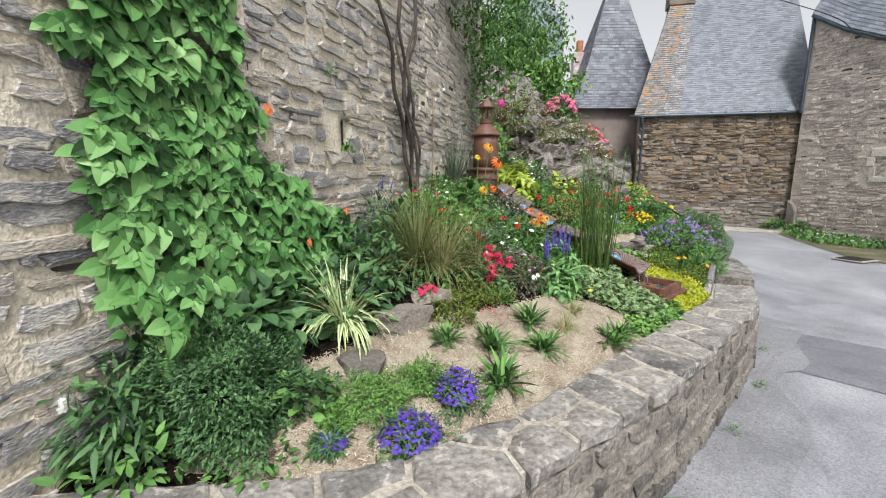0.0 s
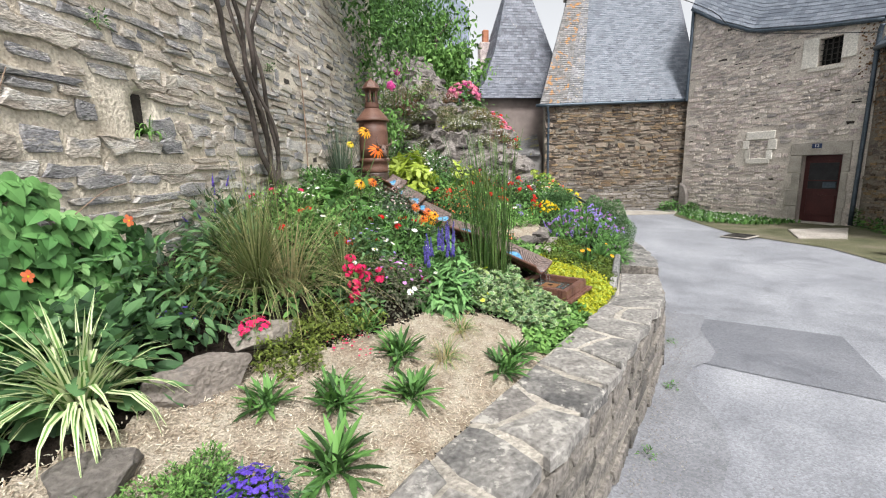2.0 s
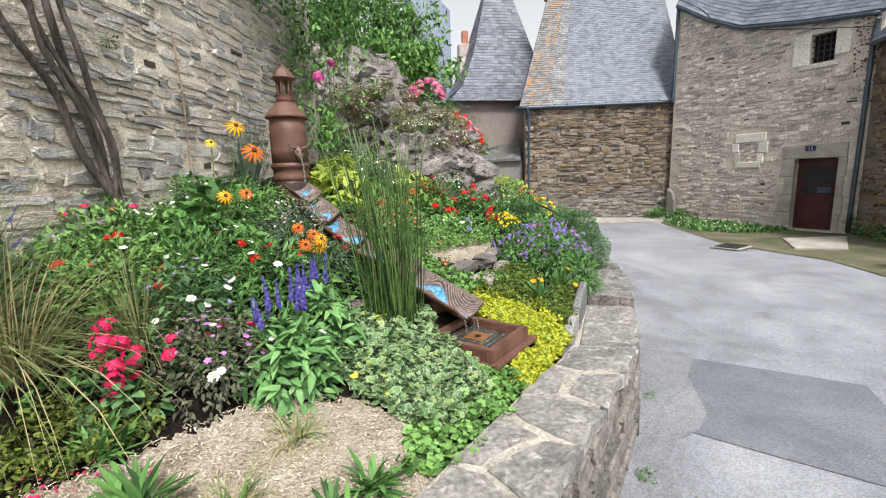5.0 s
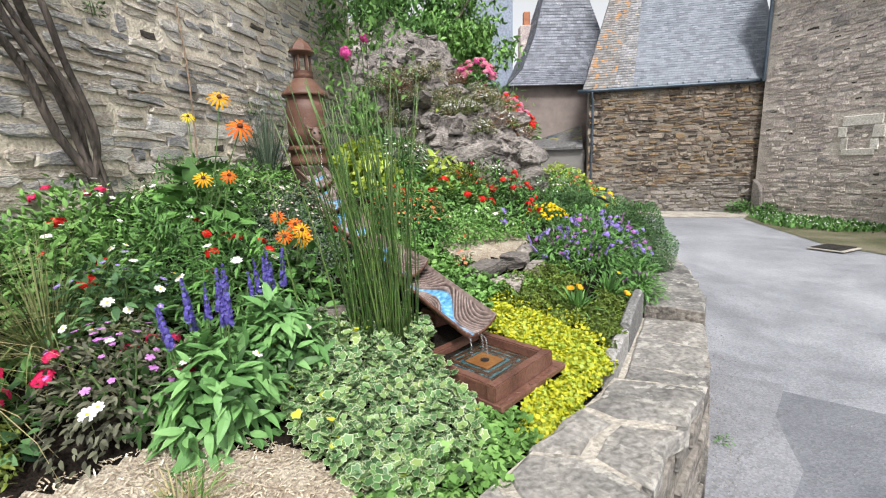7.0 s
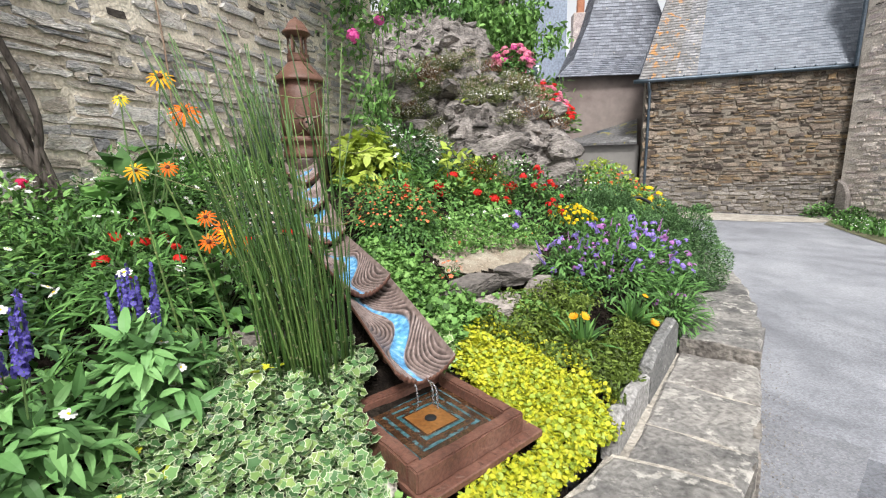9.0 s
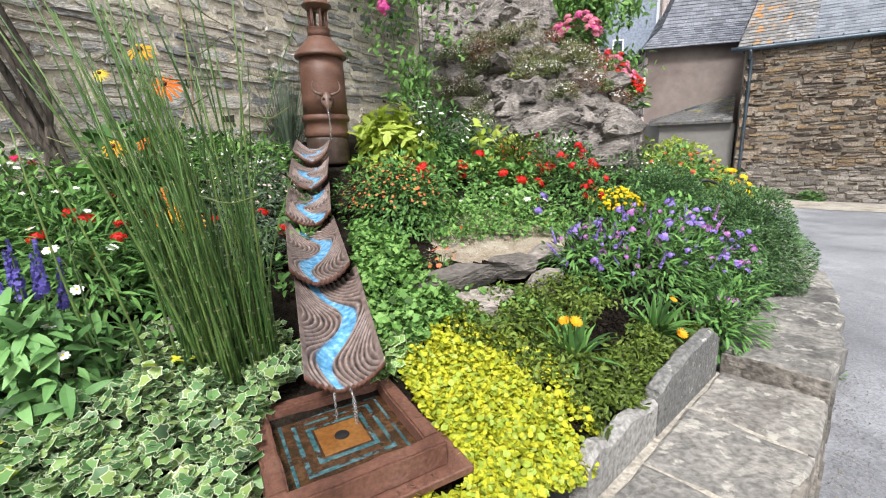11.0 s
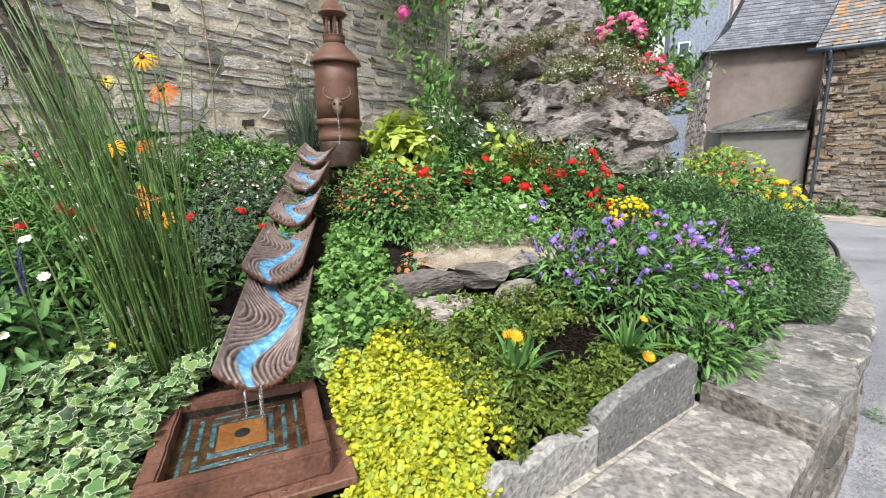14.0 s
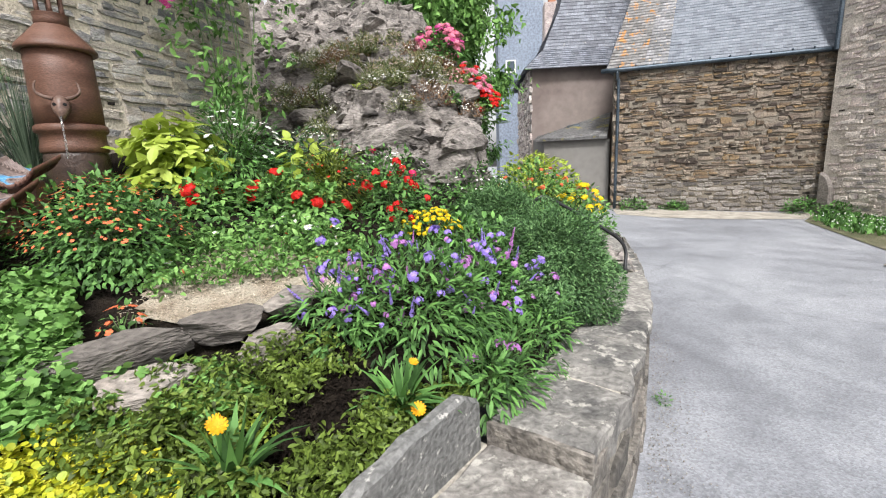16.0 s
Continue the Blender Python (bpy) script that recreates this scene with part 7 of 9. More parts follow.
nrm = np.tile([[WN[0], WN[1], 0.6]], (len(pos), 1)) + 0.36 * rand_unit(len(pos))
nrm /= np.linalg.norm(nrm, axis=1)[:, None]
hang = np.tile([[0.0, -0.15, -1.0]], (len(pos), 1)) + 0.55 * rand_unit(len(pos))
along = hang - nrm * np.sum(hang * nrm, axis=1)[:, None]
base = on_wall(3.1, bz(*on_wall(3.1, 0, 0.3)[:2]), 0.25)
turns, sizes = frames_of(along, nrm), 0.086 * rng.uniform(0.5, 1.3, len(pos))
outer = np.argsort(-off / thick - 0.3 * rng.random(len(pos)))
v, f, m = merge_shape(VINE, pos[outer[300:]] - base, turns[outer[300:]], sizes[outer[300:]])
vine = thing("climbing_vine", "climbing vine with lobed green leaves sprawling down the wall", "vine", tuple(base))
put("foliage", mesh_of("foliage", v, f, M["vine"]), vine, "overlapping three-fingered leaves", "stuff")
one_leaf = mesh_of("leaf", VINE[0], VINE[1], M["vine_single"])
for k in outer[:300]:
    put("leaf", one_leaf, vine, at=Matrix.Translation(Vector(pos[k] - base)) @ Matrix(turns[k].tolist()).to_4x4() @ Matrix.Scale(float(sizes[k]), 4))
runs = []
for _ in range(26):
    a = rng.uniform(2.7, 3.3)
    b = a + rng.uniform(-0.1, 0.3)
    runs.append((on_wall(a, 0.8, 0.03) - base, on_wall(b, rng.uniform(1.3, 2.4) if b < 3.3 else 1.4, 0.03) - base))
sv2, sf2 = stalks([q[0] for q in runs], [q[1] for q in runs], 0.005, 0.15)
put("branching", mesh_of("branching", sv2, sf2, M["stem"]), vine, "", "stuff")
runs = [(on_wall(3.3, 1.9, 0.15) - base, on_wall(3.75, 2.05, 0.08) - base), (on_wall(3.35, 2.2, 0.1) - base, on_wall(3.65, 2.32, 0.06) - base), (on_wall(3.8, 1.5, 0.2) - base, on_wall(4.2, 1.62, 0.12) - base)]
sv2, sf2 = stalks([q[0] for q in runs], [q[1] for q in runs], 0.003, 0.3)
put("tendrils", mesh_of("tendrils", sv2, sf2, M["dry_twig"]), vine, "bare curling tendrils", "stuff")
flower_parts(vine, [head("floret", FLORET, "coral", "yellow")], [on_wall(3.33, 1.98, 0.22) - base, on_wall(3.5, 1.32, 0.3) - base, on_wall(4.0, 1.45, 0.25) - base], [WN.tolist() + [0.2]] * 3, 0.03)

# old twisted climber with bare stems, and its leafy top hanging over the wall
cb = on_wall(5.72, bz(-0.24, 4.35), 0.12)
climber = thing("wall_climber", "old climber with bare twisted grey stems and a leafy top", "climber", tuple(cb))
tops = [(4.7, 4.2, 0.12), (5.05, 4.4, 0.2), (5.35, 4.4, 0.1), (5.65, 4.4, 0.16), (5.95, 4.4, 0.1)]
for i, (s1, z1, o1) in enumerate(tops):
    b0 = cb + np.array([rng.uniform(-0.04, 0.04), rng.uniform(-0.06, 0.06), -0.05])
    p2 = on_wall(5.46 + 0.05 * i, 2.0, 0.08 + 0.05 * (i % 3))
    p3 = on_wall(5.30 + (s1 - 5.35) * 0.28 + 0.04 * math.sin(i * 2), 2.6, 0.12 + 0.04 * (i % 2))
    p4 = on_wall(5.2 + (s1 - 5.2) * 0.8, 3.25, o1)
    path = smooth_path([b0, p2, p3, p4, on_wall(s1, z1, o1)], 7) - cb
    path += 0.018 * np.stack([np.sin(np.arange(len(path)) * 0.9 + i), np.cos(np.arange(len(path)) * 0.8 + 2 * i), 0 * path[:, 0]], -1)
    tv, tf = tube_arrays(path, np.linspace(0.024 - 0.005 * (i % 3), 0.011, len(path)), 8)
    put("stem", mesh_of("stem", tv, tf, M["climber_bark"], smooth=True), climber)
n = 12000
su, sz_ = rng.uniform(4.9, 9.9, n), 0
low = 4.3 - np.clip((su - 5.9) * 0.5, 0, 1.15) + np.array([0.35 * noise.noise(Vector((a * 1.7, 0, 2))) for a in su])
zz = low + (5.0 - low) * rng.random(n) ** 0.8
oo = 1.35 * rng.random(n) * np.clip((su - 5.6) / 2.5, 0.12, 1) * np.clip((zz - low) * 2.2, 0.1, 1) + 0.05
pos = np.array([on_wall(a, b, c) for a, b, c in zip(su, zz, oo)])
clumps = np.array([noise.noise(Vector(p * 3.2)) for p in pos])
pos = pos[clumps > -0.12]
nrm = np.tile([[WN[0] * 0.6, WN[1] * 0.6, 0.8]], (len(pos), 1)) + 0.6 * rand_unit(len(pos))
along = rand_unit(len(pos)) + np.array([0.3, -0.2, -0.6])
v, f, m = merge_shape(LEAF, pos - cb, frames_of(along, nrm), 0.085 * rng.uniform(0.5, 1.25, len(pos)))
put("foliage", mesh_of("foliage", v, f, M["green_mid"]), climber, "hanging leafy top", "stuff")

# dark hanging cord on the wall
cv, cf = tube_arrays(smooth_path([on_wall(6.5, 2.75, 0.03), on_wall(6.52, 2.2, 0.04), on_wall(6.5, 1.4, 0.03)], 4), 0.006, 5)
tagged(put("cord", mesh_of("cord", cv, cf, M["dry_twig"])), "thin dark cord hanging down the stone wall", "cord")
fern = tuft("wall_fern", "small fern growing from a hole in the wall", "fern", *on_wall(4.50, 0, 0.0)[:2], 34, 0.15, 2.3, 0.012, "green_bright", 0.03, 2.0, z=1.87)
for s_, z_ in ((4.25, 2.35), (6.35, 1.62), (7.2, 2.1), (5.9, 2.5)):
    p = on_wall(s_, z_, 0.02)
    shrub("wall_weed", "little weed rooted in the wall joints", "weed", p[0], p[1], 0.05, 0.07, 60, LEAF, 0.025, "green_mid", z=z_, stems=3, group="wall weeds")

# foot of the vine
shrub("feathery_shrub", "low dark feathery evergreen shrub", "shrub", -0.82, 1.25, 0.36, 0.30, 24000, TINY, 0.024, "green_dark", ry=0.27, lumps=0.4, lift=0.0, wild=0.9)
shrub("phlox", "leafy phlox with narrow pointed leaves", "plant", -1.12, 1.10, 0.20, 0.30, 420, LEAF_NARROW, 0.085, "green_dark", wild=0.9)
shrub("phlox", "leafy phlox with a white flower head", "plant", -1.32, 1.15, 0.18, 0.36, 300, LEAF, 0.08, "green_dark", flowers=[("cluster", CLUSTER, "white", "white", 0.06, 2, True)])
shrub("leafy_undergrowth", "broad green undergrowth below the vine", "plant", -0.95, 1.58, 0.34, 0.24, 380, LEAF_BROAD, 0.10, "green_dark")
shrub("leafy_undergrowth", "broad green undergrowth below the vine", "plant", -0.55, 1.95, 0.30, 0.24, 320, LEAF_BROAD, 0.08, "green_dark")
shrub("leafy_undergrowth", "low green undergrowth at the coping", "plant", -1.02, 1.02, 0.2, 0.14, 240, LEAF, 0.06, "green_mid")
shrub("leafy_undergrowth", "low green undergrowth at the coping", "plant", -0.62, 1.08, 0.16, 0.08, 160, LEAF, 0.04, "green_mid")
shrub("leafy_undergrowth", "red-stemmed seedling at the mulch edge", "plant", -0.50, 1.27, 0.10, 0.16, 60, LEAF_BROAD, 0.06, "green_mid")
tuft("spider_plant", "variegated spider plant with cream-edged arching leaves", "plant", -0.46, 1.74, 125, 0.38, 1.75, 0.032, "pale_margin", 0.04, 1.75, 0.3, margin="green_bright")
for x, y, r, h in ((-0.25, 1.32, 0.14, 0.10), (-0.06, 1.47, 0.12, 0.10), (-0.36, 1.22, 0.07, 0.06)):
    shrub("ferny_cushion", "soft bright green ferny cushion on the mulch", "plant", x, y, r, h, 4200, TINY, 0.017, "green_bright", group="ferny cushions", wild=1.1, lumps=0.5)
for x, y, r, h in ((-0.08, 1.20, 0.125, 0.11), (0.11, 1.42, 0.10, 0.15), (-0.37, 1.13, 0.06, 0.05)):
    shrub("lobelia", "low lobelia cushion covered in violet-blue flowers", "plant", x, y, r, h, 900, LEAF_NARROW, 0.034, "green_dark", lumps=0.6, wild=1.0, flowers=[("floret", FLORET, "violet", "violet", 0.0085, 400, False)], group="lobelia cushions")
for x, y in ((-0.39, 2.31), (-0.46, 2.21)):
    shrub("lobelia", "small trailing lobelia with deep blue flowers", "plant", x, y, 0.09, 0.10, 260, LEAF_NARROW, 0.03, "green_dark", flowers=[("floret", FLORET, "violet", "violet", 0.009, 26, False)], group="lobelia cushions")
for i, (x, y, L) in enumerate(((0.06, 1.84, 0.12), (0.31, 1.86, 0.14), (0.32, 1.57, 0.17), (0.58, 2.22, 0.16), (0.61, 1.95, 0.15), (1.18, 2.32, 0.13), (1.08, 2.20, 0.14), (0.30, 1.97, 0.10), (0.42, 2.42, 0.12))):
    pl = thing("rosette_plant", "dark green tufted rosette planted in the mulch", "plant", (x, y, bz(x, y) + 0.01), "mulch rosettes")
    n = 78
    a, e = rng.uniform(0, 6.28, n), rng.uniform(0.35, 1.5, n)
    along = np.stack([np.cos(a) * np.cos(e), np.sin(a) * np.cos(e), np.sin(e)], -1)
    v, f, m = merge_shape(leaf_shape(0.125, 0.4, 0.15, 5, 0.62), np.zeros((n, 3)) + 0.02 * rng.normal(size=(n, 3)) * [1, 1, 0], frames_of(along, np.tile([[0, 0, 1.0]], (n, 1)) - along * 0.3), L * rng.uniform(0.5, 1.1, n))
    put("leaves", mesh_of("leaves", v, f, M["green_mid"]), pl)
for x, y in ((0.78, 2.22), (0.92, 2.50)):
    tuft("grass_tuft", "thin half-dry grass tuft in the mulch", "grass", x, y, 60, 0.16, 2.0, 0.004, "straw", 0.03, 1.2)
    tuft("grass_tuft", "thin green grass tuft in the mulch", "grass", x + 0.03, y + 0.03, 50, 0.15, 2.0, 0.004, "green_bright", 0.03, 1.2)
carpet("bronze_groundcover", "low bronze-green small-leaved groundcover", "groundcover", [(-0.02, 2.0), (0.12, 1.95), (0.55, 2.5), (0.42, 2.72), (0.2, 2.55), (-0.02, 2.3)], 3200, LEAF, 0.022, ("bronze_green",), 0.09, 1.2)
flat_n = 60
pos = np.stack([0.38 + 0.10 * rng.normal(size=flat_n), 2.30 + 0.05 * rng.normal(size=flat_n), np.zeros(flat_n)], -1)
pos[:, 2] = bed_z(pos[:, 0], pos[:, 1]) + 0.026
v, f, m = merge_shape(ROUND, pos, facing(np.tile([[0, 0, 1.0]], (flat_n, 1)) + 0.3 * rand_unit(flat_n), rng.uniform(0, 6, flat_n)), 0.012 * rng.uniform(0.6, 1.2, flat_n))
tagged(put("fallen_petals", mesh_of("fallen_petals", v, f, M["crimson"])), "crimson petals fallen on the mulch", "petals", kind="stuff")
shrub("red_dianthus", "low crimson flowered plant on a stone", "flower", -0.06, 2.24, 0.07, 0.07, 90, LEAF_NARROW, 0.04, "green_dark", flowers=[("floret", FLORET, "crimson", "crimson", 0.014, 44, True)], lift=0.05)
pl = shrub("red_geranium", "upright plant with crimson flower clusters", "flower", 0.38, 2.62, 0.12, 0.16, 160, LEAF_BROAD, 0.05, "green_dark")
pts = np.array([(0.03 * i % 0.09 - 0.03, -0.03 + 0.05 * ((i * 7) % 5) / 5, 0.10 + 0.20 * i / 12) for i in range(13)])
flower_parts(pl, [head("cl_loose", CLUSTER_LOOSE, "crimson", "crimson")], pts + 0.02 * rng.normal(size=pts.shape), rand_unit(13) * 0.5 + [0, -0.6, 0.6], 0.032)
tuft("sedge", "large arching sedge clump with green and straw blades", "grass", -0.14, 2.72, 700, 0.70, 2.0, 0.005, "grass", 0.07, 0.95, 0.55)
tuft("sedge", "arching straw-coloured sedge blades", "grass", 0.02, 2.70, 150, 0.74, 2.1, 0.004, "straw", 0.07, 1.0, 0.55)
tuft("sedge", "second sedge clump by the wall", "grass", 0.30, 2.95, 260, 0.48, 2.0, 0.0045, "grass", 0.06, 0.95, 0.5)
for x, y, r, h, n, sh, sz, mt, fl in (
    (-0.62, 2.45, 0.30, 0.32, 420, LEAF, 0.07, "green_dark", ()),
    (-0.35, 3.00, 0.28, 0.34, 420, LEAF, 0.07, "green_dark", ()),
    (-0.38, 2.35, 0.24, 0.26, 380, LEAF, 0.06, "green_dark", ()),
    (-0.50, 3.25, 0.24, 0.38, 420, LEAF_NARROW, 0.07, "green_grey", [("spike", SPIKE, "violet", "stem", 0.07, 10, True)]),
    (0.08, 3.30, 0.32, 0.30, 1500, LEAF, 0.038, "green_bright", [("cosmos", COSMOS, "white", "yellow", 0.017, 9, True), ("cl", CLUSTER, "red", "red", 0.028, 5, True)]),
    (-0.18, 3.80, 0.34, 0.30, 1100, LEAF, 0.045, "green_bright", [("floret", FLORET, "white", "yellow", 0.013, 16, True), ("cl", CLUSTER, "crimson", "red", 0.030, 5, True)]),
    (0.35, 3.62, 0.32, 0.30, 1700, LEAF_NARROW, 0.05, "green_mid", [("floret", FLORET, "white", "yellow", 0.016, 14, True), ("cl", CLUSTER, "red", "red", 0.030, 4, True)]),
    (0.10, 4.28, 0.36, 0.32, 2200, LEAF_NARROW, 0.045, "green_mid", [("floret", FLORET, "white", "yellow", 0.016, 22, True)]),
    (0.30, 4.80, 0.34, 0.28, 1200, LEAF, 0.04, "green_bright", [("floret", FLORET, "white", "yellow", 0.017, 30, True)]),
    (-0.05, 4.85, 0.26, 0.26, 700, LEAF, 0.05, "green_mid", [("floret", FLORET, "white", "yellow", 0.016, 12, True)]),
    (0.70, 3.45, 0.26, 0.30, 1300, LEAF_NARROW, 0.055, "green_mid", [("cl", CLUSTER, "red", "red", 0.032, 5, True), ("cosmos", COSMOS, "white", "yellow", 0.02, 8, True)]),
    (0.60, 2.80, 0.22, 0.24, 1500, LEAF, 0.026, "plum", [("floret", FLORET, "mauve", "mauve", 0.012, 40, False), ("cl", CLUSTER, "crimson", "red", 0.030, 6, True), ("cosmos", COSMOS, "white", "yellow", 0.018, 5, True)]),
    (0.42, 3.12, 0.22, 0.30, 700, LEAF, 0.045, "green_dark", [("cosmos", COSMOS, "white", "yellow", 0.018, 6, True), ("floret", FLORET, "lilac", "white", 0.012, 20, False)]),
):
    shrub("bedding_plant", "mixed leafy bedding plant" + (" dotted with flowers" if fl else " with no flowers"), "plant", x, y, r, h, n, sh, sz, mt, flowers=fl)
# blue salvia
for x, y, r, h, k in ((0.88, 2.82, 0.17, 0.24, 9), (0.98, 3.10, 0.16, 0.22, 7)):
    pl = shrub("blue_salvia", "mealy salvia with pointed leaves and violet-blue spikes", "flower", x, y, r, h, 760, leaf_shape(0.34, 0.35, 0.14), 0.072, "salvia_leaf", out=0.6, droop=0.3)
    p, nrm = dome_points(k, r * 0.8, r * 0.8, h, 0.75, 1.25)
    flower_parts(pl, [head("spike", SPIKE, "blue_violet", "stem")], p + [0, 0, 0.03], nrm * 0.3 + [0, 0, 1], 0.12)
    p, nrm = dome_points(4, r, r, h, 0.5, 1.1)
    flower_parts(pl, [head("cosmos", COSMOS, "white", "yellow")], p, nrm, 0.018)

# orange coneflowers on tall stems
pl = shrub("orange_coneflower", "tall orange coneflowers over broad green leaves", "flower", 0.30, 3.98, 0.20, 0.42, 150, LEAF_BROAD, 0.13, "green_mid")
o = np.array(pl.location)
spots = [((0.567, 4.019, 1.817), "orange", 0.075), ((0.48, 4.008, 1.967), "amber", 0.06), ((0.36, 3.90, 1.86), "yellow", 0.035), ((0.42, 3.85, 1.55), "amber", 0.05), ((0.52, 3.92, 1.56), "orange", 0.045)]
for p, petal, sz in spots:
    flower_parts(pl, [head("cone", CONE_DAISY, petal, "eye")], [np.array(p) - o], [(0.45, -0.75, 0.55)], sz, 0.05)
sv2, sf2 = stalks([np.zeros(3) + rng.normal(size=3) * [0.03, 0.03, 0] for _ in spots], [np.array(p) - o - [0.0, 0.0, 0.012] for p, _, _ in spots], 0.006, 0.06)
put("stalk", mesh_of("stalk", sv2, sf2, M["stem"]), pl, "", "stuff")
pl = shrub("orange_coneflower", "amber coneflowers among green leaves", "flower", 0.90, 3.62, 0.14, 0.24, 110, LEAF, 0.09, "green_mid")
o = np.array(pl.location)
spots = [(0.926, 3.626, 1.323), (0.88, 3.60, 1.27), (0.95, 3.66, 1.25), (0.84, 3.66, 1.36), (0.97, 3.58, 1.30)]
flower_parts(pl, [head("cone", CONE_DAISY, "amber", "eye"), head("cone", CONE_DAISY, "orange", "eye")], [np.array(p) - o for p in spots], [(0.3, -0.8, 0.5)] * 5, 0.05)
sv2, sf2 = stalks([np.zeros(3)] * 5, [np.array(p) - o - [0, 0, 0.01] for p in spots], 0.005, 0.06)
put("stalk", mesh_of("stalk", sv2, sf2, M["stem"]), pl, "", "stuff")

# horsetail reeds
pl = thing("horsetail_reeds", "dense clump of tall dark green horsetail stems", "reeds", (1.325, 3.36, bz(1.325, 3.36)))
chunks = []
for i in range(120):
    a, rr = rng.uniform(0, 6.28), math.sqrt(rng.random())
    b = np.array([0.14 * rr * math.cos(a) + 0.03, 0.11 * rr * math.sin(a), -0.02])
    if i % 12 == 0:
        b[:2] += [-0.2 * rng.random(), -0.25 * rng.random()]
    L = rng.uniform(0.5, 1.08) * (1 if rng.random() < 0.85 else 0.5)
    leanv = np.array([-0.04 + 0.06 * math.cos(a) * rr + 0.035 * rng.normal(), -0.08 + 0.06 * math.sin(a) * rr + 0.04 * rng.normal(), 1.0])
    wild = 0.15 if i % 5 == 0 else 0.05
    curve = np.array([rng.normal() * wild - 0.04, rng.normal() * wild - 0.03, 0])
    pts = [b + leanv * L * t + curve * L * t * t for t in np.linspace(0, 1, 6)]
    v, f = tube_arrays(pts, np.linspace(0.0043, 0.0017, 6) * rng.uniform(0.75, 1.15), 5)
    stem = put("stem", mesh_of("stem", v, f, M["reed"], smooth=True), pl)
    if i % 2 == 0:
        rings = []
        for t in np.arange(0.06, 0.92, 0.075):
            c = b + leanv * L * t + curve * L * t * t
            rings.append(tube_arrays([c, c + leanv * 0.004], 0.0048 * (1 - 0.5 * t), 5))
        v, f = join(rings)
        put("jointing", mesh_of("jointing", v, f, M["reed_node"]), stem, "pale ringed joints", "stuff")
chunks = []
for i in range(26):
    p0 = rng.uniform([-0.2, -0.15, 0.5], [0.15, 0.15, 1.0])
    d = rng.normal(size=3) * [1, 1, 0.4]
    chunks.append(tube_arrays(smooth_path([p0, p0 + d * 0.06, p0 + d * 0.12 + [0, 0, 0.04]], 3), 0.0016, 4))
v, f = join(chunks)
put("side_growth", mesh_of("side_growth", v, f, M["grass"]), pl, "", "stuff")

# ivy, golden moneywort and low evergreen round the basin
IVY_POLY = [(0.98, 2.95), (1.15, 2.72), (1.38, 2.55), (1.55, 2.62), (1.72, 2.86), (1.70, 2.98), (1.52, 3.20), (1.58, 3.42), (1.40, 3.52), (1.1, 3.35), (0.95, 3.15)]
carpet("variegated_ivy", "mat of variegated ivy with cream-edged leaves", "ivy", IVY_POLY, 6400, IVY, 0.031, ("ivy", "ivy_edge"), 0.10, 0.75, single=("ivy_single", "ivy_edge"))
carpet("yellowed_ivy", "a few yellowed ivy leaves lying in the mat", "ivy", IVY_POLY, 26, IVY, 0.036, ("jenny", "lime"), 0.13, 0.5)
carpet("clover_mat", "fresh green clover-like mat spilling to the coping", "groundcover", [(1.25, 2.42), (1.45, 2.40), (1.70, 2.66), (1.90, 2.88), (1.80, 2.98), (1.55, 2.76)], 1500, CLOVER, 0.032, ("green_bright",), 0.08, 0.7)
JENNY = [(1.80, 2.86), (1.92, 2.86), (2.04, 2.98), (2.30, 3.27), (2.40, 3.42), (2.30, 3.55), (2.12, 3.72), (1.93, 3.70), (1.80, 3.55), (1.90, 3.42), (2.02, 3.32), (2.06, 3.26), (2.0, 3.14), (1.86, 2.98)]
carpet("golden_moneywort", "bright golden moneywort carpet round the basin", "groundcover", JENNY, 12000, ROUND, 0.0155, ("jenny",), 0.07, 0.9, single=("jenny_single",))
carpet("green_moneywort", "greener moneywort stems among the golden carpet", "groundcover", JENNY, 2600, ROUND, 0.018, ("lime",), 0.075, 0.9, single=("lime",))
carpet("green_moneywort", "green and gold moneywort shading into the evergreen", "groundcover", [(1.85, 3.55), (2.1, 3.7), (2.3, 3.55), (2.42, 3.5), (2.36, 3.7), (2.1, 3.85), (1.85, 3.8)], 1500, ROUND, 0.016, ("jenny",), 0.09, 0.9, single=("jenny_single",))
carpet("low_euonymus", "low small-leaved evergreen along the slabs", "groundcover", [(2.05, 3.72), (2.30, 3.62), (2.45, 3.55), (2.75, 4.0), (2.95, 4.30), (2.86, 4.40), (2.66, 4.10), (2.48, 3.85), (2.3, 3.88), (2.12, 4.0), (1.98, 3.92)], 5200, LEAF, 0.026, ("euonymus",), 0.10, 1.3, single=("euonymus_single",))
carpet("low_euonymus", "low small-leaved evergreen below the edging stones", "groundcover", [(1.92, 3.78), (2.0, 3.70), (2.22, 3.72), (2.28, 3.92), (2.38, 4.0), (2.42, 4.12), (2.58, 4.28), (2.40, 4.34), (2.12, 4.12), (1.98, 3.98)], 3800, LEAF, 0.024, ("euonymus",), 0.11, 1.3, single=("euonymus_single",))
carpet("low_euonymus", "low evergreen between gazania and slabs", "groundcover", [(2.28, 3.62), (2.42, 3.5), (2.62, 3.8), (2.86, 4.2), (2.74, 4.3), (2.56, 4.0), (2.42, 3.86), (2.30, 3.74)], 2600, LEAF, 0.024, ("euonymus",), 0.11, 1.3, single=("euonymus_single",))
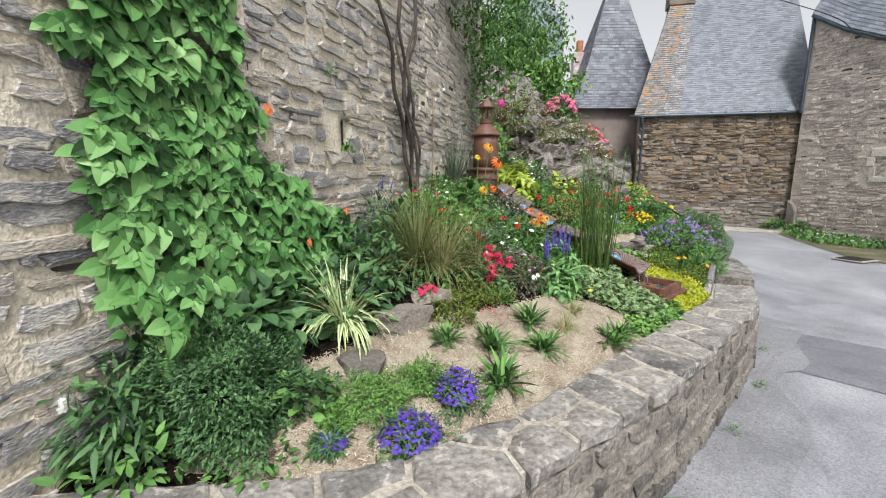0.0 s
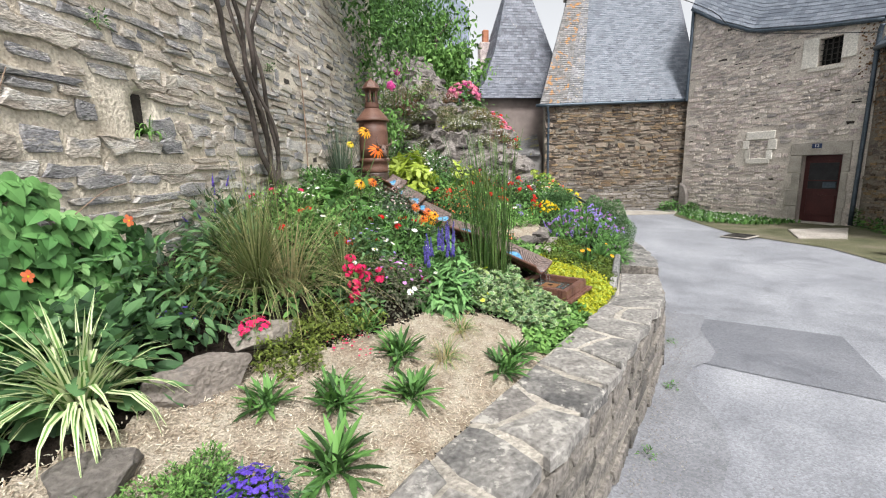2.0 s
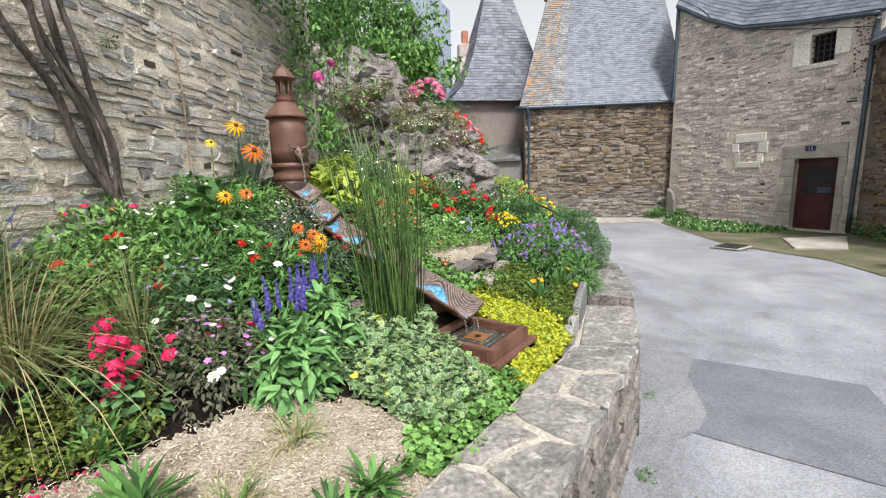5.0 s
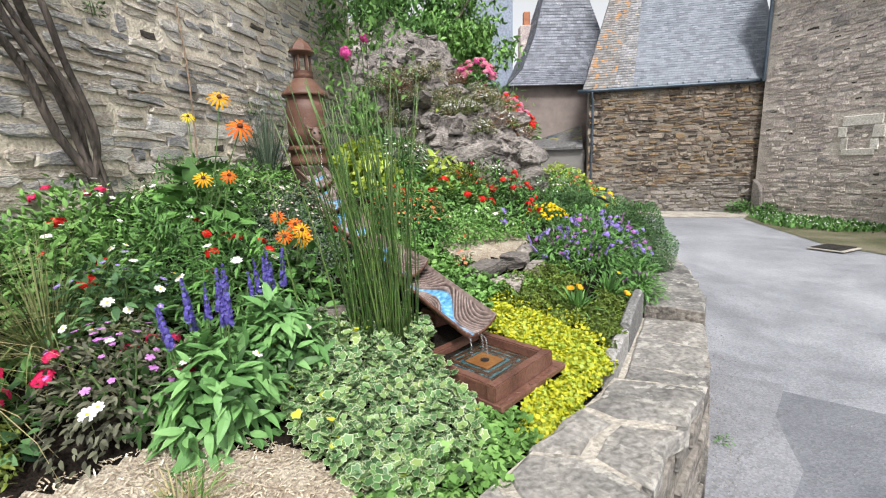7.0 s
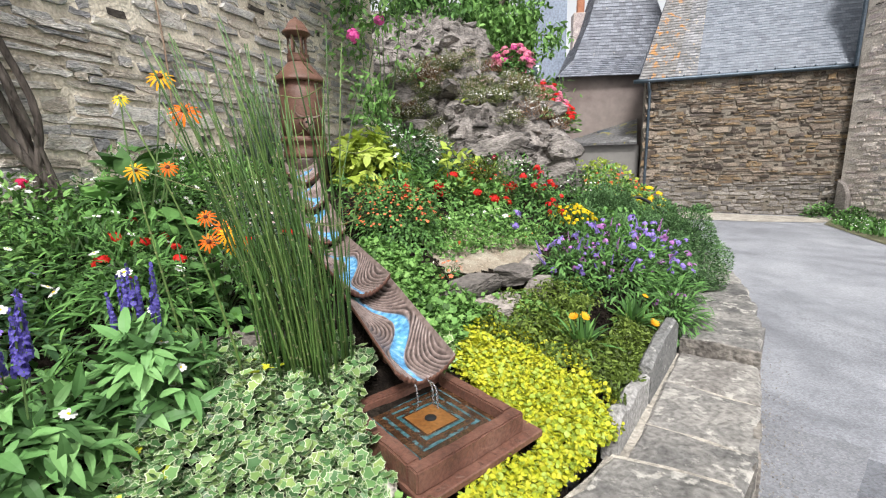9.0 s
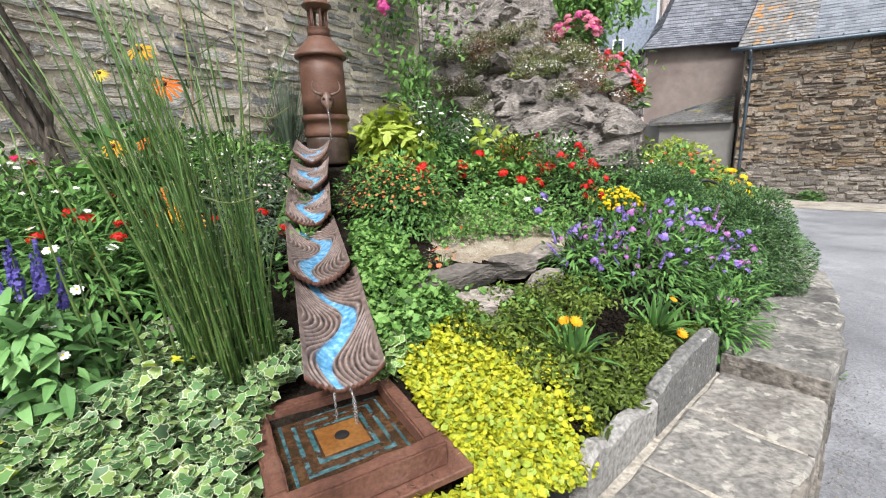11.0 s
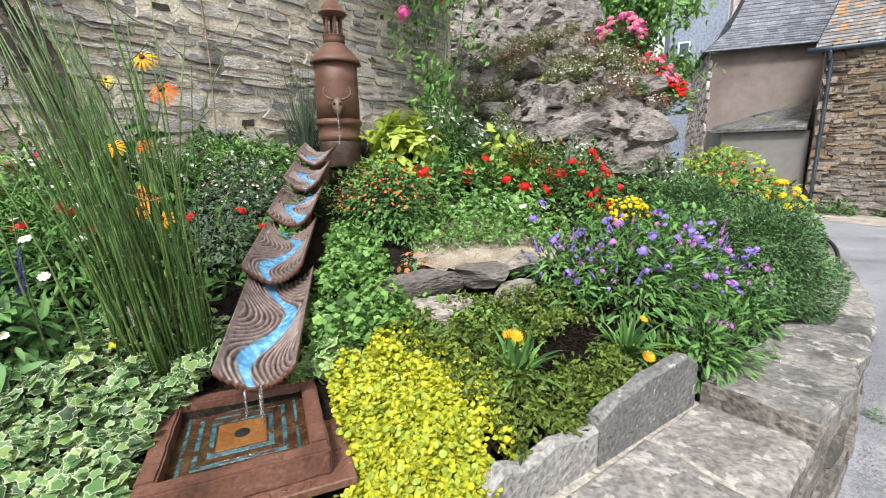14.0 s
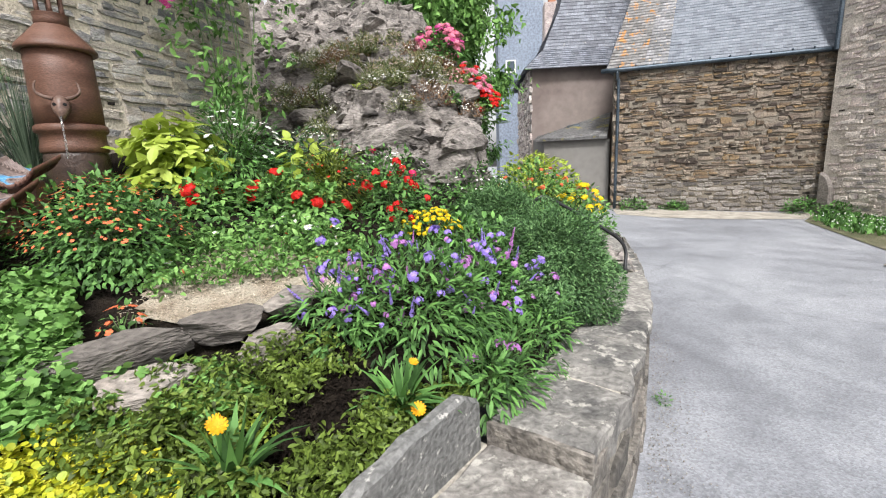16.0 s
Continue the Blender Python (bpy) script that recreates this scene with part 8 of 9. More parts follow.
for x, y in ((2.36, 3.80), (2.70, 4.18)):
    pl = tuft("gazania", "gazania with strap leaves and a yellow flower", "flower", x, y, 62, 0.20, 1.7, 0.030, "green_mid", 0.02, 1.0, 0.45, group="gazanias")
    if y < 4:
        flower_parts(pl, [head("gaz", GAZANIA, "amber", "amber")], [(0.0, -0.02, 0.175), (-0.035, 0.02, 0.16)], [(0.3, -0.5, 0.8), (-0.2, -0.4, 0.8)], 0.027)
    else:
        flower_parts(pl, [head("gaz", GAZANIA, "amber", "amber")], [(0.05, -0.02, 0.18), (0.07, -0.1, 0.07)], [(0.3, -0.3, 0.8), (0.2, -0.5, 0.7)], 0.022)
# bark crumbs on the bare soil
n = 2600
x, y = 2.5 + 0.16 * rng.normal(size=n), 4.02 + 0.15 * rng.normal(size=n)
ok = inside(x, y, ring) & (inner_dist(x, y) > 0.1)
x, y = x[ok], y[ok]
n = len(x)
chipb = (np.array([(-0.25, 0, 0), (0.25, 0, 0.1), (0.2, 1, 0), (-0.2, 0.9, 0.15), (0, 0.5, 0.3)]), [(0, 1, 4), (1, 2, 4), (2, 3, 4), (3, 0, 4)], [0] * 4)
v, f, m = merge_shape(chipb, np.stack([x, y, bed_z(x, y) + 0.004], -1), facing(rand_unit(n) + [0, 0, 0.8], rng.uniform(0, 6, n)), 0.022 * rng.uniform(0.3, 1.2, n))
tagged(put("bark_crumbs", mesh_of("bark_crumbs", v, f, M["soil"])), "dark crumbly bark and soil between plants", "soil", kind="stuff")
carpet("clover_mat", "fresh green leaves creeping over the edging stones", "groundcover", [(1.70, 3.80), (2.0, 3.78), (2.28, 3.92), (2.32, 4.12), (2.12, 4.12), (1.92, 3.98), (1.8, 4.15)], 1100, CLOVER, 0.028, ("green_bright",), 0.10, 0.8)
carpet("moss_mat", "yellow-green moss and seedlings below the edging stones", "groundcover", [(1.85, 3.75), (2.15, 3.7), (2.4, 3.95), (2.3, 4.1), (2.0, 3.95)], 1500, LEAF, 0.02, ("lime",), 0.04, 1.2)
# green carpet on the far side of the troughs
STRAW = [(1.62, 3.50), (1.85, 3.62), (1.95, 3.85), (1.72, 4.12), (1.5, 4.35), (1.32, 4.4), (1.2, 4.25), (1.42, 3.95)]
carpet("strawberry_mat", "dense mat of fresh green strawberry-like leaves", "groundcover", STRAW, 4200, CLOVER, 0.029, ("green_bright",), 0.13, 0.9)
carpet("ivy_trail", "trailing ivy and clover beside the troughs", "ivy", [(1.60, 3.38), (1.80, 3.5), (1.86, 3.66), (1.66, 3.74), (1.52, 3.62)], 1100, IVY, 0.032, ("green_bright", "cream"), 0.08, 0.8)
carpet("white_bedding", "low green bedding dotted with white flowers", "flower", [(1.5, 4.5), (1.75, 4.42), (2.1, 4.75), (2.4, 4.95), (2.35, 5.25), (1.95, 5.35), (1.6, 5.0)], 3400, LEAF, 0.033, ("green_bright",), 0.13, 1.1, flowers=[(FLORET, "white", "yellow", 0.014, 26), (FLORET, "coral", "coral", 0.012, 12)])
shrub("coral_sage", "small coral flowers over the green mat", "flower", 1.78, 4.22, 0.07, 0.12, 60, LEAF, 0.03, "green_mid", flowers=[("floret", FLORET, "coral", "coral", 0.013, 14, True)])
shrub("cuphea", "rounded bush dotted with tiny orange flowers", "shrub", 1.40, 4.64, 0.32, 0.36, 3600, LEAF, 0.034, "green_mid", ry=0.28, flowers=[("floret", FLORET, "coral", "orange", 0.0078, 360, False)], wild=0.8)
shrub("grey_lavender", "grey-green lavender-like bush with small mauve flowers", "shrub", 0.70, 4.32, 0.26, 0.30, 2600, LEAF, 0.024, "green_grey", flowers=[("floret", FLORET, "blush", "mauve", 0.009, 160, False)], wild=0.8)
shrub("grey_lavender", "grey-green low bush beside the reeds", "shrub", 0.96, 3.92, 0.20, 0.22, 1500, LEAF, 0.024, "green_grey", flowers=[("cl", CLUSTER, "red", "red", 0.026, 4, True)], wild=0.8)
shrub("lime_currant", "lime-yellow leaved shrub beside the fountain tower", "shrub", 0.98, 5.72, 0.30, 0.42, 330, CURRANT, 0.085, "lime", out=0.5, wild=0.4)
tuft("blue_grass", "grey-green spiky rush beside the wall", "grass", 0.16, 5.55, 260, 0.72, 0.7, 0.005, "green_grey", 0.10, 0.3, 0.8)
shrub("gaura", "airy white gaura with slender stems", "flower", 1.25, 6.05, 0.36, 0.46, 1300, LEAF_NARROW, 0.07, "green_mid", flowers=[("floret", FLORET, "white", "white", 0.020, 60, True)], out=0.9, wild=0.6)
shrub("gaura", "airy white gaura with slender stems", "flower", 0.95, 6.45, 0.26, 0.5, 700, LEAF_NARROW, 0.07, "green_mid", flowers=[("floret", FLORET, "white", "white", 0.018, 24, True)], out=0.9, wild=0.6)
for i, (x, y, k) in enumerate(((1.40, 5.42, 5), (1.72, 5.60, 5), (1.98, 5.52, 5))):
    shrub("red_pelargonium", "scarlet pelargonium heads over green leaves", "flower", x, y, 0.2, 0.22, 420, LEAF_BROAD, 0.05, "green_bright", flowers=[("cl", CLUSTER, "red", "red", 0.042, k, True)])
shrub("bronze_seedheads", "upright bronze-tinged foliage with reddish seed heads", "plant", 1.98, 5.88, 0.24, 0.34, 1500, LEAF_NARROW, 0.06, "bronze_green", flowers=[("floret", FLORET, "red", "red", 0.012, 30, False)], out=0.9)
shrub("lime_currant", "small lime-green leafy plant under the rock", "plant", 1.75, 6.05, 0.2, 0.38, 130, LEAF_BROAD, 0.09, "lime")
shrub("crimson_snapdragon", "crimson flower spikes in front of the rock", "flower", 2.42, 5.85, 0.22, 0.34, 700, LEAF, 0.045, "green_mid", flowers=[("cl_loose", CLUSTER_LOOSE, "red", "crimson", 0.031, 18, True)])
shrub("crimson_snapdragon", "two crimson flower spikes", "flower", 2.52, 5.42, 0.07, 0.26, 70, LEAF, 0.04, "green_mid", flowers=[("cl_loose", CLUSTER_LOOSE, "red", "crimson", 0.027, 8, True)])
shrub("yellow_tansy", "mound of small bright yellow flowers", "flower", 2.68, 5.55, 0.18, 0.17, 500, LEAF_NARROW, 0.04, "green_mid", flowers=[("cl", CLUSTER, "yellow", "yellow", 0.017, 80, True)])
shrub("violet_verbena", "small violet flower heads in the green bedding", "flower", 2.12, 5.15, 0.16, 0.16, 260, LEAF, 0.04, "green_bright", flowers=[("cl", CLUSTER, "lilac", "violet", 0.03, 5, True), ("floret", FLORET, "white", "yellow", 0.022, 4, True)])
# penstemon
for x, y, r, h, n in ((2.70, 4.62, 0.33, 0.33, 2300), (2.96, 4.92, 0.26, 0.30, 1500), (2.42, 4.50, 0.20, 0.24, 800)):
    pl = shrub("penstemon", "penstemon bush with narrow leaves and lilac bells", "flower", x, y, r, h, n, leaf_shape(0.25, 0.3, 0.12), 0.048, "green_mid", out=0.75, wild=0.8)
    k = int(52 * r / 0.3)
    p, nrm = dome_points(k, r, r, h, 0.25, 1.15)
    p[:, 0] += 0.25 * r
    ps, ns = dome_points(k // 3, r, r, h, 0.35, 1.02)
    ps[:, 0] += 0.2 * r
    flower_parts(pl, [head("spike", SPIKE, "lilac", "stem"), head("spike", SPIKE, "lilac", "stem"), head("spike", SPIKE, "mauve", "stem")], ps, ns + 0.5 * rand_unit(len(ns)) + [0, 0, 0.6], 0.062, 0.45)
    flower_parts(pl, [head("cl_loose", CLUSTER_LOOSE, "lilac", "lilac"), head("cl_loose", CLUSTER_LOOSE, "lilac", "lilac"), head("cl_loose", CLUSTER_LOOSE, "mauve", "lilac")], p, nrm, 0.0185, 0.45)
shrub("penstemon", "trailing narrow leaves over the coping", "plant", 3.03, 4.44, 0.15, 0.18, 300, LEAF_NARROW, 0.06, "green_mid", out=0.9, flowers=[("cl_loose", CLUSTER_LOOSE, "mauve", "lilac", 0.028, 3, True)])
for x, y, r in ((3.10, 4.62, 0.17), (3.26, 4.92, 0.15), (2.98, 4.38, 0.13)):
    shrub("penstemon", "leafy penstemon shoots leaning over the coping", "plant", x, y, r, 0.20, 420, leaf_shape(0.25, 0.3, 0.12), 0.048, "green_mid", out=0.8, wild=0.8)
# feathery bushes by the coping
shrub("cotton_lavender", "rounded dark feathery bush by the coping", "shrub", 3.38, 5.38, 0.33, 0.50, 36000, TINY, 0.023, "green_soft", ry=0.40, wild=0.8)
shrub("cotton_lavender", "rounded mid-green feathery bush behind the first", "shrub", 3.12, 6.10, 0.30, 0.30, 20000, TINY, 0.024, "green_soft", wild=0.8)
hv, hf = tube_arrays(smooth_path([(3.50, 6.42, 0.92), (3.44, 6.40, 1.06), (3.43, 6.40, 1.15), (3.50, 6.40, 1.19), (3.65, 6.42, 1.12), (3.95, 6.46, 0.94), (4.12, 6.48, 0.82), (4.17, 6.46, 0.72), (4.15, 6.40, 0.60), (4.17, 6.38, 0.52)], 6), 0.014, 8)
tagged(put("pipe_hoop", mesh_of("pipe_hoop", hv, hf, M["black"], smooth=True)), "bent black plastic pipe rising from the coping", "pipe")
# flowers beyond the bush
for x, y, r, h, n, sh, sz, mt, fl, lb in (
    (3.75, 8.9, 0.55, 0.62, 1500, LEAF_BROAD, 0.07, "lime", (), "lime-leaved shrub at the foot of the rock"),
    (4.10, 8.1, 0.42, 0.42, 1500, LEAF, 0.06, "green_bright", [("cl", CLUSTER, "yellow", "amber", 0.045, 22, True), ("cl", CLUSTER, "red", "red", 0.03, 6, True)], "bush of yellow flowers by the road"),
    (4.15, 8.9, 0.45, 0.5, 1400, LEAF, 0.06, "green_mid", [("cl", CLUSTER, "amber", "amber", 0.05, 26, True), ("cl", CLUSTER, "red", "red", 0.03, 6, True)], "bush of amber flowers by the road"),
    (3.60, 7.7, 0.40, 0.42, 1200, LEAF, 0.06, "green_bright", [("cl", CLUSTER, "coral", "red", 0.025, 16, True)], "mixed green bush with small red flowers"),
    (4.0, 7.3, 0.34, 0.26, 900, LEAF, 0.05, "green_mid", (), "low green bush behind the coping"),
    (2.95, 6.55, 0.3, 0.25, 800, LEAF, 0.04, "green_mid", [("floret", FLORET, "white", "yellow", 0.012, 60, False)], "low green plants at the rock's foot"),
    (2.2, 6.5, 0.4, 0.3, 900, LEAF, 0.045, "green_mid", [("floret", FLORET, "white", "yellow", 0.012, 50, False), ("cl_loose", CLUSTER_LOOSE, "crimson", "crimson", 0.03, 4, True)], "green plants under the rock face"),
    (1.5, 6.6, 0.36, 0.3, 800, LEAF, 0.05, "green_dark", [("floret", FLORET, "white", "white", 0.014, 40, False)], "dark green plants under the rock face"),
    (2.95, 5.35, 0.3, 0.25, 800, LEAF, 0.05, "green_mid", (), "green leaves between penstemon and feathery bush"),
):
    shrub("flowering_bush", lb, "shrub", x, y, r, h, n, sh, sz, mt, flowers=fl)
# general low green between the plants
carpet("low_weeds", "low green weeds filling the bed", "groundcover", [(-0.7, 2.2), (-0.1, 2.4), (0.6, 2.75), (1.1, 3.2), (1.35, 3.9), (0.8, 4.9), (0.5, 5.4), (-0.1, 5.4), (-0.5, 4.0)], 5200, LEAF, 0.055, ("green_mid",), 0.12, 1.0)
carpet("low_weeds", "low green weeds filling the bed below the rock", "groundcover", [(0.9, 5.0), (1.7, 4.9), (2.4, 5.0), (3.2, 5.2), (3.9, 6.4), (4.2, 8.4), (3.0, 7.0), (0.8, 6.9), (0.6, 6.0)], 5200, LEAF, 0.05, ("green_mid",), 0.12, 1.0)

# ---- plants on the rock ----
rr_ = random.Random(17)
for i in range(80):
    x = rr_.uniform(0.75, 3.0)
    y = rr_.uniform(7.1, 9.9)
    if x > 2.95 - 0.2 * max(0, y - 7.6):
        continue
    r = rr_.uniform(0.10, 0.22)
    shrub("fleabane", "fleabane cushion with tiny white and pink daisies", "flower", x, y, r, r * 0.95, 460, NEEDLE, 0.06, "dead" if i % 4 == 1 else "grass", z=rock_z(x, y) + 0.08, stems=0, group="rock daisies", flowers=[("floret", FLORET, "white" if i % 4 else "blush", "yellow", 0.0095, 110, False)], wild=1.2)
for x, y, r, mt, fl in ((1.75, 7.7, 0.10, "lime", None), (2.5, 8.2, 0.1, "lime", None), (1.25, 9.2, 0.35, "dead", "blush"), (2.75, 7.55, 0.1, "green_mid", None)):
    shrub("rock_plant", "small leafy plant rooted in the rock", "plant", x, y, r, r * 0.9, 160, LEAF, 0.05, mt, z=rock_z(x, y), stems=0)
px, py = 2.53, 9.55
pz = 2.62
pot = thing("flower_pot", "dark clay pot on top of the rock", "pot", (px, py, pz))
part("body", lathe_bm([(0.16, 0), (0.22, 0.24), (0.24, 0.25), (0.24, 0.30), (0.22, 0.30), (0.2, 0.26)], 24), M["terracotta_dark"], pot, smooth=True)
shrub("pink_geranium", "potted geranium covered in pink flower heads", "flower", px, py, 0.38, 0.46, 800, LEAF_BROAD, 0.07, "green_mid", z=2.90, flowers=[("cl", CLUSTER, "pink", "pink", 0.055, 60, True), ("cl", CLUSTER, "magenta", "pink", 0.05, 26, True)])
for x, y, z, fl in ((2.90, 8.6, 2.30, "pink"), (3.00, 8.5, 2.14, "pink"), (3.10, 8.45, 1.98, "red")):
    shrub("trailing_geranium", "trailing geranium hanging down the rock", "flower", x, y, 0.26, 0.34, 420, LEAF_BROAD, 0.07, "green_bright", z=z, low=-0.8, flowers=[("cl", CLUSTER, fl, fl, 0.046, 26, True), ("cl", CLUSTER, "red", "red", 0.04, 8, True)])
# climbing rose between wall and rock
rb0 = np.array([0.80, 6.75, bz(0.8, 6.75)])
rose = thing("climbing_rose", "climbing rose with fresh leaves and one pink bloom", "rose", tuple(rb0))
n = 2300
t = rng.random(n)
pos = np.stack([0.85 + 0.28 * rng.normal(size=n) * (0.5 + t), 6.85 + 0.22 * rng.normal(size=n), 2.0 + 1.75 * t], -1)
keepr = np.array([noise.noise(Vector(p * 3.0)) for p in pos]) > 0.0
pos = pos[keepr]
v, f, m = merge_shape(LEAF, pos - rb0, frames_of(rand_unit(len(pos)) + [0.2, -0.5, -0.3], rand_unit(len(pos)) * 0.6 + [0.2, -0.5, 0.8]), 0.085 * rng.uniform(0.5, 1.2, len(pos)))
put("foliage", mesh_of("foliage", v, f, M["green_bright"]), rose, "", "stuff")
sv2, sf2 = stalks([np.array([0.02 * i, 0, 0]) for i in range(6)], [np.array([-0.2 + 0.12 * i, 0.05, 1.5 + 0.2 * (i % 3)]) for i in range(6)], 0.008, 0.1)
put("cane", mesh_of("cane", sv2, sf2, M["stem"]), rose, "", "stuff")
flower_parts(rose, [head("cl", CLUSTER, "magenta", "pink")], [np.array([0.83, 6.12, 2.70]) - rb0, np.array([0.95, 6.7, 3.0]) - rb0], [(0.4, -0.8, 0.2)] * 2, 0.055)


# ---- trees beyond the rock ----
def tree(label, x, y, z, height, spread, n, shape, size, material, seed, squash=0.9):
    r = np.random.default_rng(seed)
    tr = thing("tree", label, "tree", (x, y, z))
    chunks, tips = [], []
    trunk = smooth_path([(0, 0, -0.3), (0.05, 0.03, height * 0.25), (-0.04, 0.05, height * 0.5), (0.03, 0, height * 0.8)], 5)
    chunks.append(tube_arrays(trunk, np.linspace(0.11, 0.03, len(trunk)), 8))
    for i in range(22):
        t = r.uniform(0.25, 1)
        b = trunk[int(t * (len(trunk) - 1))]
        d = r.normal(size=3)
        d[2] = abs(d[2]) * 0.5 + 0.1
        d /= np.linalg.norm(d)
        e = b + d * spread * r.uniform(0.5, 1.0)
        mid = (b + e) / 2 + [0, 0, 0.1]
        chunks.append(tube_arrays(smooth_path([b, mid, e], 3), np.linspace(0.035, 0.008, 7), 5))
        tips += [b + (e - b) * q for q in (0.5, 0.75, 1.0)]
    v, f = join(chunks)
    put("trunk", mesh_of("trunk", v, f, M["bark"], smooth=True), tr, "grey trunk with limbs")
    tips = np.array(tips)
    i = r.integers(0, len(tips), n)
    pos = tips[i] + r.normal(size=(n, 3)) * np.array([0.26, 0.26, 0.24]) * spread * 0.62
    g = np.array([noise.noise(Vector(p * 1.5 + np.array([seed, 0, 0]))) for p in pos])
    pos = pos[g > -0.14]
    k = len(pos)
    v, f, m = merge_shape(shape, pos, frames_of(r.normal(size=(k, 3)) + [0, 0, -0.9], r.normal(size=(k, 3)) * 0.7 + [0, 0, 1]), size * r.uniform(0.6, 1.2, k))
    put("crown", mesh_of("crown", v, f, M[material]), tr, "loose leafy crown", "stuff")
    return tr


tree("leafy fruit tree behind the rock", 2.5, 12.8, 2.6, 3.3, 1.3, 17000, LEAF, 0.15, "green_bright", 3)
tree("leafy tree further up the slope", 1.2, 13.4, 3.0, 3.8, 1.6, 15000, LEAF, 0.15, "green_mid", 5)
tree("pale young tree by the far house", 2.9, 14.4, 0.4, 4.8, 0.9, 8000, leaf_shape(0.28, 0.3, 0.1), 0.14, "green_mid", 8)

# daisies and grass in the verge by the houses
n = 2600
x, y = rng.uniform(8.0, 13.0, n * 2), rng.uniform(4.5, 14.0, n * 2)
vp = [(11.3, 13.8), (10.2, 12.6), (9.6, 10.9), (10.6, 10.2), (12.2, 10.4)]
ok = inside(x, y, vp)
x, y = x[ok][:n], y[ok][:n]
pos = np.stack([x, y, lay(x, y) + 0.02], -1)
vg = thing("daisy_verge", "weedy verge full of small white daisies", "grass", (10.6, 11.6, 0))
o = np.array([10.6, 11.6, 0])
v, f, m = merge_shape(LEAF, np.repeat(pos, 3, axis=0) - o + rng.normal(size=(3 * len(pos), 3)) * [0.08, 0.08, 0.0], frames_of(rand_unit(3 * len(pos)) * 0.7 + [0, 0, 1], rand_unit(3 * len(pos))), 0.13 * rng.uniform(0.4, 1.2, 3 * len(pos)))
put("grass", mesh_of("grass", v, f, M["green_mid"]), vg, "", "stuff")
flower_mass(vg, FLORET, ("white", "yellow"), pos[::3] - o + np.array([0, 0, 0.10]), np.tile([[-0.3, -0.4, 0.8]], (len(pos[::3]), 1)), 0.013, "daisies")
for x, y, r, h in ((12.85, 9.25, 0.25, 0.55), (12.5, 8.6, 0.4, 0.3), (12.1, 7.9, 0.5, 0.35), (11.7, 7.0, 0.5, 0.3), (8.3, 14.85, 0.3, 0.2), (7.3, 15.0, 0.35, 0.3), (10.9, 13.9, 0.4, 0.35), (11.2, 13.3, 0.3, 0.3)):
    shrub("wall_foot_weeds", "weeds growing at the foot of the house wall", "weed", x, y, r, h, 420, LEAF, 0.09, "green_mid", z=float(lay(x, y)), stems=4, group="wall foot weeds")
pot_b = thing("flower_pot", "small terracotta pot on the mossy verge", "pot", (9.20, 6.00, float(lay(9.20, 6.00)) + 0.012))
part("body", lathe_bm([(0.085, 0), (0.12, 0.19), (0.135, 0.19), (0.135, 0.235), (0.12, 0.235), (0.11, 0.2)], 20), M["brick_red"], pot_b, smooth=True)
shrub("pot_plant", "green plant in a small terracotta pot", "plant", 9.20, 6.00, 0.17, 0.2, 260, LEAF, 0.06, "green_mid", z=float(lay(9.20, 6.00)) + 0.21)
# grit and weeds along the foot of the low wall
n = 3600
sr = rng.uniform(1.0, RUN[-1] - 3, n)
gpos = []
for q in sr:
    i, o_ = edge_at(q, 0.0), edge_at(q, 1.0)
    d = (o_ - i) / np.linalg.norm(o_ - i)
    p = o_ + d * (0.05 + abs(rng.normal()) * 0.12)
    gpos.append((p[0], p[1], float(lay(p[0], p[1])) + 0.006))
gpos = np.array(gpos)
pebble = (np.array([(1, 0, 0), (0, 1, 0), (-1, 0, 0), (0, -1, 0), (0, 0, 0.8), (0, 0, -0.8)]), [(0, 1, 4), (1, 2, 4), (2, 3, 4), (3, 0, 4), (1, 0, 5), (2, 1, 5), (3, 2, 5), (0, 3, 5)], [0] * 8)
v, f, m = merge_shape(pebble, gpos, facing(rand_unit(n), rng.uniform(0, 6, n)), 0.0036 * rng.uniform(0.35, 1.7, n))
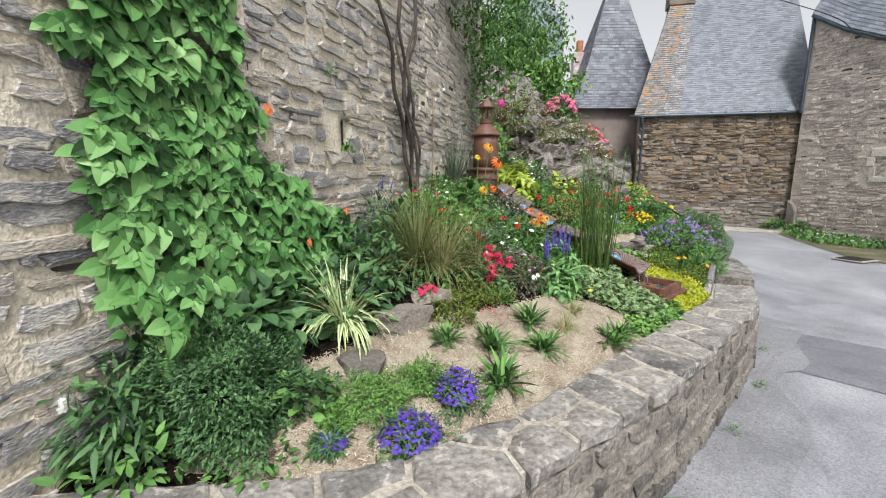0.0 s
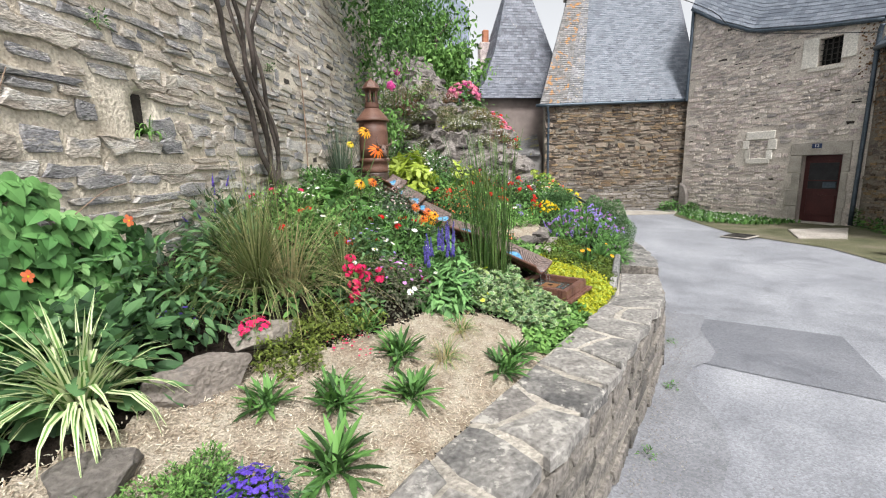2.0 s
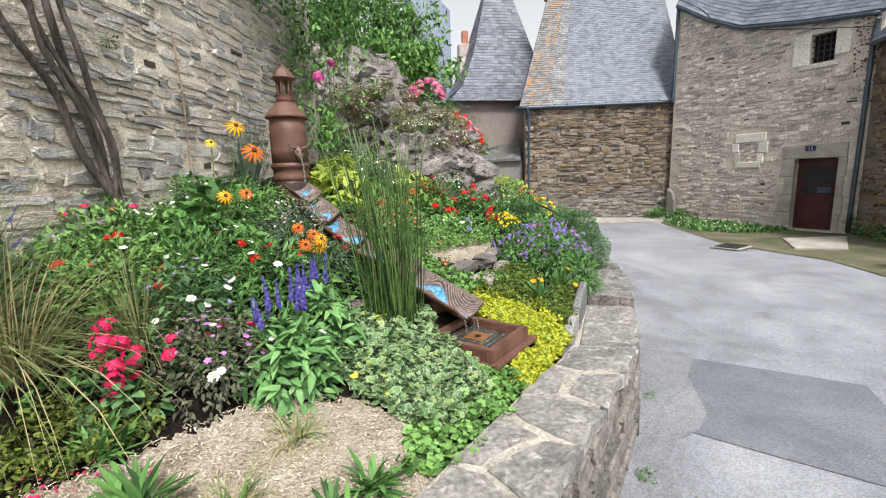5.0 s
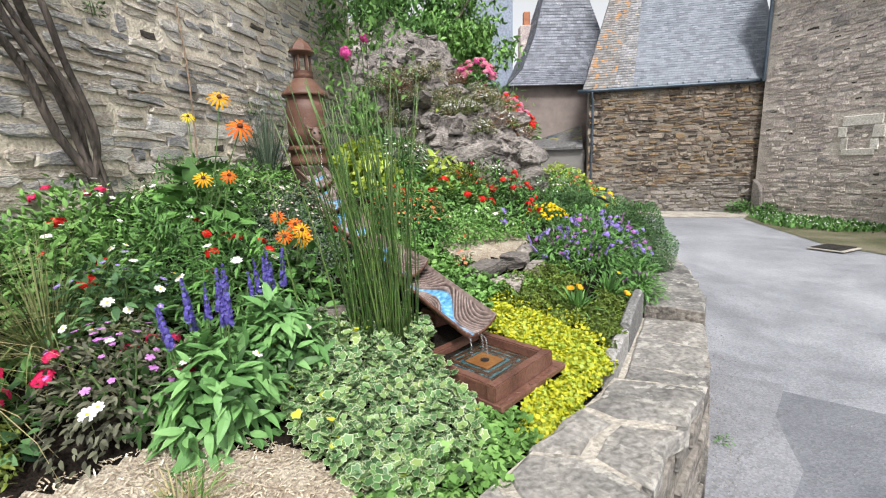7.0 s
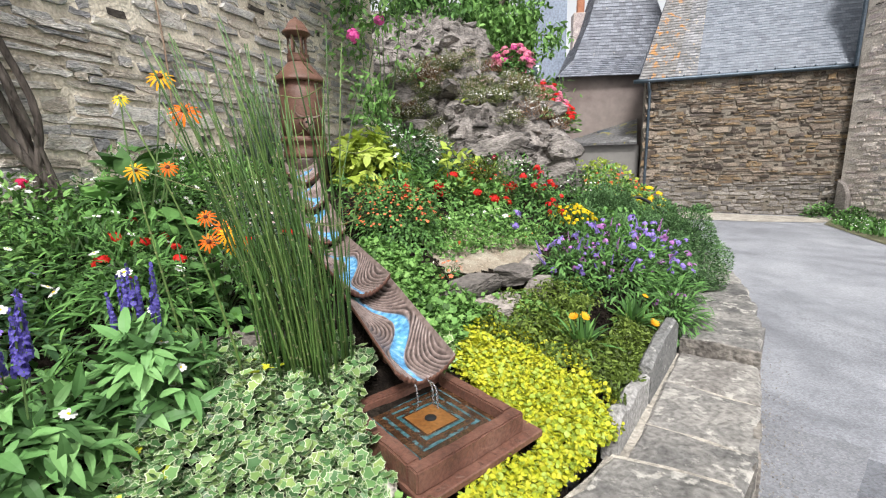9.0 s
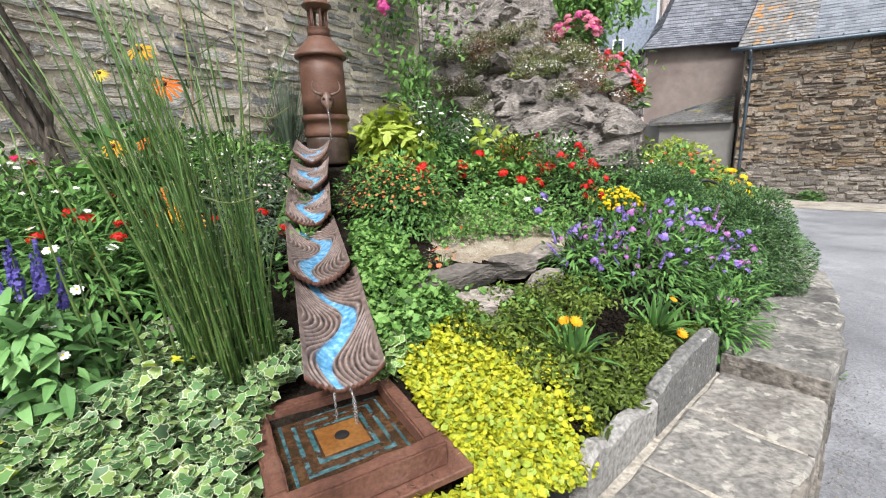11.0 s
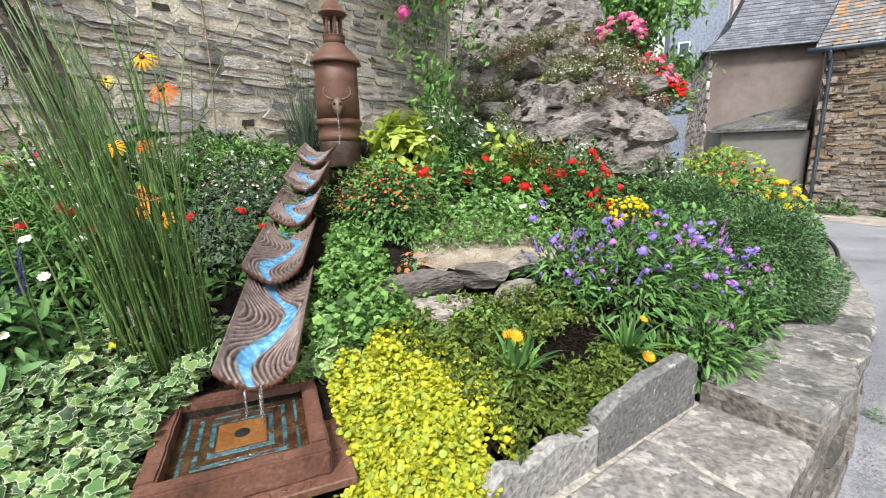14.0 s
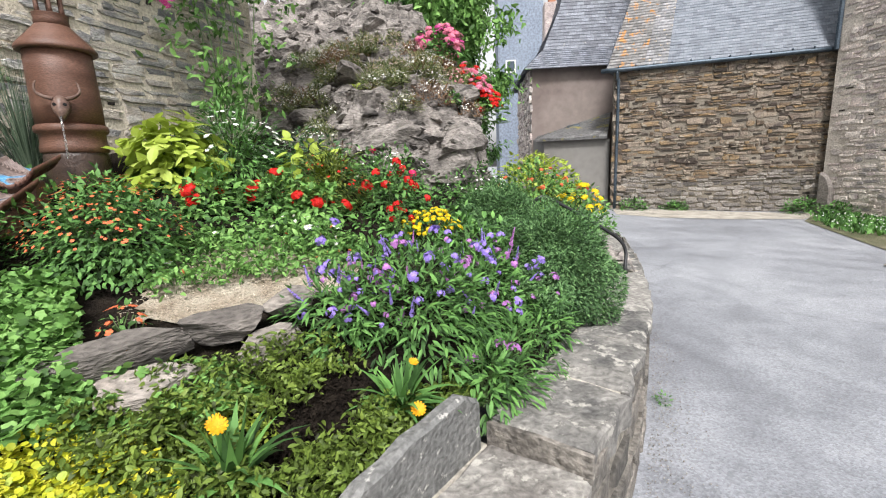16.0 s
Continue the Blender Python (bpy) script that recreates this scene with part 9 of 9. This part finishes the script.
tagged(put("grit", mesh_of("grit", v, f, M["gravel"])), "loose grit and crumbs along the wall foot", "gravel", kind="stuff")
n = 1600
x, y = rng.uniform(1.0, 8.0, n), rng.uniform(-0.5, 8.0, n)
ok = (x - y * 0.75 > 0.9)
x, y = x[ok], y[ok]
v, f, m = merge_shape(pebble, np.stack([x, y, lay(x, y) + 0.006], -1), facing(rand_unit(len(x)), rng.uniform(0, 6, len(x))), 0.003 * rng.uniform(0.4, 1.8, len(x)))
tagged(put("grit", mesh_of("grit", v, f, M["gravel"])), "loose stone chippings scattered over the asphalt", "gravel", kind="stuff")
for q, k in ((run_of(1.15, 1.7), 70), (run_of(2.45, 2.95), 40), (run_of(3.0, 3.8), 26), (run_of(3.9, 5.4), 30), (run_of(1.9, 2.4), 18)):
    p = edge_at(q, 1.0) + np.array([0.09, -0.07])
    shrub("wall_foot_weeds", "small green weed at the foot of the low wall", "weed", p[0], p[1], 0.05, 0.05, k * 2, LEAF, 0.022, "green_mid", z=float(lay(*p)), stems=0, group="low wall weeds")

# ---- single stones of the walls, last ----
stone_parts(NEAR_WALL, WO, WA, WN, 0.018, M["stone"], wall_west)
rs = random.Random(13)
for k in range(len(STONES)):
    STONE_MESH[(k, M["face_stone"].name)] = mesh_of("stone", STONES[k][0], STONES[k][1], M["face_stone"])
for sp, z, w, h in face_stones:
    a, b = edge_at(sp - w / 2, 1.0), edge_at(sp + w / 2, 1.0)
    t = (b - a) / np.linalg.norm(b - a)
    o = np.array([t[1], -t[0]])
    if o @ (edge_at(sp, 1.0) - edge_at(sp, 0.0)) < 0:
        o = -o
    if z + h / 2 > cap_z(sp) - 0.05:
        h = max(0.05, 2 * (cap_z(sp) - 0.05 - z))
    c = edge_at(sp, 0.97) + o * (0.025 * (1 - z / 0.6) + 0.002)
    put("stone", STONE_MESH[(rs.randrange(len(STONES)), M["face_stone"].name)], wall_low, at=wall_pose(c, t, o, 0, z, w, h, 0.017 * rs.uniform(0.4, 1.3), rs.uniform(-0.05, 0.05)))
